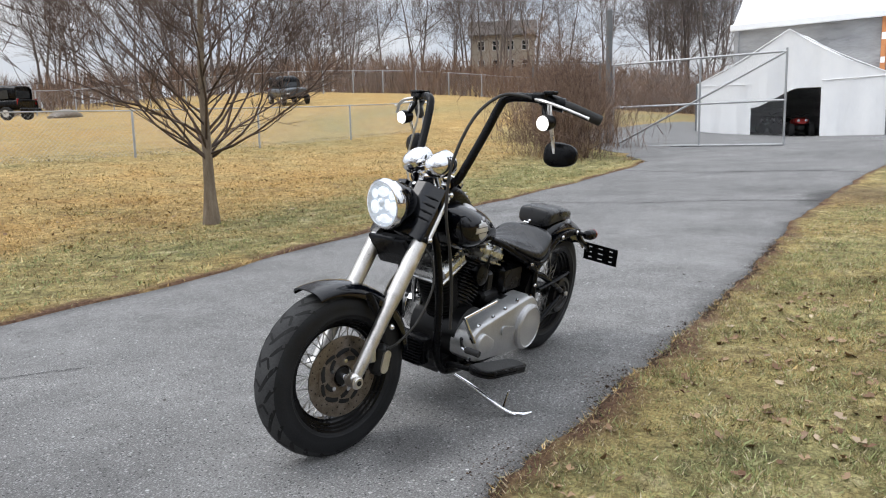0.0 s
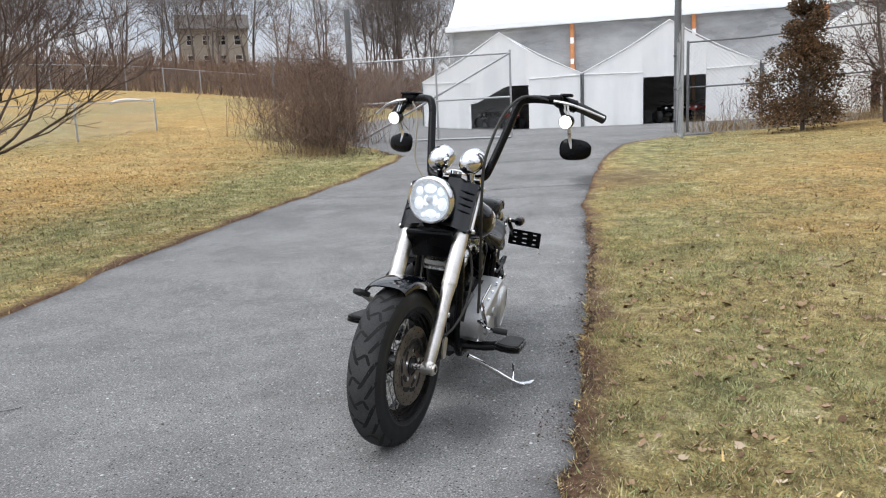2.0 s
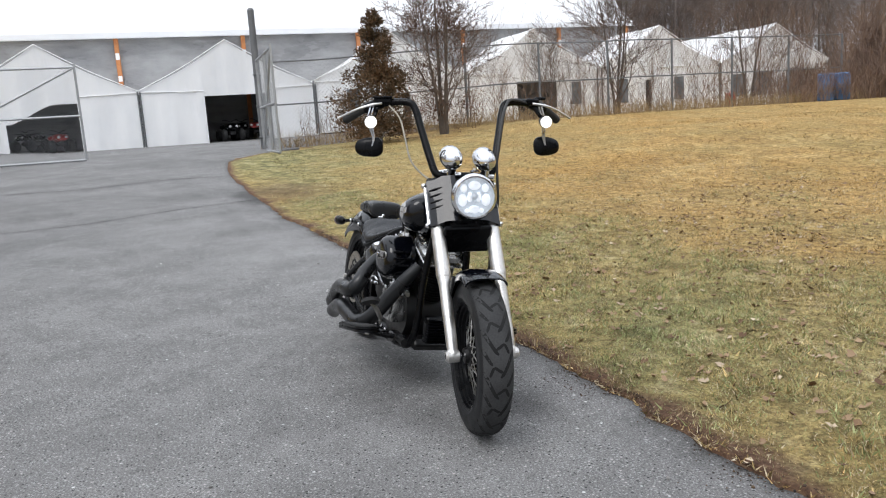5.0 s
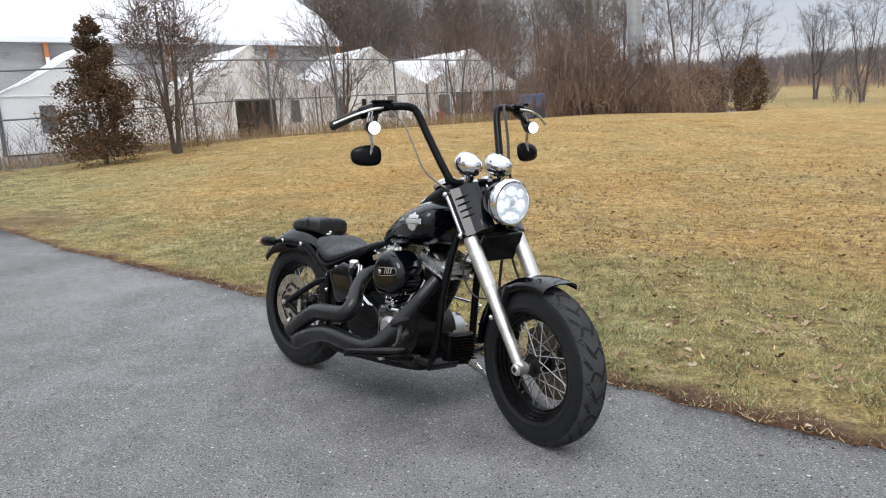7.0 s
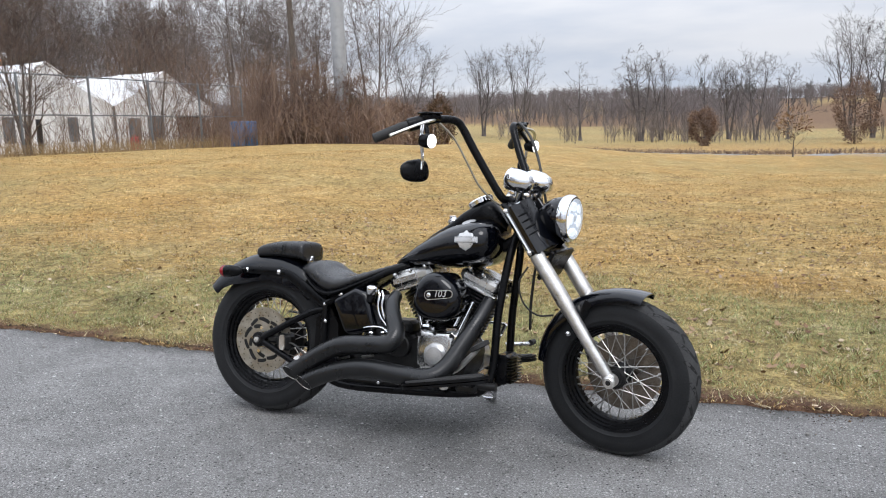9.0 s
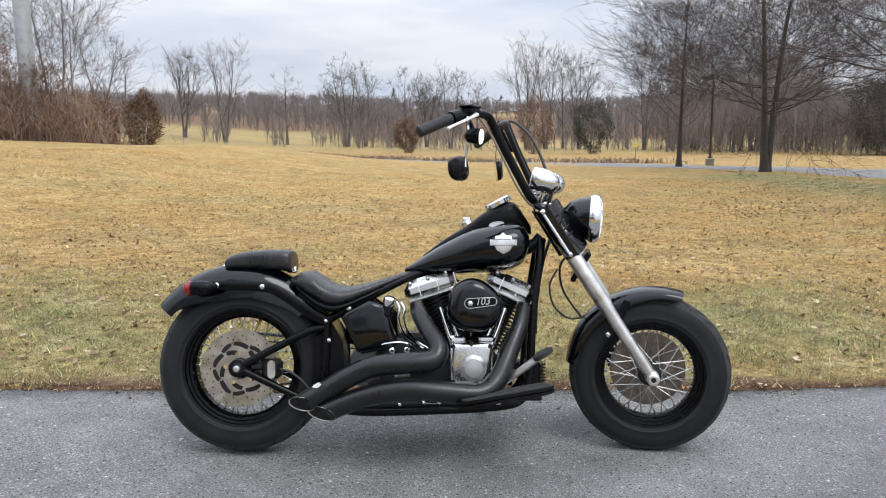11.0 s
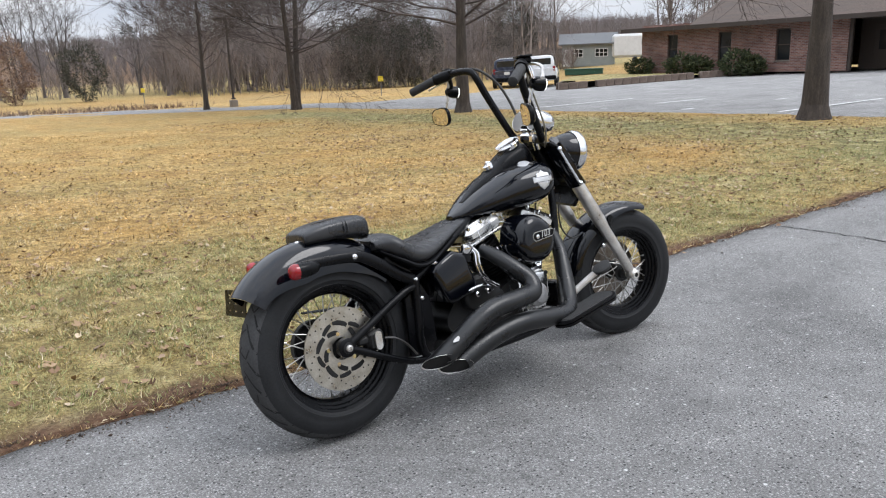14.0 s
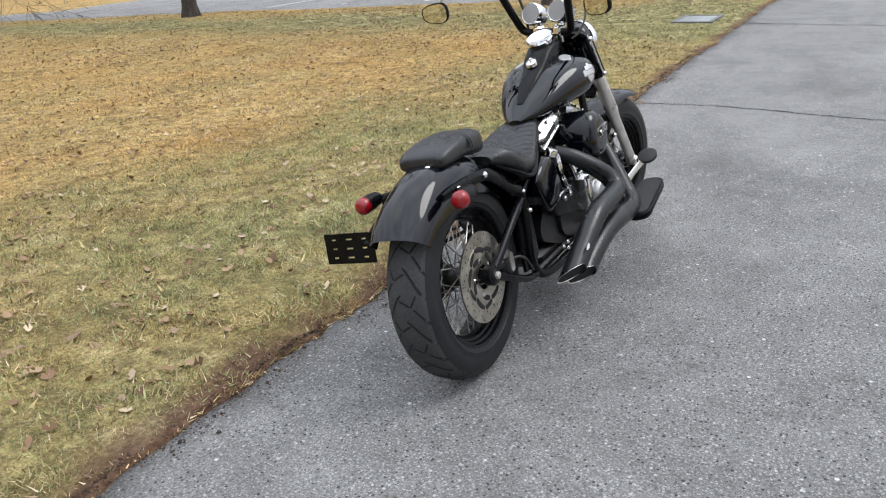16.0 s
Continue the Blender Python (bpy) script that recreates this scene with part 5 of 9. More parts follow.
for s in (-1, 1):
    y = s * 0.116
    o = np.array([0, y, 0])
    axis = (FB - FA) / np.linalg.norm(FB - FA)
    leg = Geo().tube([on_fork(z) + o for z in (0.775, 0.755, 0.60, 0.585)], [0.0285, 0.030, 0.030, 0.0285], n=20)
    legp = fork_part("fork_tube", leg, polished, "weathered bright metal fork cover")
    lower = Geo().tube([on_fork(z) + o for z in (0.60, 0.575, 0.55, 0.42, 0.345, 0.325)], [0.026, 0.0275, 0.0245, 0.0235, 0.0225, 0.020], n=18)
    lower.ball(on_fork(0.315) + o, 0.027, 14, 10, (1.0, 0.95, 1.0))
    lower.lathe([(-0.024, 0.02), (-0.022, 0.024), (0.022, 0.024), (0.024, 0.02)], on_fork(0.308) + o, (0, 1, 0), 18)
    if s > 0:
        lower.box(on_fork(0.40) + o + (-0.03, -0.01, 0.0), (0.03, 0.02, 0.09), bev=0.006)
    fork_part("fork_slider", lower, polished, "weathered bright metal fork slider", legp)
    fork_part("axle_collar", Geo().lathe([(0, 0.021), (s * 0.027, 0.020), (s * 0.030, 0.017)], on_fork(0.308) + o, (0, 1, 0), 18), polished, "", legp)
    fork_part("axle_hole", Geo().lathe([(s * 0.020, 0.0105), (s * 0.0306, 0.010)], on_fork(0.308) + o, (0, 1, 0), 14), hole_mat, "", legp)
    fork_part("fork_ring", Geo().tube([on_fork(0.606) + o, on_fork(0.590) + o], 0.0306, n=20), polished, "", legp)
# black steel cover over the fork tops, with louvred cheeks
for s in (-1, 1):
    rings = []
    for z, f in ((0.955, 0.0), (0.87, 0.4), (0.775, 1.0)):
        p = on_fork(z)
        w = 0.030
        front = 0.042 + 0.004 * f
        rings.append([p + (-0.026, s * 0.128, -0.012), p + (-0.010, s * 0.148, -0.006), p + (0.020, s * 0.148, 0.010), p + (0.034, s * (0.128 - 0.015 * (1 - f)), 0.018), p + (front, s * 0.085, 0.034), p + (front + 0.01, s * 0.03, 0.038), p + (front - 0.006, s * 0.03, 0.026), p + (0.03, s * 0.085, 0.012), p + (-0.026, s * 0.10, -0.02)])
    cov = fork_part("fork_cover", Geo().rings(rings), black_paint, "black steel fork cover")
    lv = Geo()
    for i in range(4):
        c = on_fork(0.915 - 0.024 * i)
        lv.tube([c + (0.028, s * 0.142, 0.012), c + (0.038, s * 0.115, 0.022), c + (0.043, s * 0.085, 0.029)], [0.002, 0.0042, 0.002], n=6)
    part_each("louvre", lv.turned(STEER), black_satin, cov)
    fork_part("trim", Geo().tube([on_fork(0.95) + (-0.006, s * 0.150, 0), on_fork(0.785) + (-0.006, s * 0.150, 0)], 0.0075, n=8), chrome if s < 0 else polished, "bright trim strip", cov)
    kb = Geo().ball(on_fork(0.785) + (-0.004, s * 0.158, 0), 0.011, 9, 6).ball(on_fork(0.945) + (-0.004, s * 0.155, 0), 0.012, 9, 6)
    part_each("bolt", kb.turned(STEER), chrome, cov)
tree = Geo()
for z, d in ((0.955, 0.03), (0.79, 0.05)):
    p = on_fork(z)
    tree.box(p + (0.0, 0, 0), (0.075, 0.28, d * 0.7), Matrix.Rotation(radians(31), 3, "Y").to_4x4(), bev=0.01)
tree.box(on_fork(0.73) + (0.0, 0, 0), (0.02, 0.20, 0.13), Matrix.Rotation(radians(31), 3, "Y").to_4x4(), bev=0.006)
fork_part("triple_clamp", tree, black_satin, "black fork clamps")
# headlamp
HC = np.array([1.363, 0.018, 0.911])
HX = np.array([math.cos(radians(-5)), 0, math.sin(radians(-5))])
shell = Geo().lathe([(-0.115, 0.012), (-0.11, 0.032), (-0.085, 0.060), (-0.05, 0.078), (-0.012, 0.086), (0.006, 0.088)], HC, HX, 40)
head = fork_part("headlamp", shell, black_paint, "round black headlamp with a bright ring and a lit lamp")
fork_part("ring", Geo().lathe([(-0.006, 0.090), (0.010, 0.0955), (0.026, 0.0945), (0.036, 0.0875), (0.037, 0.0815), (0.028, 0.0795)], HC, HX, 48, caps=False), chrome, "polished ring", head)
fork_part("reflector", Geo().lathe([(0.006, 0.0), (0.008, 0.03), (0.014, 0.060), (0.030, 0.080)], HC, HX, 40, caps=False), reflector_mat, "", head)
hy, hz = np.array([0, 1, 0]), np.cross(HX, (0, 1, 0))
led = Geo()
for cy, cz, rx_, rz_ in ((0, -0.046, 0.026, 0.019), (0, 0.050, 0.024, 0.017), (-0.048, 0.012, 0.019, 0.026), (0.048, 0.012, 0.019, 0.026), (-0.044, -0.036, 0.014, 0.018), (0.044, -0.036, 0.014, 0.018), (-0.030, 0.056, 0.010, 0.010), (0.030, 0.056, 0.010, 0.010), (-0.018, 0.0, 0.010, 0.022), (0.018, 0.0, 0.010, 0.022)):
    c = HC + HX * 0.022 + hy * cy + hz * -cz
    ring = [c + 0.93 * (hy * rx_ * math.cos(a) + hz * rz_ * math.sin(a)) for a in np.arange(16) * 2 * math.pi / 16]
    led.rings([[p - HX * 0.010 for p in ring], ring, [c + (p - c) * 0.6 + HX * 0.006 for p in ring]])
part_each("led", led.turned(STEER), lit_led, head, "lit white lamp")
fork_part("projector", Geo().lathe([(0.012, 0.015), (0.030, 0.0145), (0.034, 0.010), (0.036, 0.001)], HC + hz * 0.004, HX, 20), reflector_mat, "", head)
fork_part("lens", Geo().lathe([(0.034, 0.0805), (0.040, 0.072), (0.045, 0.046), (0.047, 0.001)], HC, HX, 40, caps=False), glass_mat, "clear lamp lens", head)
# two chrome bullet gauges over the headlamp
for cx, cy, cz in ((1.186, -0.032, 1.060), (1.204, 0.110, 1.052)):
    c, ax = np.array([cx, cy, cz]), np.array([0.965, 0, 0.0]) + np.array([0, 0, -0.26])
    gb2 = Geo().lathe([(-0.050, 0.036), (-0.054, 0.043), (-0.048, 0.048), (-0.02, 0.049), (0.015, 0.046), (0.040, 0.036), (0.055, 0.020), (0.060, 0.002)], c, ax, 28)
    gb2.tube([c + (0.0, 0, -0.035), c + (-0.012, 0, -0.075), c + (-0.02, 0, -0.11)], [0.020, 0.016, 0.014], n=12, smooth=3)
    gb2.box(c + (-0.012, 0, -0.095), (0.045, 0.034, 0.03), bev=0.008)
    gb2.lathe([(-0.02, 0.012), (0.02, 0.012)], c + (-0.012, 0.02, -0.07), (0, 1, 0), 10)
    gg = fork_part("gauge", gb2, chrome, "chrome bullet gauge housing")
    fork_part("dial", Geo().lathe([(-0.0535, 0.041), (-0.0545, 0.001)], c, ax, 28, caps=False), dial_mat, "", gg)
BARS = Matrix.Translation((1.15, 0.018, 0)) @ Matrix.Rotation(radians(-4), 4, "Z") @ Matrix.Translation((-1.15, 0, 0))


def bar_part(name, g, mat, label="", parent=None, sharp=38):
    return fork_part(name, g.turned(BARS), mat, label, parent, sharp)


ris = Geo()
for s in (-1, 1):
    ris.tube([(1.165, s * 0.052 + 0.006, 0.945), (1.155, s * 0.052 + 0.006, 0.985)], 0.021, n=14)
    ris.box((1.152, s * 0.052 + 0.006, 0.992), (0.05, 0.04, 0.04), bev=0.008)
    for dx in (-0.016, 0.016):
        ris.lathe([(0, 0.007), (0.010, 0.007)], (1.152 + dx, s * 0.052 + 0.006, 1.010), (0, 0, 1), 8)
part_each("riser", ris.turned(BARS).turned(STEER), chrome, bike, "chrome handlebar riser")
# tall bars
Y0 = 0.012
half = [(1.152, 0.0, 0.985), (1.152, 0.085, 0.985), (1.143, 0.122, 0.997), (1.118, 0.140, 1.045), (1.050, 0.175, 1.185), (1.012, 0.196, 1.272), (0.995, 0.220, 1.306), (0.968, 0.285, 1.312), (0.935, 0.36, 1.302), (0.885, 0.432, 1.280), (0.808, 0.506, 1.238)]
pts = [(x, Y0 - y, z) for x, y, z in half[::-1]] + [(x, Y0 + y, z) for x, y, z in half[1:]]
bars = bar_part("handlebar", Geo().tube(pts, 0.0165, n=14, smooth=6), black_satin, "tall black handlebar")
for s in (-1, 1):
    gp = [(x, Y0 + s * y, z) for x, y, z in half]
    a, b, c = np.array(gp[8]), np.array(gp[9]), np.array(gp[10])
    bar_part("grip", Geo().tube([b + (a - b) * 0.25, b, c, c + (c - b) * 0.04], [0.0195, 0.0195, 0.0195, 0.012], n=14), grip_rubber, "black rubber grip", bars)
    sw_c = a + (a - b) * -0.25
    bar_part("switch_housing", Geo().tube([a + (a - b) * 0.25, a, b + (a - b) * 0.28], [0.022, 0.027, 0.026], n=12), black_satin, "", bars)
    mc = a + (a - b) * 0.05
    if s < 0:
        bar_part("brake_reservoir", Geo().box(mc + (0.015, 0.02, 0.014), (0.05, 0.085, 0.026), Matrix.Rotation(radians(-12), 4, "Z"), bev=0.007).box(mc + (0.015, 0.02, 0.030), (0.054, 0.09, 0.008), Matrix.Rotation(radians(-12), 4, "Z"), bev=0.003), black_satin, "black brake reservoir", bars)
    else:
        bar_part("clutch_perch", Geo().box(mc + (0.018, -0.01, 0.012), (0.045, 0.06, 0.03), bev=0.008).box(mc + (0.01, 0.03, 0.026), (0.03, 0.05, 0.014), bev=0.004), black_satin, "", bars)
    lv = Geo().tube([mc + (0.038, s * -0.01, 0.002), mc + (0.048, s * 0.04, -0.006), mc + (0.030, s * 0.10, -0.024), mc + (-0.012, s * 0.165, -0.052), mc + (-0.022, s * 0.182, -0.060)], [0.010, 0.010, 0.008, 0.007, 0.009], n=10, smooth=4, flat=(1.0, 0.6))
    bar_part("lever", lv, polished, "bright metal lever", bars)
    sg_c = np.array([0.985, 0.400 * s + 0.016, 1.224])
    bar_part("signal_stem", Geo().tube([mc + (0.01, s * 0.005, -0.012), (sg_c + mc) / 2 + (0.005, 0, -0.01), sg_c + (-0.02, 0, 0.01)], [0.010, 0.009, 0.009], n=8, smooth=3), black_satin, "", bars)
    sigp = bar_part("turn_signal", Geo().tube([sg_c + (-0.040, 0, 0.004), sg_c + (-0.03, 0, 0.003), sg_c + (0.0, 0, 0), sg_c + (0.016, 0, -0.002)], [0.012, 0.024, 0.029, 0.0285], n=18), black_satin, "round turn signal, lit white", bars)
    bar_part("signal_lens", Geo().lathe([(0.0, 0.0275), (0.008, 0.024), (0.012, 0.012), (0.013, 0.001)], sg_c + (0.014, 0, -0.002), (0.99, 0, -0.1), 20), lit_lens, "lit white lens", bars)
    mr = np.array([0.922, 0.415 * s + 0.024, 1.112])
    mo = []
    for q in range(28):
        ca, sa_ = math.cos(2 * math.pi * q / 28), math.sin(2 * math.pi * q / 28)
        wy = math.copysign(abs(ca) ** 0.72, ca)
        mo.append((s * 0.066 * wy, math.copysign(abs(sa_) ** 0.72, sa_) * (0.044 - 0.006 * wy)))
    ring = lambda k, dx: [mr + (dx, a2 * k, b2 * k) for a2, b2 in mo]
    shell_r = [ring(0.35, 0.020), ring(0.75, 0.016), ring(0.97, 0.006), ring(1.0, -0.004), ring(0.97, -0.010), ring(0.90, -0.010)]
    tilt = Matrix.Translation(mr) @ Matrix.Rotation(radians(-7), 4, "Y") @ Matrix.Rotation(radians(14 * s), 4, "Z") @ Matrix.Translation(-Vector(mr))
    mirror = bar_part("mirror", Geo().rings(shell_r).turned(tilt), black_satin, "black mirror hung under the bar", bars)
    bar_part("mirror_glass", Geo().rings([ring(0.90, -0.0102), ring(0.5, -0.0112)]).turned(tilt), mirror_mat, "mirror glass", bars, sharp=0)
    ms = Geo()
    for off in (-0.006, 0.006):
        ms.tube([mc + (0.015, s * 0.03 + off, -0.01), mc + (0.02, s * 0.045 + off, -0.07), mr + (0.022, -s * 0.02 + off * 0.6, 0.045), mr + (0.022, -s * 0.012, 0.004)], 0.0042, n=6, smooth=4)
    bar_part("mirror_stem", ms, polished if s > 0 else chrome, "slotted mirror stem", bars)
# cables
bar_part("cable", Geo().tube([(0.955, 0.36, 1.300), (0.985, 0.29, 1.318), (1.03, 0.235, 1.315), (1.10, 0.195, 1.255), (1.15, 0.170, 1.165), (1.185, 0.150, 1.055), (1.20, 0.150, 0.95), (1.20, 0.150, 0.86), (1.16, 0.135, 0.72), (1.135, 0.125, 0.55), (1.13, 0.12, 0.42)], 0.0062, n=8, smooth=5), wire_mat, "black clutch cable", bars)
bar_part("cable", Geo().tube([(0.98, -0.30, 1.295), (1.015, -0.255, 1.235), (1.06, -0.235, 1.14), (1.10, -0.215, 1.05), (1.135, -0.16, 0.985), (1.165, -0.10, 0.955)], 0.0042, n=6, smooth=5), braid_mat, "thin braided brake line", bars)
fork_part("cable", Geo().tube([(1.27, 0.105, 0.76), (1.24, 0.13, 0.70), (1.255, 0.15, 0.60), (1.33, 0.155, 0.49), (1.40, 0.135, 0.42), (1.44, 0.115, 0.395)], 0.0050, n=6, smooth=5), wire_mat, "brake hose", bars)
fork_part("cable", Geo().tube([(1.235, -0.07, 0.72), (1.205, -0.09, 0.66), (1.22, -0.09, 0.58), (1.275, -0.08, 0.53), (1.34, -0.06, 0.53)], 0.0040, n=6, smooth=5), wire_mat, "", bars)
fc = Geo().box((1.452, 0.088, 0.352), (0.062, 0.06, 0.115), Matrix.Rotation(radians(-18), 4, "Y"), bev=0.018)
fcal = fork_part("front_caliper", fc, dark_metal, "dark front brake caliper")
fork_part("trim", Geo().plate(hull(circle(1.444, 0.375, 0.017, 14) + circle(1.458, 0.325, 0.017, 14)), 0.116, 0.124), polished, "", fcal)

# ---- plants ----
bark_mat = surface("grey_brown_bark", [(0.07, 0.055, 0.045), (0.13, 0.105, 0.085), (0.20, 0.17, 0.14)], 0.9, scale=5, fine=38, bump_by=0.8, depth=0.03, stretch=(3.0, 3.0, 0.5))
twig_mat = surface("bare_twigs", [(0.075, 0.055, 0.045), (0.14, 0.10, 0.08), (0.20, 0.15, 0.12)], 0.9, scale=1.5, fine=12, bump_by=0, island=0.35)
wood_mat = surface("far_bare_wood", [(0.105, 0.086, 0.078), (0.18, 0.150, 0.137), (0.27, 0.230, 0.210)], 0.95, scale=0.4, fine=4, bump_by=0, island=0.4)
bramble_mat = surface("brown_bramble", [(0.10, 0.062, 0.045), (0.20, 0.13, 0.095), (0.31, 0.22, 0.16)], 0.95, scale=0.6, fine=6, bump_by=0, island=0.5)
cedar_mat = surface("winter_cedar", [(0.045, 0.034, 0.017), (0.11, 0.066, 0.034), (0.20, 0.115, 0.06)], 0.9, scale=1.2, fine=9, bump_by=0, island=0.5)
rust_cedar_mat = surface("rust_cedar", [(0.06, 0.03, 0.018), (0.13, 0.065, 0.04), (0.20, 0.11, 0.07)], 0.9, scale=1.2, fine=9, bump_by=0, island=0.5)
pine_mat = surface("dark_pine", [(0.022, 0.025, 0.018), (0.05, 0.052, 0.038), (0.09, 0.085, 0.065)], 0.9, scale=1.0, fine=8, bump_by=0, island=0.5)
yew_mat = surface("clipped_shrub", [(0.02, 0.03, 0.012), (0.05, 0.065, 0.025), (0.09, 0.10, 0.04)], 0.9, scale=2, fine=15, bump_by=0, island=0.5)
oakleaf_mat = leaf_like("fallen_leaves", [(0.11, 0.06, 0.034), (0.24, 0.15, 0.085), (0.36, 0.25, 0.15), (0.17, 0.095, 0.055), (0.60, 0.49, 0.35)])
tall_grass_mat = leaf_like("tall_dry_grass", [(0.30, 0.21, 0.11), (0.42, 0.31, 0.17), (0.22, 0.15, 0.08), (0.36, 0.27, 0.16)])


def prisms(seg, n):
    """Tapered n-sided sticks from rows of x0 y0 z0 x1 y1 z1 r0 r1."""
    a = np.asarray(seg, float)
    p0, p1, r0, r1 = a[:, :3], a[:, 3:6], a[:, 6], a[:, 7]
    d = p1 - p0
    d /= np.linalg.norm(d, axis=1)[:, None] + 1e-9
    ref = np.where(np.abs(d[:, 2:3]) < 0.9, [[0, 0, 1.0]], [[1.0, 0, 0]])
    u = np.cross(d, ref)
    u /= np.linalg.norm(u, axis=1)[:, None] + 1e-9
    w = np.cross(d, u)
    ang = np.arange(n) * 2 * math.pi / n
    ring = np.cos(ang)[None, :, None] * u[:, None] + np.sin(ang)[None, :, None] * w[:, None]
    v = np.concatenate([p0[:, None] + ring * r0[:, None, None], p1[:, None] + ring * r1[:, None, None]], 1)
    base = np.arange(len(a))[:, None] * 2 * n
    j = np.arange(n)
    k = (j + 1) % n
    f = np.stack([base + j, base + k, base + k + n, base + j + n], -1)
    return v.reshape(-1, 3), f.reshape(-1, 4)


def quick_mesh(name, v, f, material, smooth=True):
    """A mesh from arrays of vertices and of faces with one number of corners."""
    me = bpy.data.meshes.new(name)
    v, f = np.asarray(v, np.float32), np.asarray(f, np.int32)
    me.vertices.add(len(v))
    me.vertices.foreach_set("co", v.ravel())
    me.loops.add(f.size)
    me.loops.foreach_set("vertex_index", f.ravel())
    me.polygons.add(len(f))
    me.polygons.foreach_set("loop_start", np.arange(0, f.size, f.shape[1], dtype=np.int32))
    if smooth:
        me.polygons.foreach_set("use_smooth", np.ones(len(f), bool))
    me.materials.append(material)
    me.update(calc_edges=True)
    return me


def grow(seed, height, r0, first, limbs, spread, rise, droop=0.0, depth=4, leaders=1, twig=0.004, wig=0.10, kids=5, shrink=0.62, limb_r=0.42, slim=1.0, low=1.0, flat=0.35, reach=1.0, near=0.25):
    """Sticks of a bare tree, trunk first: returns (trunk rows, branch rows)."""
    g = np.random.default_rng(seed)
    trunk, crown = [], []

    def limb(p, d, length, r, level):
        steps = 7 if level < 2 else 4 if level < 3 else 3 if level < 4 else 2
        pts, rad, dirs = [p], [r], [d]
        for i in range(steps):
            d = d + g.normal(0, wig, 3) + np.array([0, 0, (rise if level else 0) * 0.10 - droop * 0.16 * (i + 1) / steps * (level > 0)])
            d /= np.linalg.norm(d)
            p = p + d * length / steps
            pts.append(p)
            rad.append(max(twig * 0.6, r * (1 - 0.75 * (i + 1) / steps)))
            dirs.append(d)
        out = trunk if level == 0 else crown
        for i in range(steps):
            out.append((*pts[i], *pts[i + 1], rad[i], rad[i + 1]))
        if level >= depth:
            return
        for _ in range(max(2, int(kids - 0.5 * level + g.integers(-1, 2)))):
            f = g.uniform(near, 1.0)
            i = min(steps - 1, int(f * steps))
            q = pts[i] + (pts[i + 1] - pts[i]) * (f * steps - i)
            side = g.normal(0, 1, 3)
            side -= dirs[i] * (side @ dirs[i])
            side /= np.linalg.norm(side)
            nd = dirs[i] * g.uniform(0.5, 0.9) + side * g.uniform(0.5, 0.9)
            nd[2] = max(nd[2], dirs[i][2] - flat)
            nd /= np.linalg.norm(nd)
            limb(q, nd, length * g.uniform(shrink - 0.14, shrink + 0.1), max(twig, rad[i] * 0.55), level + 1)

    for k in range(leaders):
        steps, p, d = 9, np.zeros(3), np.array([0.0, 0, 1])
        if leaders > 1:
            a = 2 * math.pi * k / leaders + g.uniform(0, 1)
            d = np.array([0.13 * math.cos(a), 0.13 * math.sin(a), 1])
            p = np.array([0.5 * r0 * math.cos(a), 0.5 * r0 * math.sin(a), -0.2])
        else:
            p = np.array([0, 0, -0.2])
        pts, rad = [p], [r0 * 1.5]
        for i in range(steps):
            d = d + g.normal(0, 0.03, 3) * (i > 1)
            d[2] = abs(d[2])
            d /= np.linalg.norm(d)
            p = p + d * (height + 0.2) / steps
            pts.append(p)
            rad.append(max(twig, r0 * (1 - 0.93 * ((i + 1) / steps) ** 0.9) * (slim if (i + 1) / steps > first + 0.12 else 1.0)))
        rad[1] = r0 * 0.96
        d0, base = pts[1] - pts[0], (height + 0.2) / steps
        for f0, f1, k0, k1 in ((0.0, 0.26 / base, 2.0, 1.52), (0.26 / base, 0.5 / base, 1.52, 1.18), (0.5 / base, 1.0, 1.18, 0.96)):
            trunk.append((*(pts[0] + d0 * min(f0, 0.9)), *(pts[0] + d0 * min(f1, 1.0)), r0 * k0, r0 * k1))
        for i in range(1, steps):
            trunk.append((*pts[i], *pts[i + 1], rad[i], rad[i + 1]))
        for j in range(limbs):
            f = first + (0.99 - first) * ((j + g.uniform(0, 1)) / limbs) ** low
            i = min(steps - 1, int(f * steps))
            q = pts[i] + (pts[i + 1] - pts[i]) * (f * steps - i)
            a = j * 2.4 + g.uniform(-0.5, 0.5)
            nd = np.array([math.cos(a) * spread, math.sin(a) * spread, rise * g.uniform(0.6, 1.3) + 0.5 * f])
            nd /= np.linalg.norm(nd)
            ln = reach * height * (0.42 * (1 - f) ** 0.7 + 0.10) * g.uniform(0.75, 1.15)
            limb(q, nd, ln, max(twig * 1.5, rad[i] * limb_r), 1)
    return np.array(trunk), np.array(crown)


def tree(name, x, y, rows, label, sides=(9, 4), mats=None, turn=0.0, scale=1.0, group=""):
    """One bare tree: a trunk and a crown of limbs and twigs."""
    z = float(height(x, y))
    tr, cr = rows
    ob = holder(name, label, "tree", pose(x, y, z, 0, 0, turn) @ Matrix.Scale(scale, 4), group)
    v, f = prisms(tr, sides[0])
    part("trunk", quick_mesh("trunk", v, f, mats[0] if mats else bark_mat), None, ob)
    v, f = prisms(cr, sides[1])
    part("crown", quick_mesh("crown", v, f, mats[1] if mats else twig_mat), None, ob)
    return ob


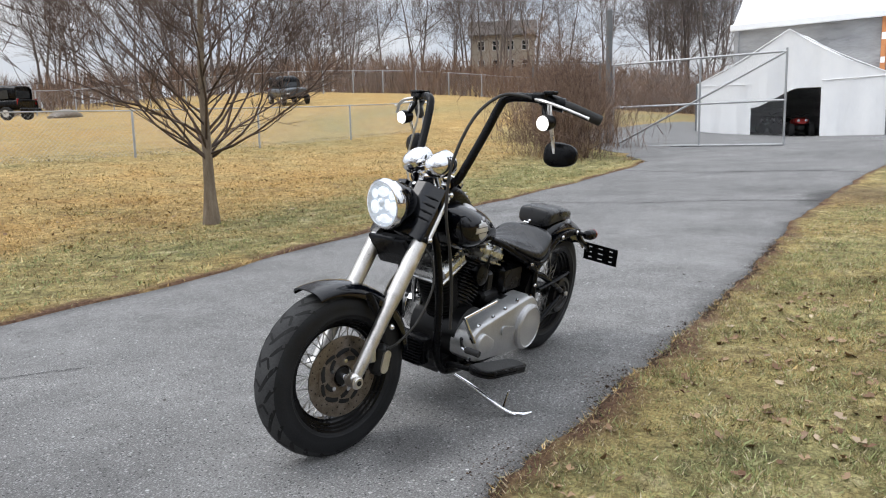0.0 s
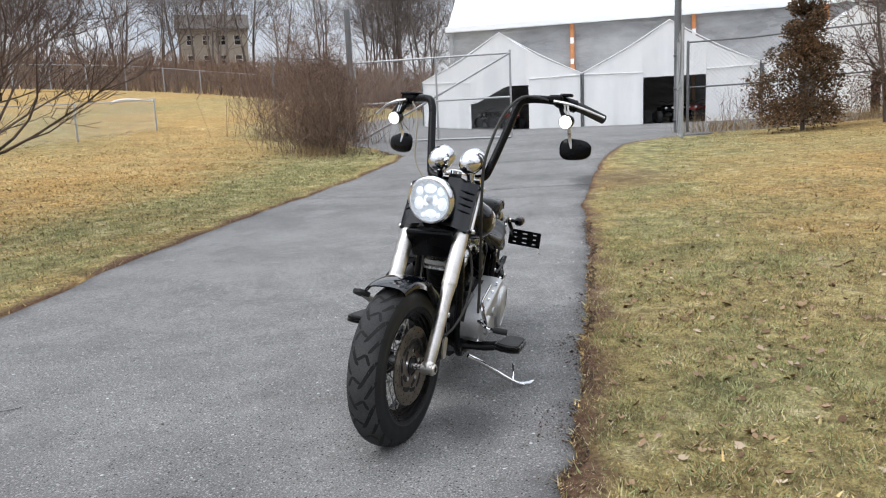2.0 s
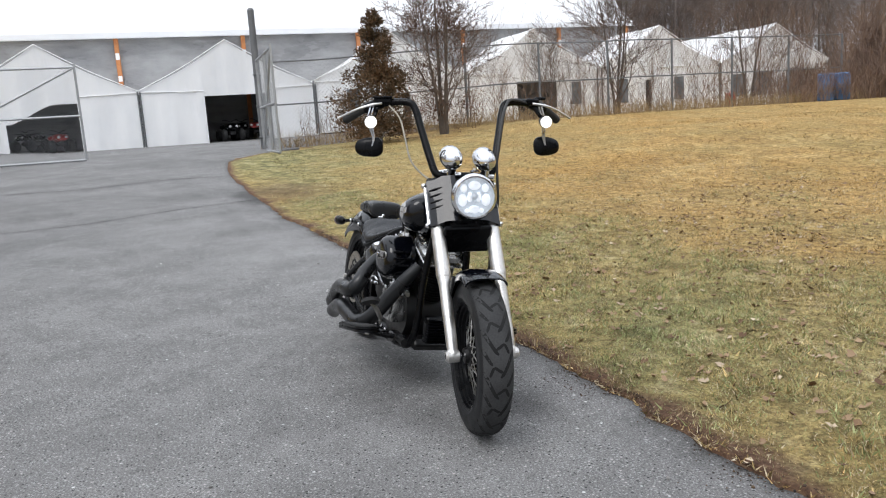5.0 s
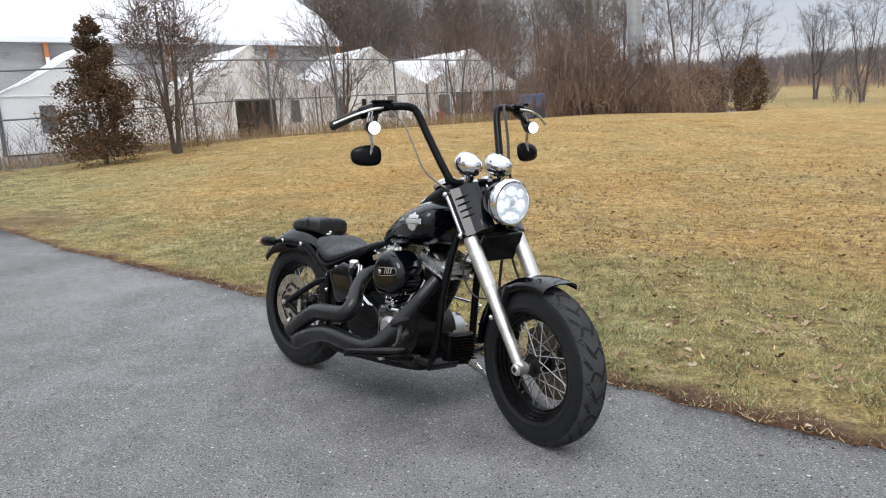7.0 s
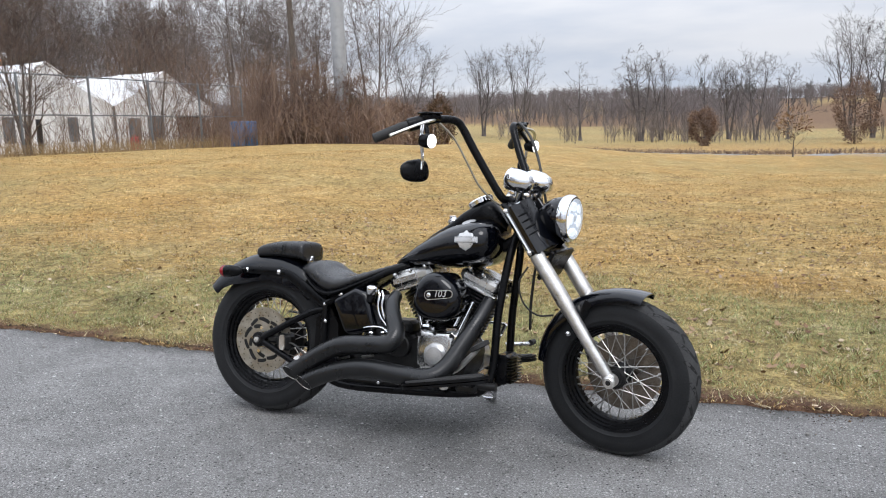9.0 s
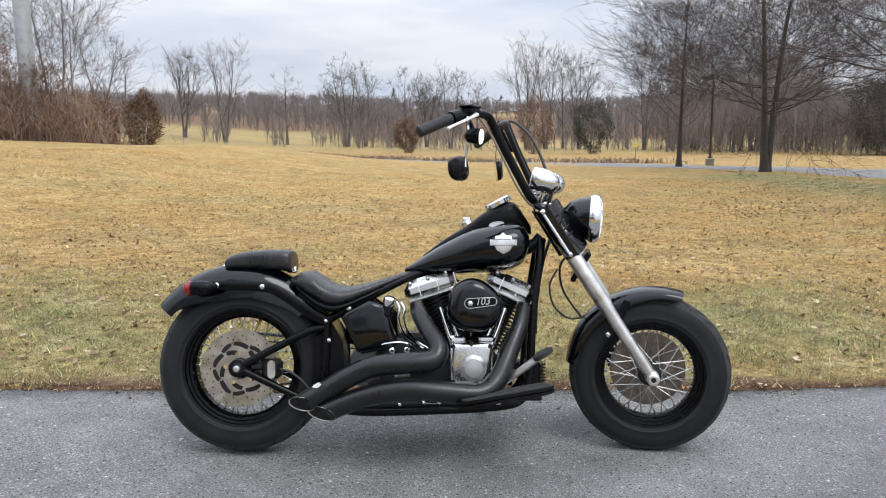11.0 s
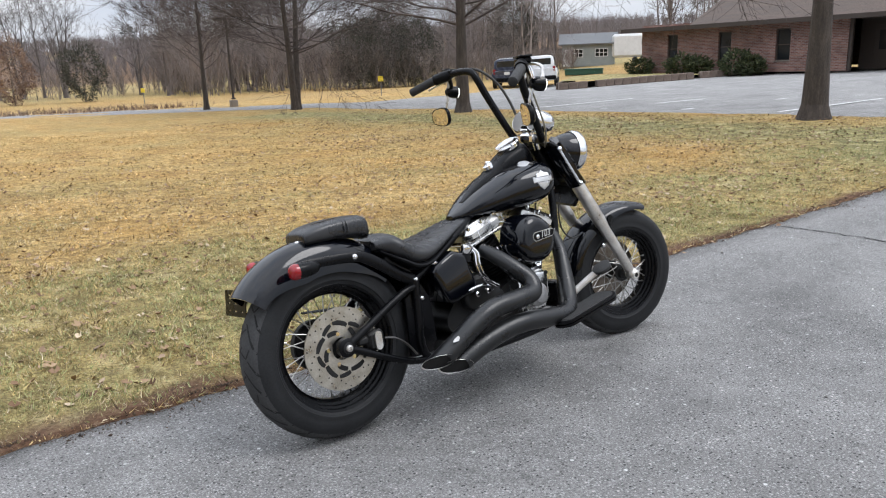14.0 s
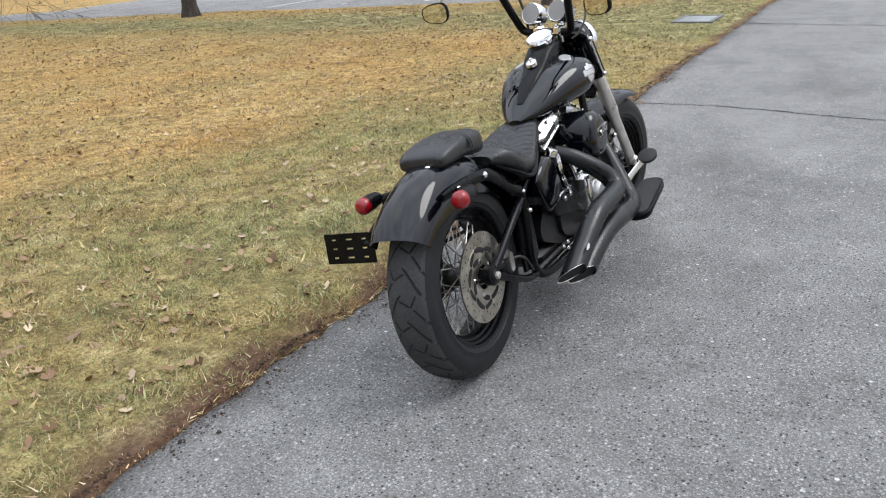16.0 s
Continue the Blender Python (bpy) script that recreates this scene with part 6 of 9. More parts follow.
def spray(n, centre, size, leaf, seed, cone=0.0, lean=0.35, hollow=0.55):
    """Loose leaf clumps that fill a rounded body or a cone, uneven at the outside."""
    g = np.random.default_rng(seed)
    u = g.normal(0, 1, (n, 3))
    u /= np.linalg.norm(u, axis=1)[:, None]
    r = g.uniform(hollow, 1.0, n) ** 0.6
    lump = 1 + 0.16 * np.sin(5 * u[:, 0] + 3 * u[:, 2] + seed) + 0.12 * np.sin(9 * u[:, 1] + 7 * u[:, 2])
    p = u * (r * lump)[:, None]
    if cone:
        h = g.uniform(0, 1, n) ** 1.35
        a = g.uniform(0, 2 * math.pi, n)
        w = (1 - h) ** 0.8 * g.uniform(0.35, 1.0, n) * (1 + 0.22 * np.sin(7 * h + 4 * a) + 0.15 * np.sin(23 * h))
        p = np.stack([np.cos(a) * w, np.sin(a) * w, 2 * h - 1], 1)
    p = p * np.array(size) + np.array(centre)
    d = (p - np.array(centre)) * (1, 1, 0.3)
    d = d / (np.linalg.norm(d, axis=1)[:, None] + 1e-6) + g.normal(0, 0.5, (n, 3)) + (0, 0, lean)
    d /= np.linalg.norm(d, axis=1)[:, None]
    s = np.cross(d, g.normal(0, 1, (n, 3)))
    s /= np.linalg.norm(s, axis=1)[:, None] + 1e-6
    ln, wd = leaf * g.uniform(0.6, 1.5, n)[:, None], leaf * 0.28 * g.uniform(0.6, 1.5, n)[:, None]
    v = np.stack([p - d * ln * 0.3, p + s * wd, p + d * ln, p - s * wd], 1).reshape(-1, 3)
    return v, np.arange(4 * n).reshape(n, 4)


def evergreen(name, x, y, h, w, mat, label, seed, n=2600, leaf=0.10, cone=1.0, category="tree", group=""):
    z = float(height(x, y))
    ob = holder(name, label, category, pose(x, y, z), group)
    part("trunk", Geo().tube([(0, 0, -0.15), (0.02, 0, h * 0.5), (0, 0, h * 0.92)], [0.03 * w + 0.02, 0.02 * w + 0.015, 0.008], n=7), bark_mat, ob)
    if cone:
        q = np.random.default_rng(seed)
        vs, fs, m = [], [], 70
        for k in range(m):
            t, a = q.uniform(0, 1) ** 1.25, q.uniform(0, 2 * math.pi)
            rad = w * ((1 - t) ** 0.75 * q.uniform(0.3, 1.0) + 0.03)
            size = w * (0.10 + 0.24 * (1 - t) * q.uniform(0.6, 1.2)) + 0.04
            lv, lf = spray(n // m, (rad * math.cos(a), rad * math.sin(a), h * (0.10 + 0.87 * t)), (size, size, size * 0.9), leaf, int(q.integers(1, 999)), hollow=0.15)
            vs.append(lv)
            fs.append(lf + k * 4 * (n // m))
        v, f = np.concatenate(vs), np.concatenate(fs)
    else:
        v, f = spray(n, (0, 0, h * 0.52), (w, w, h * 0.5), leaf, seed)
    part("crown", quick_mesh("crown", v, f, mat, False), None, ob)
    return ob


def sticks(n, xy, hmin, hmax, lean, width, seed, forks=2):
    """Thin upright stems at given places, each with a few side shoots, as flat blades."""
    g = np.random.default_rng(seed)
    x, y = xy(g, n)
    z = height(x, y) - 0.05
    rows = []
    for k in range(forks + 1):
        h = g.uniform(hmin, hmax, n) * (1.0 if k == 0 else 0.6)
        base = np.stack([x, y, z], 1)
        d = np.stack([g.normal(0, lean * (1 + k), n), g.normal(0, lean * (1 + k), n), np.ones(n)], 1)
        d /= np.linalg.norm(d, axis=1)[:, None]
        if k:
            base = base + main * (hh * g.uniform(0.2, 0.7, n))[:, None]
        else:
            main, hh = d, h
        w = width * g.uniform(0.6, 1.4, n)
        rows.append((base, d, h, w))
    v = []
    for base, d, h, w in rows:
        s = np.cross(d, g.normal(0, 1, (n, 3)))
        s /= np.linalg.norm(s, axis=1)[:, None] + 1e-6
        v.append(np.stack([base - s * w[:, None], base + s * w[:, None], base + d * h[:, None]], 1))
    v = np.concatenate(v).reshape(-1, 3)
    return v, np.arange(len(v)).reshape(-1, 3)


def stuff(name, v, f, mat, label, category):
    return tagged(new(name, quick_mesh(name, v, f, mat, False)), label, category, kind="stuff")


bramble_twig = surface("reddish_twigs", [(0.055, 0.038, 0.030), (0.11, 0.075, 0.058), (0.17, 0.12, 0.095)], 0.9, scale=1.5, fine=12, bump_by=0, island=0.35)
young_bark = surface("pale_young_bark", [(0.13, 0.10, 0.07), (0.21, 0.165, 0.12), (0.29, 0.24, 0.18)], 0.9, scale=6, fine=40, bump_by=0.6, depth=0.01, stretch=(3.0, 3.0, 0.6))
# young street tree on the south lawn
tree("tree", -2.55, -6.45, grow(11, 6.3, 0.078, 0.16, 56, 1.1, 0.62, 0.0, 5, twig=0.0045, kids=5, wig=0.14, limb_r=0.30, slim=0.9, low=2.0, shrink=0.55, reach=0.84, near=0.15, flat=0.10), "young bare tree with upright twiggy branches on the lawn", (10, 3), (young_bark, bramble_twig))
# oaks between the field and the car park
oak = dict(limbs=40, spread=1.0, rise=0.16, droop=0.20, low=1.5, depth=4, twig=0.0055, kids=7, wig=0.18, limb_r=0.22, flat=0.2, reach=0.8)
dark_bark = surface("dark_oak_bark", [(0.028, 0.022, 0.018), (0.060, 0.048, 0.040), (0.105, 0.088, 0.075)], 0.95, scale=5, fine=36, bump_by=0.8, depth=0.03, stretch=(3.0, 3.0, 0.5))
dark_twig = surface("dark_oak_twigs", [(0.030, 0.023, 0.020), (0.065, 0.050, 0.043), (0.11, 0.088, 0.076)], 0.95, scale=1.5, fine=12, bump_by=0, island=0.35)
DARK = (dark_bark, dark_twig)
tree("tree", 12.9, 16.35, grow(21, 14.0, 0.18, 0.19, **oak), "tall bare oak with drooping side branches", (12, 4), DARK, group="oaks by the car park")
tree("tree", 13.25, 5.5, grow(22, 14.0, 0.205, 0.25, **oak), "tall bare oak with a thick trunk", (12, 4), DARK, group="oaks by the car park")
tree("tree", 12.35, 27.3, grow(23, 13.0, 0.14, 0.18, leaders=2, **{**oak, "limbs": 42, "rise": 0.3, "droop": 0.12}), "bare oak with a double trunk", (12, 4), DARK, group="oaks by the car park")
tree("tree", 10.9, 34.4, grow(24, 10.0, 0.11, 0.20, **{**oak, "limbs": 40, "rise": 0.45, "droop": 0.15}), "slim bare tree by the lane", (10, 3), DARK, group="oaks by the car park")
tree("tree", 2.1, 38.4, grow(25, 2.3, 0.035, 0.25, 14, 0.8, 0.6, 0, 3, twig=0.004), "small young tree with a few brown leaves", (8, 3))
v, f = spray(260, (2.1, 38.4, float(height(2.1, 38.4)) + 1.7), (0.9, 0.9, 0.8), 0.14, 5, hollow=0.2)
stuff("withered_leaves", v, f, oakleaf_mat, "rusty leaves left on a young tree", "leaves")
# bark in a paler mid tone, with the haze of distance mixed in
hazed_bark = surface("hazed_tree_bark", [(0.075, 0.064, 0.060), (0.115, 0.100, 0.094), (0.16, 0.14, 0.132)], 0.95, scale=0.6, fine=6, bump_by=0, island=0.3)
FAR = (hazed_bark, hazed_bark)
# far bare trees beyond the lane, and their undergrowth
for k, (az, rr, hh, sd) in enumerate(((116.5, 92, 12.5, 31), (115, 100, 11, 32), (111.2, 96, 11.5, 33), (108.4, 94, 12.5, 34), (104, 98, 10.5, 35), (99.6, 95, 12, 36), (98.2, 99, 11, 37), (95.2, 96, 10.5, 38), (93.6, 101, 10.5, 39), (91.8, 96, 11, 40), (89.8, 100, 9.5, 41), (86.1, 93, 14, 42), (84.7, 95, 13.5, 43), (83.4, 97, 13, 44), (82.2, 92, 12, 45), (77.5, 90, 10.5, 46), (75.6, 96, 11, 47))):
    x, y = 1.0 + rr * math.cos(radians(az)), -2.7 + rr * math.sin(radians(az))
    wide = sd in (32, 35, 36)
    tree("tree", x, y, grow(sd, hh * 0.80, 0.20 if wide else 0.15, 0.24, 12, 1.0 if wide else 0.62, 0.5 if wide else 0.85, 0.0, 4, leaders=(2, 1, 3)[k % 3], twig=0.013, kids=4, wig=0.34 if wide else 0.22, limb_r=0.62, reach=1.1, shrink=0.58), "bare spreading tree on the far side of the lane", (7, 3), FAR, group="trees beyond the lane")
for x, y, hh, w, m, sd in ((12.2, 71, 4.9, 1.9, pine_mat, 41), (6.8, 72, 5.4, 1.8, bramble_mat, 42), (-26.5, 43, 3.6, 2.0, yew_mat, 43), (-29.5, 46, 4.2, 2.2, pine_mat, 44), (-22.6, 43.6, 3.5, 1.5, bramble_mat, 45), (-36, 62, 3.2, 2.2, bramble_mat, 46), (-5.8, 72, 3.4, 1.3, bramble_mat, 47)):
    evergreen("shrub", x, y, hh, w, m, "dense dark evergreen shrub at the field edge", sd, 7000, 0.12, 0.0, "shrub", "field-edge shrubs")
evergreen("shrub", -20.0, 44.4, 3.7, 1.05, cedar_mat, "tall golden brown cypress hedge at the field edge", 48, 8000, 0.10, 0.0, "shrub", "field-edge shrubs")
# by the gate and fence
evergreen("cedar_tree", -18.4, 4.75, 4.0, 1.45, cedar_mat, "red cedar with brown winter foliage by the fence", 51, 21000, 0.066)
evergreen("cedar_tree", -20.0, 7.3, 6.0, 1.75, rust_cedar_mat, "thin rusty cedar by the fence", 52, 13000, 0.05)
tree("tree", -18.9, 7.0, grow(53, 5.0, 0.07, 0.10, 12, 1.0, 0.65, 0, 4, leaders=3, twig=0.007, wig=0.15), "multi-stemmed bare tree by the fence", (8, 4))
tree("tree", -24.4, 16.8, grow(54, 6.0, 0.07, 0.06, 14, 0.8, 0.9, 0, 4, leaders=3, twig=0.009, wig=0.13), "multi-stemmed bare tree in front of the tents", (8, 3))
tree("tree", -26.5, 25.5, grow(55, 6.5, 0.07, 0.06, 14, 0.7, 0.9, 0, 4, leaders=2, twig=0.009, wig=0.13), "slim bare tree in front of the tents", (8, 3))
tree("tree", -23.5, 13.0, grow(56, 3.2, 0.03, 0.1, 10, 0.8, 0.9, 0, 3, leaders=3, twig=0.007, wig=0.15), "scrubby bare sapling by the fence", (6, 3))


for k, (x, y, hh) in enumerate(((-15.2, -8.0, 2.6), (-15.9, -8.7, 3.1), (-15.7, -7.6, 2.2), (-16.4, -8.2, 2.9), (-16.9, -9.3, 3.6), (-19.6, 29.4, 3.4), (-21.5, 30.6, 3.9), (-22.8, 29.2, 3.2), (-18.6, 31.4, 3.3), (-24.6, 31.0, 4.2))):
    tree("bush", x, y, grow(150 + k, hh, 0.022, 0.05, 9, 0.9, 0.8, 0.0, 4, leaders=4, twig=0.0042 if k < 5 else 0.008, kids=4 if k < 5 else 5, wig=0.2, shrink=0.6), "tangled brown leafless bush with thin stems", (5, 3), (bramble_mat, bramble_mat), group="bushes")


def blob(cx, cy, sx, sy):
    return lambda g, n: (g.normal(cx, sx, n), g.normal(cy, sy, n))


def along(p, q, spread):
    def f(g, n):
        t = g.uniform(0, 1, n)
        return p[0] + (q[0] - p[0]) * t + g.normal(0, spread, n), p[1] + (q[1] - p[1]) * t + g.normal(0, spread, n)
    return f


v, f = sticks(420, blob(-15.6, -8.3, 0.6, 0.75), 0.8, 2.7, 0.30, 0.005, 61, 4)
stuff("bramble", v, f, bramble_mat, "brown leafless bush beside the gate post", "bush")
v, f = sticks(420, blob(-20.2, -10.6, 0.7, 1.4), 1.6, 3.6, 0.18, 0.007, 62, 3)
stuff("bramble", v, f, bramble_mat, "brown brush behind the gate post", "bush")
v, f = sticks(700, along((-22.3, 3), (-23.5, 30), 0.35), 0.6, 1.9, 0.22, 0.008, 63, 2)
stuff("bramble", v, f, bramble_mat, "thin brown weeds along the fence", "weeds")
v, f = sticks(1500, blob(-20.5, 30.5, 2.4, 1.7), 1.0, 3.4, 0.30, 0.011, 64, 4)
stuff("bramble", v, f, bramble_mat, "large brown thicket at the end of the tents", "bush")
v, f = sticks(2600, along((-24.5, 27), (-26, 46), 2.2), 0.8, 2.6, 0.25, 0.016, 65, 2)
stuff("bramble", v, f, bramble_mat, "brown thicket at the field edge", "bush")
v, f = sticks(3800, along((-21.6, 2.2), (-22.0, 28), 0.45), 0.25, 0.75, 0.30, 0.008, 66, 1)
stuff("tall_grass", v, f, tall_grass_mat, "tall dry grass along the fence", "grass")
v, f = sticks(900, along((-13.8, -7.6), (-19.5, -9.6), 0.35), 0.15, 0.5, 0.35, 0.007, 67, 1)
stuff("tall_grass", v, f, tall_grass_mat, "dry grass round the gate bush", "grass")
v, f = sticks(3200, along((12, 41.5), (-40, 67), 1.0), 0.12, 0.5, 0.3, 0.02, 68, 2)
stuff("tall_grass", v, f, bramble_mat, "dry grass and weeds beyond the lane", "grass")


def brush(places, hmin, hmax, k, width, seed, spread=0.55):
    """Leafless trees or scrub far off: each a sheaf of thin stems that fork twice."""
    g = np.random.default_rng(seed)
    p = np.asarray(list(places), float)
    n = len(p)
    h = g.uniform(hmin, hmax, n)
    base = np.stack([p[:, 0], p[:, 1], height(p[:, 0], p[:, 1]) - 0.1], 1)
    rows = []

    def blade(start, d, ln, w):
        d = d / (np.linalg.norm(d, axis=1)[:, None] + 1e-9)
        side = np.cross(d, g.normal(0, 1, d.shape))
        side /= np.linalg.norm(side, axis=1)[:, None] + 1e-6
        rows.append(np.stack([start - side * w[:, None], start + side * w[:, None], start + d * ln[:, None]], 1))
        return d

    blade(base, np.stack([g.normal(0, 0.05, n), g.normal(0, 0.05, n), np.ones(n)], 1), h * 0.95, np.full(n, width * 1.3))
    for _ in range(k):
        t = g.uniform(0.02, 0.62, n)
        a, lean = g.uniform(0, 2 * math.pi, n), g.uniform(0.12, spread, n)
        ln = h * (1 - t) * g.uniform(0.65, 1.05, n)
        start = base + np.stack([np.zeros(n), np.zeros(n), h * t], 1)
        d = blade(start, np.stack([np.cos(a) * lean, np.sin(a) * lean, np.ones(n)], 1), ln, width * g.uniform(0.7, 1.3, n))
        for _ in range(2):
            f = g.uniform(0.3, 0.75, n)
            blade(start + d * (ln * f)[:, None], d + g.normal(0, 0.45, (n, 3)) * (1, 1, 0.5), ln * g.uniform(0.3, 0.55, n), width * g.uniform(0.4, 0.8, n))
    v = np.concatenate(rows).reshape(-1, 3)
    return v, np.arange(len(v)).reshape(-1, 3)


def ring_places(seed, n, a0, a1, r0, r1, gaps=()):
    """Places in a sector seen from the drive, apart from gaps between bearings."""
    g = np.random.default_rng(seed)
    a, r = g.uniform(a0, a1, n), np.sqrt(g.uniform(r0 * r0, r1 * r1, n))
    ok = np.ones(n, bool)
    for b0, b1 in gaps:
        ok &= (a < b0) | (a > b1)
    a, r = np.radians(a[ok]), r[ok]
    return np.stack([1 + r * np.cos(a), -2.7 + r * np.sin(a)], 1)


FIELD_GAPS = ((86.6, 89.4), (102.2, 104.0), (105.5, 108.0), (110, 113.5))
v, f = brush(ring_places(69, 420, 73, 122, 84, 100, FIELD_GAPS), 1.6, 4.4, 20, 0.016, 69, 0.8)
stuff("bramble", v, f, wood_mat, "brown undergrowth beyond the lane", "undergrowth")
g3 = np.random.default_rng(85)
v, f = brush(np.concatenate([np.stack([g3.normal(-24.2, 0.8, 26), g3.uniform(8, 22, 26)], 1), np.stack([g3.normal(-23.0, 1.3, 46), g3.uniform(21, 31, 46)], 1)]), 2.2, 6.0, 26, 0.007, 85, 0.8)
stuff("bramble", v, f, bramble_mat, "leafless scrub saplings along the fence before the tents", "undergrowth")
v, f = brush(np.stack([g3.normal(-19.6, 0.5, 34), g3.uniform(21.5, 25.5, 34)], 1), 0.7, 1.9, 18, 0.006, 86, 0.9)
stuff("bramble", v, f, bramble_mat, "dry weeds in front of the blue barrels", "weeds")


def woods(name, places, hmin, hmax, seed, label, twig=0.013):
    """Many bare trees in one mesh, for woods that nobody could count."""
    g = np.random.default_rng(seed)
    kinds = []
    for k in range(4):
        t, c = grow(seed * 10 + k, 12.0, 0.16, 0.26, 12, 0.80, 0.85, 0.0, 3, leaders=1 + k % 2, twig=twig, kids=7, wig=0.21)
        kinds.append(prisms(np.concatenate([t, c]), 3))
    vs, fs, n = [], [], 0
    for x, y in places:
        v, f = kinds[g.integers(0, 4)]
        a, s = g.uniform(0, 2 * math.pi), g.uniform(hmin, hmax) / 12.0
        c, si = math.cos(a), math.sin(a)
        w = v * s
        vs.append(np.stack([w[:, 0] * c - w[:, 1] * si + x, w[:, 0] * si + w[:, 1] * c + y, w[:, 2] + float(height(x, y))], 1))
        fs.append(f + n)
        n += len(v)
    return stuff(name, np.concatenate(vs), np.concatenate(fs), wood_mat, label, "woods")


g = np.random.default_rng(71)
woods("bare_woods", [(x, y) for x, y in zip(g.uniform(-95, 0, 50), g.uniform(-92, -48, 50)) if y < -62 - 0.25 * (x + 30)] + [(x, y) for x, y in zip(g.uniform(-95, -58, 14), g.uniform(-62, -30, 14))], 11, 18, 72, "bare winter woods behind the fenced yard")
woods("bare_woods", list(zip(g.uniform(-95, -72, 34), g.uniform(-36, 20, 34))), 12, 18, 73, "bare winter woods behind the tents")
woods("bare_woods", list(zip(g.uniform(-70, -50, 55), g.uniform(31, 70, 55))) + list(zip(g.uniform(-48, -34, 16), g.uniform(46, 64, 16))), 9, 14, 74, "bare winter woods beyond the tents")
woods("bare_woods", list(ring_places(75, 75, 48, 76, 78, 112)), 6, 11, 75, "grey bare woods behind the car park")
woods("bare_woods", list(zip(g.uniform(48, 90, 50), g.uniform(-30, 60, 50))), 9, 15, 77, "bare woods behind the buildings")
g2 = np.random.default_rng(78)
v, f = brush(np.stack([g2.uniform(-100, -45, 900), g2.uniform(-72, -36, 900)], 1), 1.6, 4.2, 12, 0.030, 78, 0.7)
stuff("undergrowth", v, f, bramble_mat, "reddish brown undergrowth below the woods", "undergrowth")
v, f = brush(np.stack([g2.uniform(-50, 14, 800), g2.uniform(-74, -60, 800)], 1), 1.6, 4.4, 12, 0.030, 82, 0.7)
stuff("undergrowth", v, f, bramble_mat, "brown hedge bank behind the far yard", "undergrowth")
v, f = sticks(6500, lambda q, n: (q.uniform(-74, -50, n), q.uniform(-34, 10, n)), 1.2, 5.0, 0.3, 0.024, 79, 4)
stuff("undergrowth", v, f, bramble_mat, "reddish brown bank behind the tents", "undergrowth")
v, f = brush(ring_places(80, 900, 46, 76, 72, 110), 2.5, 7.0, 22, 0.020, 80, 0.8)
stuff("undergrowth", v, f, wood_mat, "grey undergrowth of the woods", "undergrowth")
# wood colour lightened and greyed: the air's haze is put into it
hazed_hill_mat = surface("hazed_hill_woods", [(0.14, 0.120, 0.116), (0.18, 0.155, 0.149), (0.23, 0.20, 0.192)], 0.95, scale=0.012, fine=0.1, bump_by=0, island=0.25)
v, f = brush(np.concatenate([ring_places(81, 1500, 40, 142, 190, 330, ((84, 91),)), ring_places(83, 2400, 30, 142, 330, 640)]), 6, 11, 26, 0.06, 81, 0.75)
stuff("far_trees", v, f, hazed_hill_mat, "wooded hills on the skyline", "woods")
g = np.random.default_rng(84)
vs, fs, n = [], [], 0
for k in range(34):
    a, r = radians(g.uniform(52, 101)), g.uniform(430, 620)
    x, y = r * math.cos(a), r * math.sin(a)
    h = g.uniform(8, 14)
    v, f = spray(170, (x, y, float(height(x, y)) + h * 0.5), (h * 0.30, h * 0.30, h * 0.5), h * 0.09, int(g.integers(1, 99)), float(k % 3 == 0))
    vs.append(v)
    fs.append(f + n)
    n += len(v)
# pine green paled towards grey to stand in for distance haze
hazed_pine = surface("hazed_conifer_green", [(0.07, 0.075, 0.075), (0.10, 0.105, 0.10)], 0.95, scale=0.02, fine=0.2, bump_by=0, island=0.3)
stuff("far_conifers", np.concatenate(vs), np.concatenate(fs), hazed_pine, "dark conifers on the far hills", "woods")
for x, y, hh, w, sd in ((35.2, 63, 6.6, 2.7, 91), (37.6, 62.5, 7.2, 2.9, 92), (40.8, 61.5, 6.4, 2.6, 93), (55, 63, 8.5, 2.6, 94)):
    evergreen("conifer", x, y, hh, w, pine_mat, "dark conifer among the bare woods", sd, 12000, 0.12, 0.0, "tree", "conifers behind the car park")

# ---- fences, gates, tents and buildings ----
galv = surface("galvanised_steel", [(0.30, 0.31, 0.32), (0.42, 0.43, 0.44), (0.50, 0.51, 0.52)], 0.5, 0.6, scale=3, fine=60, bump_by=0.1)
galv_dark = surface("weathered_steel_post", [(0.12, 0.125, 0.13), (0.22, 0.225, 0.23)], 0.6, 0.4, scale=3, fine=60, bump_by=0.1)
canvas = surface("white_tent_vinyl", [(0.82, 0.83, 0.84), (0.88, 0.885, 0.885), (0.91, 0.91, 0.905)], 0.5, scale=0.6, fine=0.9, bump_by=0.5, depth=0.14, stretch=(1.0, 1.6, 0.6))
roof_white = surface("white_roof_membrane", [(0.80, 0.81, 0.83), (0.86, 0.87, 0.88)], 0.6, scale=0.3, fine=3, bump_by=0.1, depth=0.03)
tarp = surface("grey_translucent_tarp", [(0.20, 0.20, 0.205), (0.30, 0.30, 0.30), (0.40, 0.40, 0.40)], 0.35, scale=0.4, fine=1.4, bump_by=0.8, depth=0.22, stretch=(1, 0.6, 1.6))
orange_steel = surface("orange_post", [(0.45, 0.16, 0.05), (0.60, 0.26, 0.10)], 0.6, scale=4, fine=50)
# near-black: inner shade for the tent back walls, also the quads' black parts
shade_and_black = surface("tent_shade_and_quad_black", [(0.03, 0.03, 0.03), (0.06, 0.06, 0.06)], 0.8, bump_by=0)
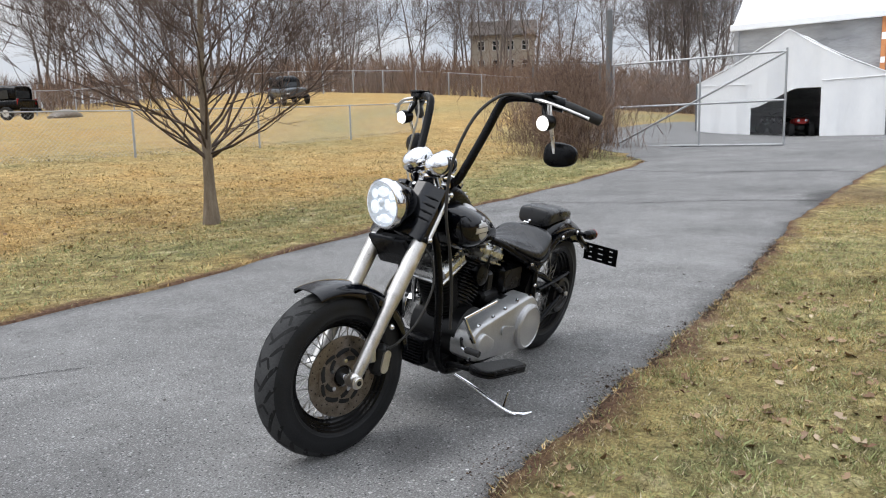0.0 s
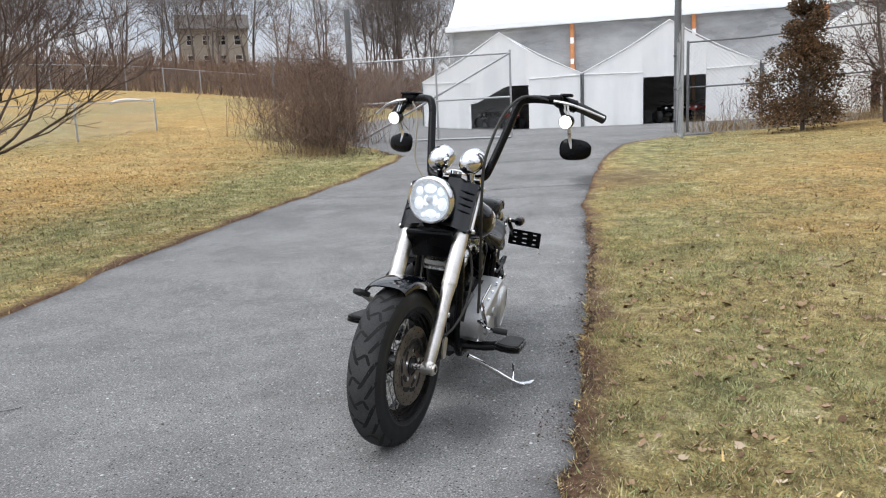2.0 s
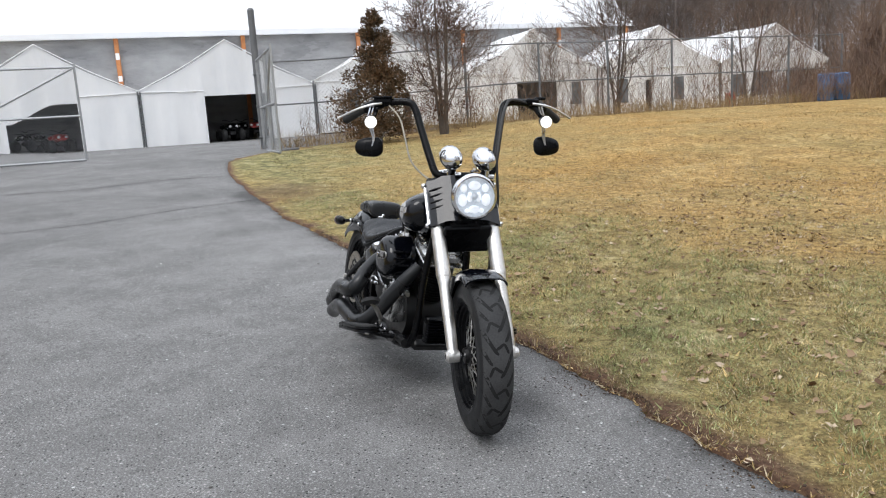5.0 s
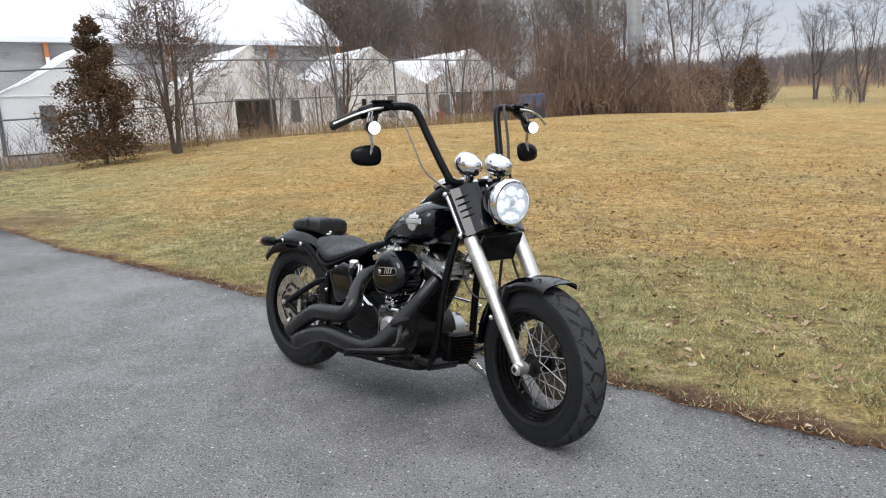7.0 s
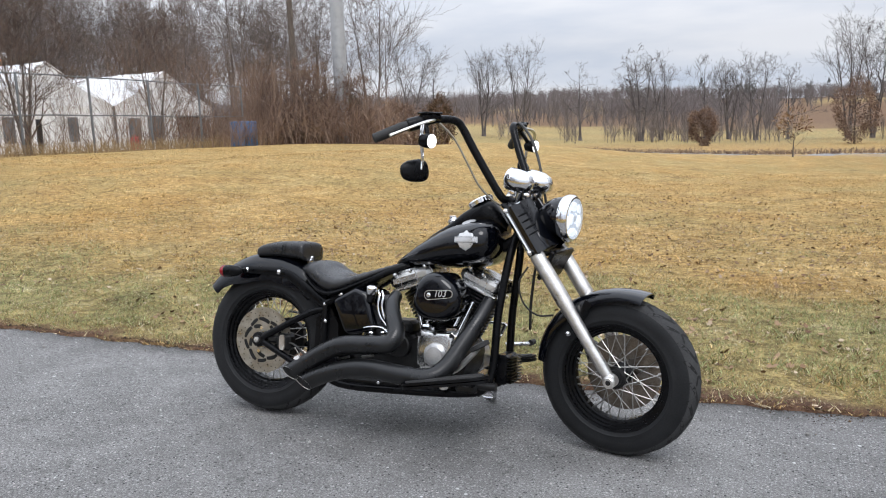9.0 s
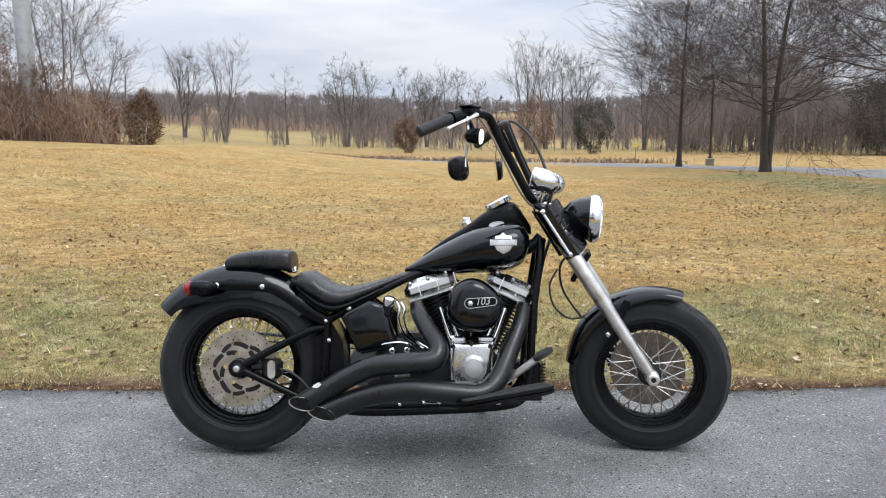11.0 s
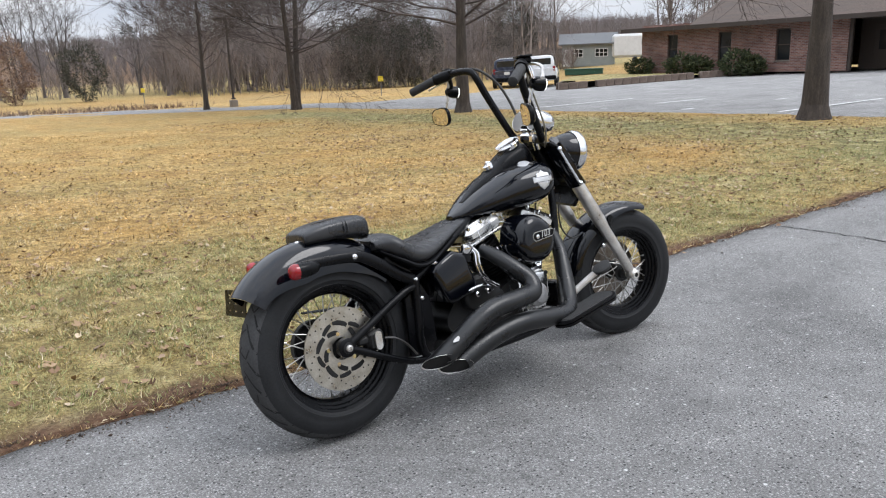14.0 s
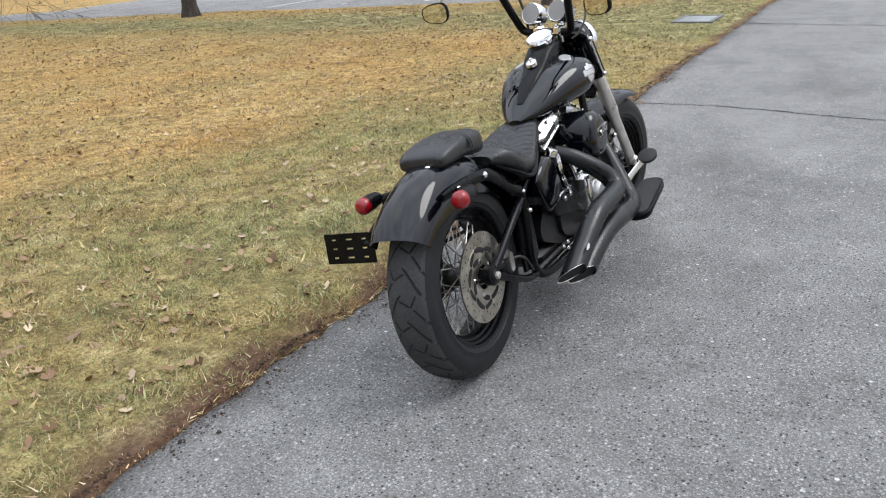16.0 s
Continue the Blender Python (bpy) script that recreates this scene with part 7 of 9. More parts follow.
pale_panel = surface("clear_vinyl_window", [(0.10, 0.11, 0.12), (0.20, 0.21, 0.22)], 0.25, scale=2, fine=20, bump_by=0.3)
plastic_blue = surface("blue_plastic", [(0.05, 0.12, 0.26), (0.08, 0.17, 0.34)], 0.45, fine=40)
plastic_red = surface("red_plastic", [(0.35, 0.02, 0.02), (0.5, 0.05, 0.04)], 0.4, fine=40)
plastic_green = surface("green_plastic", [(0.012, 0.055, 0.036), (0.02, 0.09, 0.06)], 0.45, fine=40)
yellow_paint = surface("yellow_paint", [(0.65, 0.50, 0.02), (0.80, 0.65, 0.05)], 0.5, fine=40, bump_by=0)
tyre_far = surface("vehicle_tyre", [(0.012, 0.012, 0.012), (0.03, 0.03, 0.03)], 0.8, fine=40, bump_by=0)
concrete = surface("concrete", [(0.17, 0.145, 0.12), (0.27, 0.235, 0.20)], 0.9, scale=3, fine=40, bump_by=0.3)


def mesh_wires(p, q, z_up, size=0.075, r=0.0032):
    """Chain link between two ground points: slanting wires both ways, up to a height."""
    (x0, y0), (x1, y1) = p, q
    ln = math.hypot(x1 - x0, y1 - y0)
    rows = []
    h = z_up
    for k in np.arange(-h, ln, size * 1.414):
        for sgn in (1, -1):
            a0, a1 = (k, k + h) if sgn > 0 else (k + h, k)
            z0, z1 = 0.06, h
            b0, b1 = a0, a1
            for _ in range(2):
                if b0 < 0:
                    z0, b0 = z0 + (0 - b0) / (b1 - b0) * (z1 - z0), 0
                if b0 > ln:
                    z0, b0 = z0 + (ln - b0) / (b1 - b0) * (z1 - z0), ln
                if b1 > ln:
                    z1, b1 = z0 + (ln - b0) / (b1 - b0 + 1e-9) * (z1 - z0), ln
                if b1 < 0:
                    z1, b1 = z0 + (0 - b0) / (b1 - b0 - 1e-9) * (z1 - z0), 0
            if abs(b1 - b0) < 0.02:
                continue
            g0 = (x0 + (x1 - x0) * b0 / ln, y0 + (y1 - y0) * b0 / ln)
            g1 = (x0 + (x1 - x0) * b1 / ln, y0 + (y1 - y0) * b1 / ln)
            rows.append((*g0, float(height(*g0)) + z0, *g1, float(height(*g1)) + z1, r, r))
    return prisms(rows, 3)


def fence(label, points, h, step, rails=(1.0,), r=0.03, wire=0.0022, mat=None, size=0.075):
    """A chain-link fence along points, with posts, rails and wire."""
    mat = mat or galv
    ob = holder("fence", label, "fence", pose(0, 0, 0))
    post = Geo().tube([(0, 0, -0.2), (0, 0, h), (0, 0, h + 0.05)], [r, r, r * 0.4], n=8).mesh("post", mat)
    for a, b in zip(points[:-1], points[1:]):
        ln = math.hypot(b[0] - a[0], b[1] - a[1])
        k = max(1, round(ln / step))
        for i in range(k + (b is points[-1])):
            x, y = a[0] + (b[0] - a[0]) * i / k, a[1] + (b[1] - a[1]) * i / k
            part("post", post, None, ob, m=pose(x, y, float(height(x, y))))
        for f in rails:
            pts = [(a[0] + (b[0] - a[0]) * i / (2 * k), a[1] + (b[1] - a[1]) * i / (2 * k)) for i in range(2 * k + 1)]
            part("rail", Geo().tube([(x, y, float(height(x, y)) + h * f) for x, y in pts], r * 0.62, n=6), mat, ob)
        v, f2 = mesh_wires(a, b, h, size, wire)
        part("wire_mesh", quick_mesh("wire_mesh", v, f2, mat, False), None, ob)
    return ob


def gate(label, hinge, end, z0, h, post_h, mid=0.55):
    """A tall pipe-framed chain-link gate leaf with its post."""
    ob = holder("gate", label, "gate", pose(0, 0, 0))
    a, b = np.array([*hinge, z0]), np.array([*end, z0])
    post_z = float(height(*hinge))
    part("gate_post", Geo().tube([(*hinge, post_z - 0.3), (*hinge, post_z + post_h)], 0.11, n=12).ball((*hinge, post_z + post_h), 0.115, 10, 6), galv_dark, ob, "weathered steel gate post")
    up = np.array([0, 0, 1.0])
    for name, p, q in (("bottom_rail", a, b), ("top_rail", a + up * h, b + up * h), ("middle_rail", a + up * h * 0.48, b + up * h * 0.48), ("end_stile", b, b + up * (h + 0.1)), ("hinge_stile", a * 0.97 + b * 0.03, a * 0.97 + b * 0.03 + up * h), ("middle_stile", a + (b - a) * mid, a + (b - a) * mid + up * h), ("brace", a + (b - a) * 0.03, b + up * h)):
        part(name, Geo().tube([p, q], 0.036, n=8), galv, ob)
    ln = np.linalg.norm(b - a)
    rows = []
    for k in np.arange(-h, ln, 0.11):
        for sgn in (1, -1):
            s0, s1 = (k, k + h) if sgn > 0 else (k + h, k)
            lo, hi = max(min(s0, s1), 0), min(max(s0, s1), ln)
            if hi - lo < 0.05:
                continue
            za = (lo - min(s0, s1)) / h * h
            zb = (hi - min(s0, s1)) / h * h
            if sgn < 0:
                za, zb = h - za, h - zb
            p, q = a + (b - a) * lo / ln + up * za, a + (b - a) * hi / ln + up * zb
            rows.append((*p, *q, 0.0028, 0.0028))
    v, f = prisms(rows, 3)
    part("wire_mesh", quick_mesh("wire_mesh", v, f, galv, False), None, ob)
    hg = Geo()
    for f in (0.15, 0.5, 0.85):
        hg.box(a + up * h * f, (0.26, 0.26, 0.07), bev=0.02)
    part("hinge", hg, galv_dark, ob)
    return ob


gate("open chain-link gate leaf with a diagonal brace", (-22, -9.85), (-22, -3.93), 0.72, 2.86, 4.6)
gate("chain-link gate leaf swung open towards the drive", (-22, 1.58), (-17.9, 1.62), 0.62, 2.95, 4.5)
fence("tall chain-link fence in front of the tents", [(-22, 1.9), (-22.0, 9), (-22.2, 18), (-22.4, 27)], 2.85, 2.9, (1.0, 0.5), 0.045, 0.0028, galv_dark, 0.10)
fence("chain-link fence across the south lawn", [(6.0, -15.2), (-7.2, -16.0), (-15.7, -16.6), (-20.5, -17.2)], 1.2, 4.2, (1.0,), 0.03, 0.0028, galv, 0.08)
fence("short run of tall chain-link fence beside the gate", [(-22, -10.2), (-22.4, -13.2)], 2.85, 3.0, (1.0, 0.5), 0.045, 0.0028, galv_dark, 0.10)
fence("chain-link fence along the far side of the yard", [(-57, -24), (-51.2, -35.2), (-46.1, -42), (-42.6, -45.7), (-38.4, -49.6), (-27, -57.3), (-14, -62)], 1.9, 3.0, (1.0,), 0.05, 0.005, galv, 0.16)


def tent(label, yc, opening, half=4.35, x0=-36.0, depth=12.0, eave=2.72, peak=5.1, windows=(), flap=False):
    """A frame tent with its gable towards the drive, sagging cloth and a doorway."""
    z = float(height(x0, yc)) - 0.02
    ob = holder("tent", label, "tent", pose(x0, yc, z), "row of white tents")
    xs = np.linspace(0, -depth, 7)
    rows = []
    for i, x in enumerate(xs):
        sag = 0.10 * math.sin(math.pi * (i % 2))
        row = []
        for t in np.linspace(-1, 1, 17):
            h = peak - (peak - eave) * abs(t) ** 0.92 - 0.16 * math.sin(math.pi * abs(t)) - 0.05 * (i % 2)
            row.append((x, t * (half + 0.06), h))
        rows.append(row)
    g = Geo()
    up, dn = [np.array(r) for r in rows], [np.array(r) - (0, 0, 0.03) for r in rows]
    g.rings([np.concatenate([a, b[::-1]]) for a, b in zip(up, dn)])
    roof = part("roof", g, canvas, ob, "white tent roof")
    # gable cloth with a doorway cut out of it
    a0, a1, top = opening
    cols = sorted(set([-1.0, 1.0, a0 / half, a1 / half] + list(np.linspace(-1, 1, 41))))
    gp = Geo()
    for c0, c1 in zip(cols[:-1], cols[1:]):
        mid = (c0 + c1) / 2 * half
        ys = [c0 * half, c1 * half]
        tops = [peak - (peak - eave) * abs(c) ** 0.92 - 0.16 * math.sin(math.pi * abs(c)) for c in (c0, c1)]
        bottoms = [0.0, 0.0]
        if a0 < mid < a1:
            bottoms = [top(c * half) for c in (c0, c1)]
        fold = [0.06 * math.sin(c * half * 4.1 + yc) + 0.04 * math.sin(c * half * 9.7 + 2 * yc) for c in (c0, c1)]
        n = 6
        fr_ = [[(0.02 + fold[k] * (1 - j / n), ys[k], bottoms[k] + (tops[k] - bottoms[k]) * j / n) for j in range(n + 1)] for k in (0, 1)]
        v = fr_[0] + fr_[1] + [(x - 0.012, y, zz) for x, y, zz in fr_[0] + fr_[1]]
        m2 = n + 1
        fcs = []
        for j in range(n):
            fcs += [(j, j + m2, j + m2 + 1, j + 1), (2 * m2 + j, 2 * m2 + j + 1, 3 * m2 + j + 1, 3 * m2 + j)]
        fcs += [(0, 2 * m2, 3 * m2, m2), (n, m2 + n, 3 * m2 + n, 2 * m2 + n)]
        gp.add(v, fcs)
    welded(part("front_wall", gp, canvas, ob, "white vinyl gable wall"))
    for s in (-1, 1):
        sw_ = Geo()
        rr = []
        for i, x in enumerate(np.linspace(0, -depth, 25)):
            w = s * (half + 0.03 + 0.05 * math.sin(i * 1.7))
            rr.append([(x, w, 0.0), (x, w + 0.012, 1.3), (x, s * half, eave), (x, s * (half - 0.015), eave), (x, w - s * 0.02, 1.3), (x, w - s * 0.02, 0.0)])
        sw_.rings(rr)
        part("side_wall", sw_, canvas, ob)
        part("corner_pole", Geo().tube([(0.05, s * half, 0), (0.05, s * half, eave)], 0.045, n=8), galv_dark, ob)
    # back sheet coloured near-black to hold the shade inside the tent
    part("back_wall", Geo().box((-depth + 0.05, 0, eave / 2), (0.05, 2 * half - 0.1, eave)), shade_and_black, ob)
    hem = Geo()
    for s in (-1, 1):
        hem.tube([(0.06, s * half, eave), (0.06, s * half * 0.5, (eave + peak) / 2 - 0.16 + 0.05), (0.06, 0, peak - 0.02)], 0.028, n=6, smooth=3)
    hem.tube([(0.055, -half, eave - 0.05), (0.055, a0, eave - 0.12)], 0.022, n=6)
    if a1 < half - 0.3:
        hem.tube([(0.055, a1, eave - 0.12), (0.055, half, eave - 0.05)], 0.022, n=6)
    part("hem", hem, canvas, ob)
    for y0, y1, z0, z1 in windows:
        part("window", Geo().box((0.075, (y0 + y1) / 2, (z0 + z1) / 2), (0.02, y1 - y0, z1 - z0), bev=0.005), pale_panel, ob, "clear vinyl window")
    return ob


tent("white frame tent with its flap half drawn back", -7.1, (-1.65, 1.5, lambda y: 1.45 + 0.85 * S(-1.65, 0.6, y)))
tent("white frame tent with an open doorway", 1.5, (-1.25, 1.75, lambda y: 2.35))
tent("white frame tent, closed, half hidden by cedars", 10.1, (0.5, 0.9, lambda y: 1.9), windows=((-2.6, -1.9, 0.9, 2.2),))
tent("white frame tent with a dark doorway", 18.6, (-1.2, 1.35, lambda y: 2.15), windows=((2.3, 2.9, 0.7, 2.0),))
tent("white frame tent with clear window panels", 27.0, (-1.0, -0.6, lambda y: 1.9), windows=((1.0, 1.7, 0.6, 2.0), (-3.0, -2.3, 0.6, 2.0)))
tent("white frame tent with clear window panels, end of the row", 35.8, (0.8, 3.6, lambda y: 2.2), windows=((-3.4, -2.4, 0.6, 2.0), (-1.8, -0.4, 0.6, 2.1)))


def hall():
    """The big fabric hall behind the tents: steep white roof over grey tarpaulin walls."""
    x0, y0, y1, e = -42.0, -11.4, 28.6, 7.15
    ob = holder("fabric_hall", "long storage hall with a white fabric roof and grey sheeting walls", "building", pose(0, 0, 0))
    z = 0.9
    rows = []
    for y in np.linspace(y0, y1, 11):
        rows.append([(x0 + 0.35, y, e), (x0 - 2.0, y, e + 2.1), (x0 - 7, y, e + 4.6), (x0 - 12, y, e + 5.6), (x0 - 17, y, e + 4.6), (x0 - 24, y, e), (x0 - 24, y, e - 0.1), (x0 - 17, y, e + 4.4), (x0 - 12, y, e + 5.4), (x0 - 7, y, e + 4.4), (x0 - 2, y, e + 1.9), (x0 + 0.3, y, e - 0.12)])
    part("roof", Geo().rings(rows), roof_white, ob, "white fabric roof")
    part("eave_beam", Geo().box((x0 + 0.40, (y0 + y1) / 2, e - 0.18), (0.18, y1 - y0 + 0.3, 0.34), bev=0.04), roof_white, ob)
    bays = np.array([y0 + 0.15, -3.9, 2.9, 9.7, 16.5, 23.3, y1 - 0.15])
    for a, b in zip(bays[:-1], bays[1:]):
        g = Geo()
        ys, zs = np.linspace(a, b, 15), np.linspace(z, e - 0.3, 9)
        v = [(x0 + 0.02 + 0.10 * math.sin(3.1 * y + 1.7 * zz) * math.sin(math.pi * (y - a) / (b - a)) + 0.05 * math.sin(7 * zz + 2 * y), y, zz) for y in ys for zz in zs]
        n = len(zs)
        f = [(i * n + j, (i + 1) * n + j, (i + 1) * n + j + 1, i * n + j + 1) for i in range(len(ys) - 1) for j in range(n - 1)]
        g.add(v, f)
        g.add([(x - 0.03, y, zz) for x, y, zz in v], [q[::-1] for q in f])
        part("wall_sheet", g, tarp, ob, "sagging grey plastic sheet")
    for i, y in enumerate(bays):
        part("post", Geo().box((x0 + 0.14, y, (z + e) / 2 - 0.1), (0.22, 0.24, e - z), bev=0.03), orange_steel if i else tarp, ob, "rusty orange steel post" if i else "")
        if i:
            part_each("post_patch", Geo().box((x0 + 0.258, y, e - 1.3), (0.012, 0.20, 0.35)).box((x0 + 0.258, y, e - 2.5), (0.012, 0.20, 0.3)), roof_white, ob)
    for y in (y0, y1):
        part("end_wall", Geo().add([(x0, y, z), (x0 - 24, y, z), (x0 - 24, y, e - 0.12), (x0 - 17, y, e + 4.4), (x0 - 12, y, e + 5.4), (x0 - 7, y, e + 4.4), (x0 - 2, y, e + 1.9), (x0, y, e - 0.12)] + [(x0, y + 0.06, z), (x0 - 24, y + 0.06, z), (x0 - 24, y + 0.06, e - 0.12), (x0 - 17, y + 0.06, e + 4.4), (x0 - 12, y + 0.06, e + 5.4), (x0 - 7, y + 0.06, e + 4.4), (x0 - 2, y + 0.06, e + 1.9), (x0, y + 0.06, e - 0.12)], [tuple(range(8)), tuple(range(15, 7, -1))]), tarp, ob)
    return ob


hall()


def quad(x, y, turn, paint, label):
    """A parked four-wheeler: body, seat, racks, bars, lamps and fat tyres."""
    ob = holder("quad_bike", label, "quad bike", pose(x, y, float(height(x, y)), 0, 0, turn), "quad bikes in the tents")
    part("body", superloft([(-0.75, 0.30, 0.62, 0.80), (-0.45, 0.40, 0.58, 0.86), (0, 0.22, 0.50, 0.78), (0.35, 0.36, 0.55, 0.92), (0.75, 0.30, 0.60, 0.80), (0.88, 0.18, 0.60, 0.70)], 20, 3), paint, ob)
    part("seat", superloft([(-0.55, 0.15, 0.84, 0.93), (-0.2, 0.17, 0.78, 0.90), (0.1, 0.12, 0.80, 0.90)], 16, 3), leather, ob)
    part("chassis", Geo().box((0, 0, 0.42), (1.2, 0.32, 0.22), bev=0.05), shade_and_black, ob)
    part("handlebar", Geo().tube([(0.15, -0.38, 1.10), (0.28, -0.20, 1.08), (0.34, 0, 0.98), (0.28, 0.20, 1.08), (0.15, 0.38, 1.10)], 0.018, n=6, smooth=3), shade_and_black, ob)
    for x2 in (-0.55, 0.62):
        part("rack", Geo().box((x2, 0, 0.92), (0.42, 0.62, 0.025), bev=0.01), shade_and_black, ob)
        for s in (-1, 1):
            part("wheel", Geo().lathe([(-0.12, 0.16), (-0.13, 0.26), (-0.07, 0.31), (0.07, 0.31), (0.13, 0.26), (0.12, 0.16)], (x2, s * 0.46, 0.31), (0, 1, 0), 20), tyre_far, ob)
    for s in (-1, 1):
        part("headlamp", Geo().lathe([(0, 0.07), (0.02, 0.065), (0.03, 0.02)], (0.84, s * 0.17, 0.74), (1, 0, 0.1), 12), badge_silver, ob)
    return ob


quad(-38.0, -6.9, 20, plastic_red, "parked quad bike with red bodywork inside the tent")
quad(-39.6, -8.4, -30, black_satin, "parked black quad bike inside the tent")
quad(-37.6, 1.4, 10, black_satin, "parked black quad bike by the tent doorway")
quad(-38.6, 3.0, -20, plastic_red, "parked quad bike with dark red bodywork inside the tent")
quad(-40.5, 2.2, 0, black_satin, "parked black quad bike further inside the tent")
quad(-37.8, 18.6, 60, black_satin, "dark quad bike in the tent doorway")

# steel mast beyond the tents
mx, my = -19.3, 31.2
mast = holder("mast", "tall grey steel mast behind the thicket", "mast", pose(mx, my, float(height(mx, my))))
part("pole", Geo().tube([(0, 0, -0.3), (0, 0, 8), (0, 0, 26)], [0.36, 0.35, 0.25], n=20), galv, mast)
part("base_plate", Geo().lathe([(0, 0.55), (0.08, 0.55), (0.10, 0.40)], (0, 0, 0), (0, 0, 1), 20), galv_dark, mast)
ux, uy = -23.5, 33
pole = holder("utility_pole", "brown wooden utility pole behind the thicket", "pole", pose(ux, uy, float(height(ux, uy))))
part("pole", Geo().tube([(0, 0, -0.3), (0, 0, 12)], [0.20, 0.14], n=10), bark_mat, pole)
part("cross_arm", Geo().box((0, 0, 10.6), (0.12, 2.2, 0.14), bev=0.02), bark_mat, pole)
bx_, by_ = -20.2, 23.9
bar = holder("water_barrel", "blue plastic barrel stack in the thicket", "barrel", pose(bx_, by_, float(height(bx_, by_))))
for k, (dx, dy) in enumerate(((0, 0), (0.1, 0.75))):
    part("drum", Geo().lathe([(0, 0.28), (0.04, 0.31), (0.35, 0.30), (0.38, 0.32), (0.70, 0.32), (0.73, 0.30), (1.05, 0.31), (1.1, 0.27)], (dx, dy, 0), (0, 0, 1), 18), plastic_blue, bar)
rx_b, ry_b = -30.0, 27.3
red = thing("fuel_can", Geo().box((0, 0, 0.35), (0.4, 0.5, 0.7), bev=0.08).tube([(0, -0.1, 0.70), (0, 0, 0.78), (0, 0.12, 0.70)], 0.03, n=6).lathe([(0.68, 0.05), (0.76, 0.045)], (0, 0.18, 0), (0, 0, 1), 10), plastic_red, "red plastic can outside a tent", "can", pose(rx_b, ry_b, float(height(rx_b, ry_b))))

# ---- the car park side ----
brick_mat, bn, bl_, bb = principled("red_brick_wall", 0.9, spec=0.25)
tc = bn.new("ShaderNodeTexCoord")
mp_s, mp = bn.new("ShaderNodeSeparateXYZ"), bn.new("ShaderNodeCombineXYZ")
bl_.new(tc.outputs["Object"], mp_s.inputs[0])
bl_.new(mp_s.outputs[1], mp.inputs[0])
bl_.new(mp_s.outputs[2], mp.inputs[1])
bt = bn.new("ShaderNodeTexBrick")
bt.inputs["Scale"].default_value, bt.inputs["Brick Width"].default_value, bt.inputs["Row Height"].default_value, bt.inputs["Mortar Size"].default_value = 1.0, 0.22, 0.075, 0.010
bt.inputs["Color1"].default_value, bt.inputs["Color2"].default_value, bt.inputs["Mortar"].default_value = (0.17, 0.075, 0.058, 1), (0.30, 0.16, 0.125, 1), (0.30, 0.27, 0.25, 1)
bl_.new(mp.outputs[0], bt.inputs["Vector"])
btone = ramp(bn, bl_, noise_node(bn, bl_, tc.outputs["Object"], 0.8, 5.0), [(0.3, grey(0.65)), (0.7, grey(1.25))])
bl_.new(mix(bn, bl_, 1.0, bt.outputs["Color"], btone, "MULTIPLY"), bb.inputs["Base Color"])
bump(bn, bl_, bb, bt.outputs["Fac"], 0.4, -0.01)
shingle = surface("brown_roof_shingles", [(0.045, 0.032, 0.026), (0.085, 0.062, 0.05), (0.12, 0.09, 0.075)], 0.9, scale=2, fine=24, bump_by=0.5, depth=0.02, stretch=(1, 0.3, 3))
trim_brown = surface("dark_brown_trim", [(0.035, 0.025, 0.02), (0.06, 0.045, 0.035)], 0.7, fine=40)
window_glass = surface("dark_window_glass", [(0.010, 0.012, 0.014), (0.025, 0.028, 0.03)], 0.08, scale=1, fine=9, bump_by=0.02)
# pale siding set darker, with the shade on the bungalow in its colour
siding = surface("shaded_grey_siding", [(0.26, 0.285, 0.275), (0.36, 0.38, 0.365)], 0.7, scale=2, fine=30, bump_by=0.1)
white_paint = surface("white_paint", [(0.66, 0.66, 0.65), (0.80, 0.80, 0.79)], 0.5, scale=3, fine=40, bump_by=0.05)


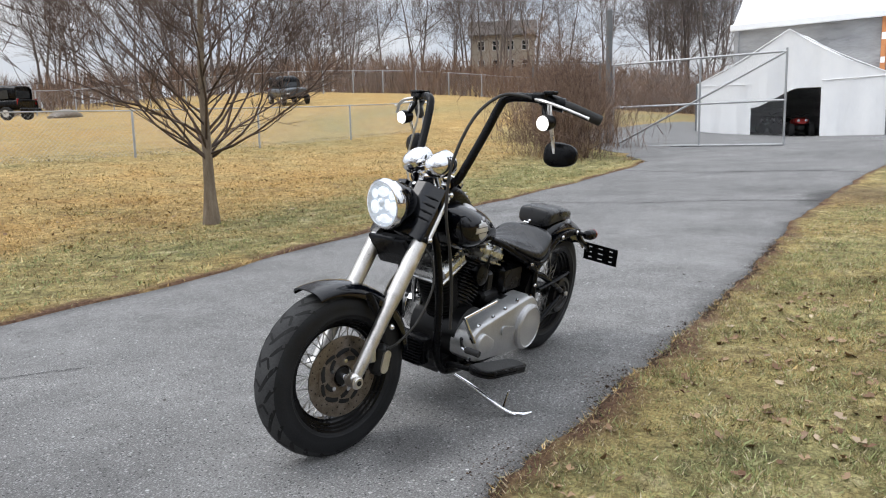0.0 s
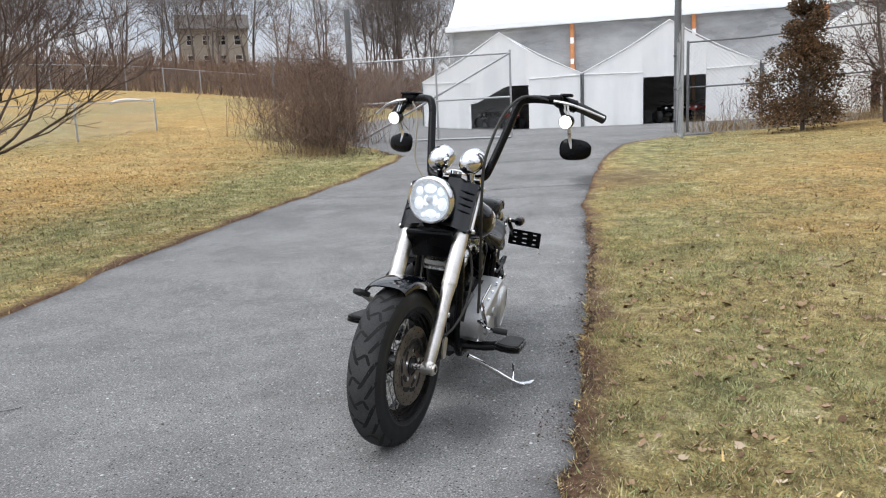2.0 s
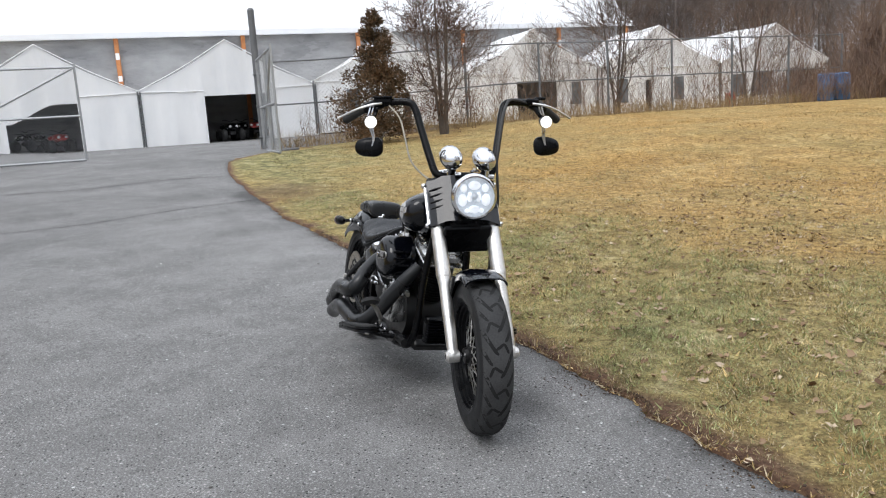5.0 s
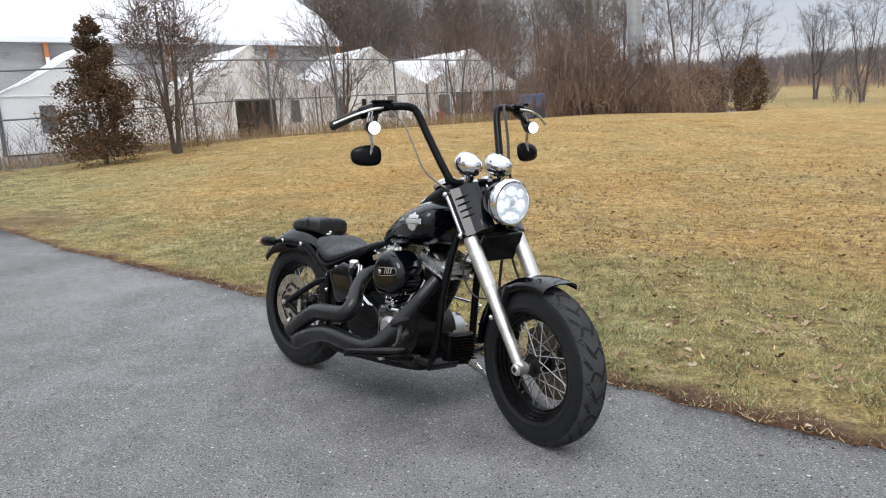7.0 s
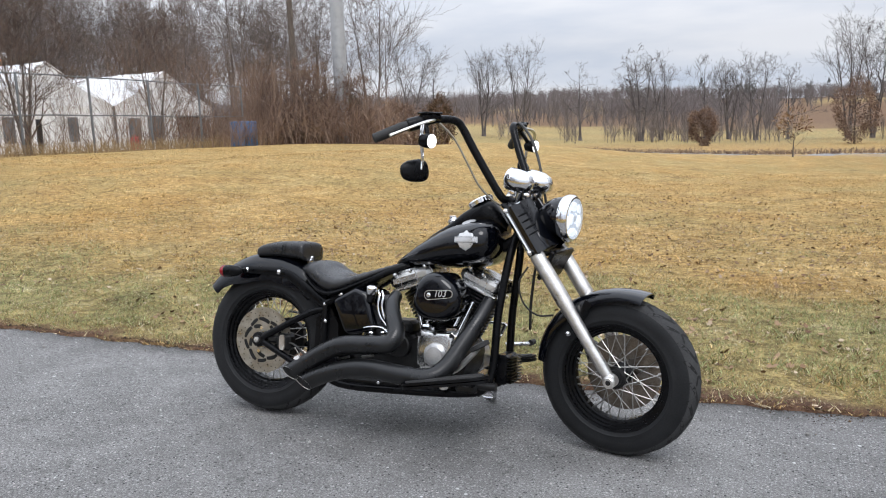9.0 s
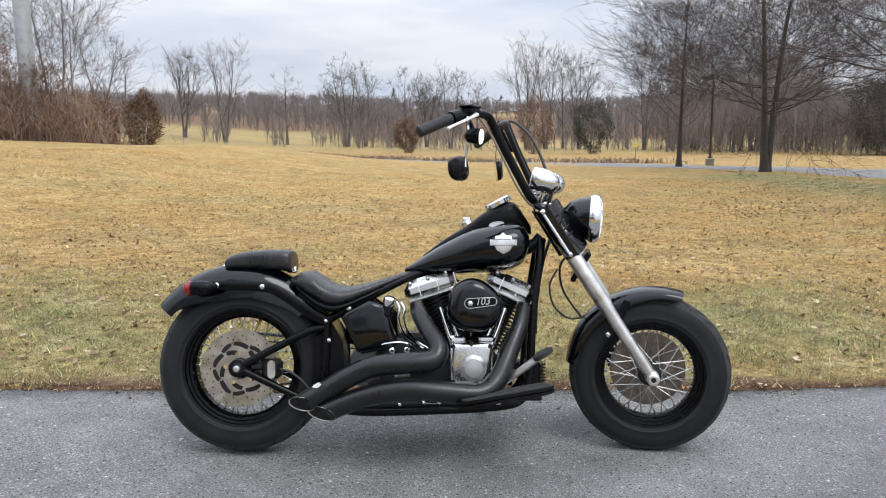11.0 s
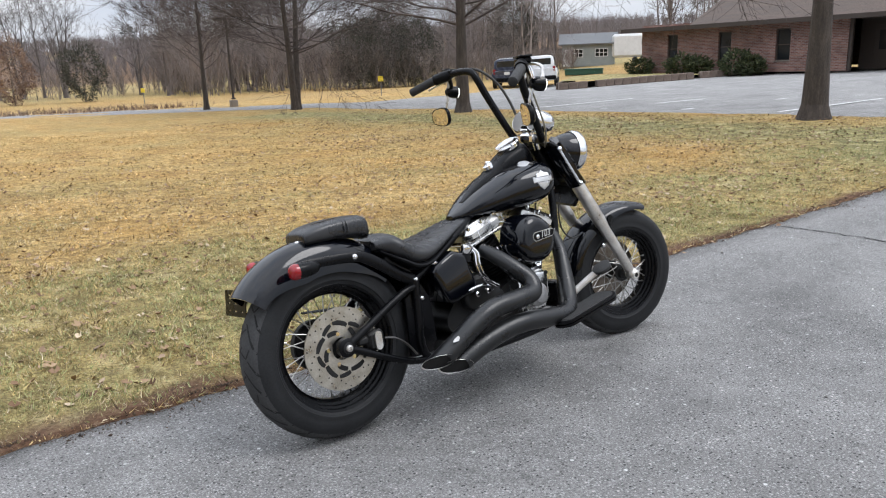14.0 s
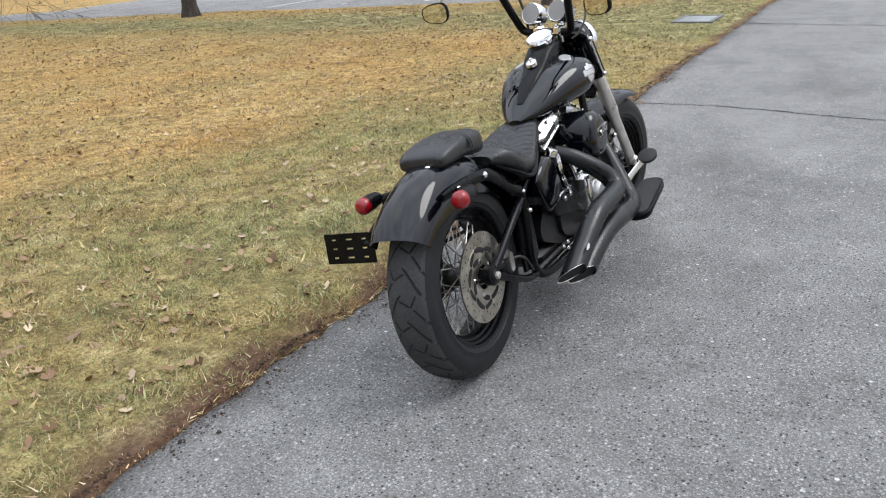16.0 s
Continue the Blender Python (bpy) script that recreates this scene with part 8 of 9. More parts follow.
def office():
    """Long low brick office under a deep shingle roof."""
    x0, y0, y1, e, d = 36.0, 1.0, 29.0, 2.75, 12.0
    z = float(height(x0, 15)) + 0.02
    ob = holder("brick_office", "low red-brick office with a deep brown shingle roof", "building", pose(x0, 0, z))
    wins = [(26.4, 27.1), (22.9, 23.7), (19.5, 20.3), (6.3, 7.2), (3.0, 3.9)]
    door = (12.2, 16.6)
    cols = sorted([(a, b, 0.55, 2.15) for a, b in wins] + [(door[0], door[1], 0.0, 2.45)])
    w = Geo()
    y = y0
    for a, b, lo, hi in cols:
        w.box((0.15, (y + a) / 2, e / 2), (0.3, a - y, e))
        if lo:
            w.box((0.15, (a + b) / 2, lo / 2), (0.3, b - a, lo))
        w.box((0.15, (a + b) / 2, (hi + e) / 2), (0.3, b - a, e - hi))
        y = b
    w.box((0.15, (y + y1) / 2, e / 2), (0.3, y1 - y, e))
    w.box((d / 2, y1 - 0.15, e / 2), (d - 0.6, 0.3, e)).box((d / 2, y0 + 0.15, e / 2), (d - 0.6, 0.3, e)).box((d - 0.15, (y0 + y1) / 2, e / 2), (0.3, y1 - y0, e))
    part("wall", w, brick_mat, ob, "weathered red brick wall")
    for a, b in wins:
        wn_ = part("window", Geo().box((0.16, (a + b) / 2, 1.35), (0.05, b - a, 1.6)), window_glass, ob)
        fr_ = Geo()
        for yy in (a + 0.03, b - 0.03):
            fr_.box((0.11, yy, 1.35), (0.08, 0.06, 1.6))
        for zz in (0.58, 1.35, 2.12):
            fr_.box((0.11, (a + b) / 2, zz), (0.08, b - a - 0.12, 0.05))
        part("frame", fr_, trim_brown, wn_)
        part("sill", Geo().box((-0.03, (a + b) / 2, 0.53), (0.12, b - a + 0.1, 0.06), bev=0.01), concrete, wn_)
    recess = Geo().box((1.6, (door[0] + door[1]) / 2, 1.2), (0.1, door[1] - door[0] + 0.4, 2.4))
    part("porch_wall", recess, trim_brown, ob)
    for yy in (13.2, 15.6):
        dr = part("door", Geo().box((1.53, yy, 1.05), (0.06, 0.95, 2.08), bev=0.01), trim_brown, ob, "dark brown door")
        part("pane", Geo().box((1.49, yy, 1.4), (0.02, 0.55, 0.9)), window_glass, dr)
    for yy in (12.3, 14.4, 16.5):
        part("porch_post", Geo().box((0.1, yy, 1.22), (0.16, 0.16, 2.44), bev=0.02), trim_brown, ob)
    r = Geo()
    ov = 0.9
    rows = []
    for yy, k in ((y0 - 0.8, 0.0), (y0 + 4, 1.0), (y1 - 4, 1.0), (y1 + 0.9, 0.0)):
        ridge = e + 3.4
        zt = e - 0.18 + (ridge - e) * k
        xm = d / 2
        rows.append([(-ov if k < 1 else -ov, yy, e - 0.18), (xm - 0.1 if k else xm - 0.1, yy, zt + 0.02), (xm + 0.1, yy, zt + 0.02), (d + ov, yy, e - 0.18), (d + ov, yy, e - 0.34), (-ov, yy, e - 0.34)])
    r.rings(rows)
    part("roof", r, shingle, ob, "brown shingle roof with wide eaves")
    part("fascia", Geo().box((-ov - 0.02, (y0 + y1) / 2, e - 0.26), (0.06, y1 - y0 + 1.7, 0.22)), trim_brown, ob)
    return ob


office()
for i, (y, w, h) in enumerate(((28.2, 0.75, 1.15), (25.2, 0.85, 1.25), (24.1, 0.7, 1.05), (21.7, 0.9, 1.3), (20.9, 0.7, 1.0), (9.6, 1.3, 1.2), (8.2, 1.2, 1.3), (6.8, 1.3, 1.2))):
    evergreen("shrub", 34.9, y, h, w, yew_mat, "clipped dark green shrub against the brick wall", 110 + i, 1100, 0.16, 0.0, "shrub", "shrubs by the office")
# raised lawn with a low stone edge before the office
isl = [(30.8, 29.6), (25.4, 25.2), (27, 24.2), (33.0, 22.6), (35.8, 21.8), (35.8, 30.5), (30, 31)]
zi = float(height(30, 26))
gi = Geo()
gi.add([(x, y, zi + 0.30) for x, y in isl], [tuple(range(len(isl)))[::-1]])
lawn = thing("raised_lawn", gi, turf_mat, "small raised lawn before the office", "lawn", kind="structure")
attribute(lawn.data, "green", [0.85] * len(isl))
attribute(lawn.data, "bare", [0.0] * len(isl))
stone_mat = surface("brown_stone", [(0.10, 0.07, 0.055), (0.17, 0.13, 0.105), (0.24, 0.19, 0.16)], 0.9, scale=2, fine=25, bump_by=0.5, depth=0.02, island=0.4)
wall_ob = holder("garden_wall", "low brown stone edging round the raised lawn", "wall", pose(0, 0, 0))
blk = Geo().box((0, 0, 0.17), (0.46, 0.3, 0.34), bev=0.03).mesh("stone", stone_mat)
for a, b in zip(isl[:5], isl[1:5]):
    ln = math.hypot(b[0] - a[0], b[1] - a[1])
    for i in range(int(ln / 0.48)):
        t = (i + 0.5) * 0.48 / ln
        x, y = a[0] + (b[0] - a[0]) * t, a[1] + (b[1] - a[1]) * t
        part("stone", blk, None, wall_ob, m=pose(x, y, float(height(x, y)), 0, 0, math.degrees(math.atan2(b[1] - a[1], b[0] - a[0])) + rng.uniform(-2, 2)))


def house():
    """Pale sided bungalow beyond the office."""
    x, y = 60.4, 57.0
    z = float(height(x, y))
    ob = holder("bungalow", "pale grey sided bungalow with white window frames", "house", pose(x, y, z, 0, 0, -46) @ Matrix.Scale(0.86, 4))
    w = Geo()
    for i in range(16):
        w.box((0, 0, 0.10 + 0.17 * i), (6.4, 4.6 + 0.015 * (i % 2), 0.165), bev=0.012)
    part("wall", Geo().box((0, 0, 1.35), (6.38, 4.56, 2.7)), siding, ob)
    part_each("board", w, siding, ob)
    part("roof", Geo().rings([[(sx, -2.8, 2.72), (sx, 0, 4.0), (sx, 2.8, 2.72), (sx, 2.8, 2.58), (sx, 0, 3.82), (sx, -2.8, 2.58)] for sx in (-3.6, 3.6)]), galv_dark, ob, "grey shingle roof")
    for yy, xx in ((-2.33, -1.4), (-2.33, 1.6)):
        wo = part("window", Geo().box((xx, yy, 1.6), (1.5, 0.06, 0.9)), window_glass, ob)
        f = Geo()
        for dx in (-0.75, -0.25, 0.25, 0.75):
            f.box((xx + dx, yy - 0.04, 1.6), (0.07, 0.05, 0.96))
        for dz in (-0.45, 0, 0.45):
            f.box((xx, yy - 0.035, 1.6 + dz), (1.5, 0.04, 0.06))
        part("frame", f, white_paint, wo)
    part("door", Geo().box((-2.6, -2.34, 1.05), (0.9, 0.06, 2.05), bev=0.01), white_paint, ob)
    return ob


house()
rv = holder("camper_trailer", "white camper trailer parked beyond the office", "trailer", pose(63.0, 52.2, float(height(63.0, 52.2)), 0, 0, -50))
part("body", Geo().box((0, 0, 1.75), (5.5, 2.3, 2.4), bev=0.25), white_paint, rv)
part("window", Geo().box((0.8, -1.16, 2.1), (1.1, 0.03, 0.6), bev=0.01), window_glass, rv)
for s in (-0.5, 0.5):
    part("wheel", Geo().lathe([(-0.1, 0.3), (0.1, 0.3)], (s * 0.8, -1.05, 0.3), (0, 1, 0), 16), tyre_far, rv)
green_bin = thing("skip_container", Geo().box((0, 0, 0.24), (3.2, 1.3, 0.48), bev=0.04).box((0, 0, 0.50), (3.3, 1.4, 0.07), bev=0.02).box((-0.9, -0.66, 0.24), (0.08, 0.06, 0.44)).box((0.9, -0.66, 0.24), (0.08, 0.06, 0.44)), plastic_green, "low green container beside the bungalow", "container", pose(47.5, 45.0, float(height(47.5, 45.0)), 0, 0, -50))


def far_house():
    """Two-storey house on the rise behind the yard, half hidden by the woods."""
    x, y = -97.6, -62.7
    z = float(height(x, y))
    ob = holder("far_house", "beige two-storey house half hidden behind bare trees", "house", pose(x, y, z, 0, 0, 122))
    part("wall", Geo().box((0, 0, 3.0), (9.6, 7.0, 6.4)), beige, ob, "beige sided wall")
    part("roof", Geo().rings([[(sx, -4.0, 6.1), (sx, 0, 8.6), (sx, 4.0, 6.1), (sx, 4.0, 5.9), (sx, 0, 8.35), (sx, -4.0, 5.9)] for sx in (-5.2, 5.2)]), far_roof, ob, "faded brown roof")
    for xx in (-3.2, -1.0, 1.2, 3.4):
        for zz in (1.7, 4.5):
            for sy in (-1, 1):
                w = part("window", Geo().box((xx, sy * 3.52, zz), (0.9, 0.06, 1.3)), window_glass, ob)
                f = Geo()
                for dx in (-0.48, 0.48):
                    f.box((xx + dx, sy * 3.55, zz), (0.08, 0.06, 1.4))
                for dz in (-0.68, 0.0, 0.68):
                    f.box((xx, sy * 3.55, zz + dz), (0.88, 0.05, 0.07))
                part("frame", f, white_paint, w)
    return ob


beige = surface("beige_siding", [(0.36, 0.32, 0.27), (0.46, 0.42, 0.36)], 0.8, scale=1, fine=12, bump_by=0.1)
far_roof = surface("faded_roof_shingles", [(0.14, 0.125, 0.115), (0.20, 0.18, 0.165)], 0.9, scale=1, fine=10, bump_by=0.2)
far_house()
hx, hy = -32.2, -27.3
hz_ = float(height(hx, hy))
thing("drain_pipe", Geo().tube([(-1.1, 0, 0.10), (-0.7, 0.05, 0.24), (-0.2, 0.0, 0.28), (0.5, 0.02, 0.24), (1.2, 0.0, 0.20)], 0.075, n=10, smooth=3), white_paint, "white plastic pipe lying on the far yard", "pipe", pose(hx, hy, hz_, 0, 0, 125))


def car(x, y, turn, paint, label, kind="suv", z_off=0.0):
    """A parked vehicle: body, glass, lamps, bumpers and wheels."""
    c, si = math.cos(radians(turn)), math.sin(radians(turn))
    along_ = float(height(x + 1.4 * c, y + 1.4 * si) - height(x - 1.4 * c, y - 1.4 * si)) / 2.8
    across_ = float(height(x - 0.8 * si, y + 0.8 * c) - height(x + 0.8 * si, y - 0.8 * c)) / 1.6
    ob = holder("parked_car" if kind == "suv" else kind, label, "car", pose(x, y, float(height(x, y)) + z_off, math.degrees(math.atan(across_)), -math.degrees(math.atan(along_)), turn))
    if kind == "suv":
        body = [(-2.20, 0.80, 0.42, 0.95), (-2.12, 0.88, 0.34, 1.02), (-1.2, 0.92, 0.30, 1.05), (0.6, 0.92, 0.30, 1.02), (1.5, 0.90, 0.32, 0.98), (2.05, 0.84, 0.36, 0.86), (2.25, 0.68, 0.42, 0.70)]
        cabin = [(-2.16, 0.74, 0.95, 1.02), (-2.08, 0.74, 0.95, 1.55), (-1.85, 0.72, 0.95, 1.68), (-0.4, 0.72, 0.95, 1.70), (0.35, 0.72, 0.95, 1.62), (0.95, 0.74, 0.95, 1.20), (1.22, 0.74, 0.95, 1.0)]
    else:
        body = [(-2.0, 0.74, 0.55, 0.95), (-1.9, 0.78, 0.50, 1.08), (0.4, 0.78, 0.50, 1.08), (1.7, 0.70, 0.55, 1.10), (1.95, 0.66, 0.60, 1.0)]
        cabin = [(-1.75, 0.70, 1.0, 1.70), (-1.7, 0.70, 1.0, 1.78), (0.25, 0.70, 1.0, 1.80), (0.55, 0.70, 1.0, 1.25), (0.6, 0.70, 1.0, 1.05)]
    part("body", superloft(body, 28, 4.5), paint, ob)
    part("cabin", superloft(cabin, 28, 4.0), black_satin if kind == "jeep" else paint, ob)
    for s in (-1, 1):
        for a, b in ((-1.75, -1.05), (-0.95, -0.15), (-0.05, 0.55)) if kind == "suv" else ((-1.5, -0.7), (-0.55, 0.2)):
            part("window", Geo().plate([(a, 1.10), (b, 1.10), (b - (0.12 if b > 0.3 else 0), 1.52), (a + 0.03, 1.55)], s * 0.70, s * 0.735), window_glass, ob)
    rear_x = -2.10 if kind == "suv" else -1.76
    part("rear_window", Geo().box((rear_x - 0.02, 0, 1.33), (0.04, 1.12, 0.40), bev=0.01), window_glass, ob)
    part("windscreen", Geo().add([(1.02, -0.60, 1.14), (1.02, 0.60, 1.14), (0.42, 0.56, 1.58), (0.42, -0.56, 1.58), (0.98, -0.60, 1.12), (0.98, 0.60, 1.12), (0.38, 0.56, 1.56), (0.38, -0.56, 1.56)] if kind == "suv" else [(0.62, -0.60, 1.12), (0.62, 0.60, 1.12), (0.46, 0.56, 1.66), (0.46, -0.56, 1.66), (0.58, -0.60, 1.12), (0.58, 0.60, 1.12), (0.42, 0.56, 1.66), (0.42, -0.56, 1.66)], [(0, 1, 2, 3), (7, 6, 5, 4), (0, 4, 5, 1), (1, 5, 6, 2), (2, 6, 7, 3), (3, 7, 4, 0)]), window_glass, ob)
    part("rear_bumper", Geo().box((-2.18, 0, 0.50), (0.16, 1.66, 0.22), bev=0.05), black_satin, ob)
    part("front_bumper", Geo().box((2.12, 0, 0.50), (0.16, 1.50, 0.20), bev=0.05), black_satin, ob)
    for s in (-1, 1):
        part("tail_lamp", Geo().box((-2.17 if kind == "suv" else -2.0, s * 0.72, 0.95), (0.06, 0.14, 0.30), bev=0.02), red_lens, ob)
        part("headlamp", Geo().box((2.10 if kind == "suv" else 1.93, s * 0.60, 0.74), (0.10, 0.26, 0.14), bev=0.03), badge_silver, ob)
        for x2 in (-1.35, 1.40):
            wh = part("wheel", Geo().lathe([(-0.10, 0.20), (-0.11, 0.30), (-0.08, 0.345), (0.08, 0.345), (0.11, 0.30), (0.10, 0.20)], (x2, s * 0.80, 0.345), (0, 1, 0), 24), tyre_far, ob)
            part("hub_cap", Geo().lathe([(s * 0.085, 0.21), (s * 0.105, 0.19), (s * 0.10, 0.05)], (x2, s * 0.80, 0.345), (0, 1, 0), 16), badge_silver, wh)
    if kind == "suv":
        part("roof_rail", Geo().tube([(-1.7, -0.62, 1.72), (-1.5, -0.62, 1.75), (0.0, -0.62, 1.75), (0.2, -0.62, 1.70)], 0.02, n=6), black_satin, ob)
        part("roof_rail", Geo().tube([(-1.7, 0.62, 1.72), (-1.5, 0.62, 1.75), (0.0, 0.62, 1.75), (0.2, 0.62, 1.70)], 0.02, n=6), black_satin, ob)
        part("number_plate", Geo().box((-2.21, 0, 0.84), (0.02, 0.32, 0.16), bev=0.005), white_paint, ob)
    return ob


car_white = surface("white_car_paint", [(0.70, 0.71, 0.72), (0.80, 0.80, 0.81)], 0.25, coat=0.8, bump_by=0)
car_navy = surface("dark_blue_car_paint", [(0.02, 0.025, 0.045), (0.04, 0.05, 0.08)], 0.25, coat=0.8, bump_by=0)
car_grey = surface("grey_jeep_paint", [(0.045, 0.052, 0.060), (0.08, 0.09, 0.10)], 0.35, coat=0.5, bump_by=0)
car(28.9, 30.1, 45, car_white, "white sport utility vehicle parked in the car park")
car(29.0, 33.0, 44, car_navy, "dark blue sport utility vehicle parked beside a white one")
car(-31.0, -37.0, 66, car_grey, "grey off-road vehicle with a black top in the far yard", "jeep")
car(-14.6, -41.9, -60, black_satin, "black pickup truck parked in the far yard", "pickup_truck")
thing("gravel_heap", superloft([(-1.0, 0.3, -0.1, 0.08), (-0.7, 0.5, -0.1, 0.30), (-0.1, 0.6, -0.1, 0.48), (0.5, 0.55, -0.1, 0.36), (1.1, 0.3, -0.1, 0.06)], 20, 2.2), concrete, "low heap of pale gravel in the far yard", "heap", pose(-18.1, -41.2, float(height(-18.1, -41.2)), 0, 0, 20))


def lamp_post(x, y, h, label, base=True):
    z = float(height(x, y))
    ob = holder("lamp_post", label, "lamp post", pose(x, y, z), "car park lamp posts")
    if base:
        part("footing", Geo().box((0, 0, 0.17), (0.36, 0.36, 0.42), bev=0.03), concrete, ob, "square concrete footing")
    part("pole", Geo().tube([(0, 0, 0.40), (0, 0, h)], [0.065, 0.05], n=12), trim_brown, ob, "dark bronze pole")
    part("collar", Geo().box((0, 0, 0.45), (0.2, 0.2, 0.06), bev=0.01), trim_brown, ob)
    part("lamp_head", Geo().box((-0.3, 0, h), (0.6, 0.36, 0.14), bev=0.03), trim_brown, ob)
    return ob


lamp_post(14.15, 3.15, 6.0, "dark lamp post on a square concrete footing")
lamp_post(13.0, 36.4, 4.4, "dark lamp post by the lane")
for x, y in ((22.3, 37.0), (13.0, 54.3)):
    sg_ = holder("marker_sign", "small yellow marker sign on a post", "sign", pose(x, y, float(height(x, y)), 0, 0, -60))
    part("post", Geo().tube([(0, 0, -0.1), (0, 0, 0.95)], 0.025, n=6), galv_dark, sg_)
    part("sign_board", Geo().box((0, -0.03, 1.0), (0.36, 0.02, 0.30), bev=0.005), yellow_paint, sg_)
post_ = holder("sign_post", "thin steel sign post at the car park edge", "post", pose(15.6, 1.9, float(height(15.6, 1.9))))
part("post", Geo().tube([(0, 0, -0.1), (0, 0, 2.2)], 0.03, n=8), galv, post_)
# storm drain at the drive's edge
dr = holder("storm_drain", "iron storm drain grate in the verge", "drain", pose(9.9, 1.75, float(height(9.9, 1.75)) + 0.012, 0, 0, 2))
part("frame", Geo().box((0, -0.26, 0), (0.86, 0.06, 0.05)).box((0, 0.26, 0), (0.86, 0.06, 0.05)).box((-0.40, 0, 0), (0.06, 0.46, 0.05)).box((0.40, 0, 0), (0.06, 0.46, 0.05)), galv_dark, dr)
bar_me = Geo().box((0, 0, 0), (0.045, 0.46, 0.04), bev=0.005).mesh("bar", galv)
for i in range(8):
    part("bar", bar_me, None, dr, m=pose(-0.32 + 0.092 * i, 0, 0.002))
part("pit", Geo().box((0, 0, -0.03), (0.80, 0.50, 0.02)), hole_mat, dr)
# faded bay lines
for k, (x0, x1, yy) in enumerate(((14.7, 19.8, 4.6), (15.2, 20.0, 7.4), (15.4, 20.2, 10.2), (15.4, 20.2, 13.0), (15.3, 20.0, 15.8))):
    zl = [float(height(x, yy)) + 0.011 for x in (x0, x1)]
    thing("trim", Geo().add([(x0, yy - 0.05, zl[0]), (x1, yy - 0.05, zl[1]), (x1, yy + 0.05, zl[1]), (x0, yy + 0.05, zl[0])], [(0, 1, 2, 3)]), white_paint, "faded white parking bay line", "marking", kind="structure", sharp=0)


def crack(pts, w, seed, name="trim"):
    """A tarred crack across the drive, lying just on the asphalt."""
    g_ = np.random.default_rng(seed)
    p = spline(np.array(pts, float), 14)
    p = p + g_.normal(0, 0.012, p.shape)
    t = np.gradient(p, axis=0)
    n_ = np.stack([-t[:, 1], t[:, 0]], 1) / np.linalg.norm(t, axis=1)[:, None]
    ww = w * g_.uniform(0.3, 1.3, len(p))
    a, b = p + n_ * ww[:, None], p - n_ * ww[:, None]
    v = [(x, y, float(height(x, y)) + 0.004) for x, y in a] + [(x, y, float(height(x, y)) + 0.004) for x, y in b]
    k = len(p)
    return thing(name, Geo().add(v, [(i, i + 1, i + k + 1, i + k) for i in range(k - 1)]), hole_mat, "dark crack across the asphalt drive", "crack", kind="structure", sharp=0)


crack([(4.22, 0.75), (4.28, 0.2), (4.2, -0.4), (4.12, -1.0), (4.2, -1.8), (4.1, -3.0)], 0.008, 1)
crack([(-6.1, -4.1), (-6.25, -2.4), (-6.9, -1.2), (-7.3, 0.0)], 0.016, 2)
crack([(-12.0, -4.8), (-11.6, -3.0), (-12.2, -1.5), (-12.0, -0.3)], 0.03, 3)
crack([(9.6, 1.0), (9.4, -0.8), (9.7, -2.9)], 0.016, 4)
crack([(2.9, -2.2), (2.4, -1.9), (2.0, -2.0), (1.6, -1.8)], 0.004, 5)

# ---- grass blades, fallen leaves and grit ----
def blades(n, xy, hmin, hmax, width, seed, keep_bare=0.35, mat=None, by_green=False, lie=0.75):
    """Short dry grass: one narrow blade a triangle, coloured as the turf below it."""
    g_ = np.random.default_rng(seed)
    x, y = xy(g_, n)
    tuft = 0.5 + 0.5 * wave(x * 7.3, y * 6.7, 2.0)
    ok = ~paved(x, y, -0.02) & (g_.uniform(0, 1, n) > bare(x, y) * (1 - keep_bare)) & (g_.uniform(0, 1, n) < 0.45 + 0.7 * tuft)
    if by_green:
        ok &= g_.uniform(0, 1, n) < np.clip(1.5 * green(x, y) - 0.38 + 0.5 * wave(x * 2.3, y * 2.9, 8.0), 0, 1)
    x, y, tuft = x[ok], y[ok], tuft[ok]
    n = len(x)
    z = height(x, y) + 0.010 * wave(x * 5, y * 6, 2.0) + 0.004
    h = g_.uniform(hmin, hmax, n) * (0.7 + 0.6 * tuft)
    d = np.stack([g_.normal(0, 0.75, n), g_.normal(0, 0.75, n), np.full(n, lie)], 1)
    d /= np.linalg.norm(d, axis=1)[:, None]
    d[:, 2] = np.abs(d[:, 2])
    s = np.cross(d, g_.normal(0, 1, (n, 3)))
    s /= np.linalg.norm(s, axis=1)[:, None] + 1e-6
    p = np.stack([x, y, z], 1)
    w = (width * g_.uniform(0.6, 1.4, n))[:, None]
    v = np.stack([p - s * w, p + s * w, p + d * h[:, None]], 1).reshape(-1, 3)
    me = quick_mesh("grass", v, np.arange(3 * n).reshape(n, 3), mat or blade_mat, False)
    attribute(me, "green", np.repeat(np.clip(green(x, y) + g_.normal(0, 0.22, n), 0, 1), 3))
    attribute(me, "bare", np.zeros(3 * n))
    return tagged(new("grass", me), "short dry winter grass, straw and green mixed", "grass", kind="stuff")


def box_xy(x0, x1, y0, y1):
    return lambda g_, n: (g_.uniform(x0, x1, n), g_.uniform(y0, y1, n))


blades(260000, box_xy(-3.0, 4.5, 0.45, 3.6), 0.012, 0.038, 0.0022, 201)
blades(200000, box_xy(-8, 9, 0.2, 8.0), 0.016, 0.046, 0.0034, 202)
blades(150000, box_xy(-19, 14, 1.0, 20), 0.02, 0.06, 0.007, 203)
blades(90000, box_xy(-12, 3, -9.5, -3.0), 0.02, 0.06, 0.005, 204)
blades(60000, box_xy(-22, 6, -18, -5), 0.03, 0.07, 0.010, 205)


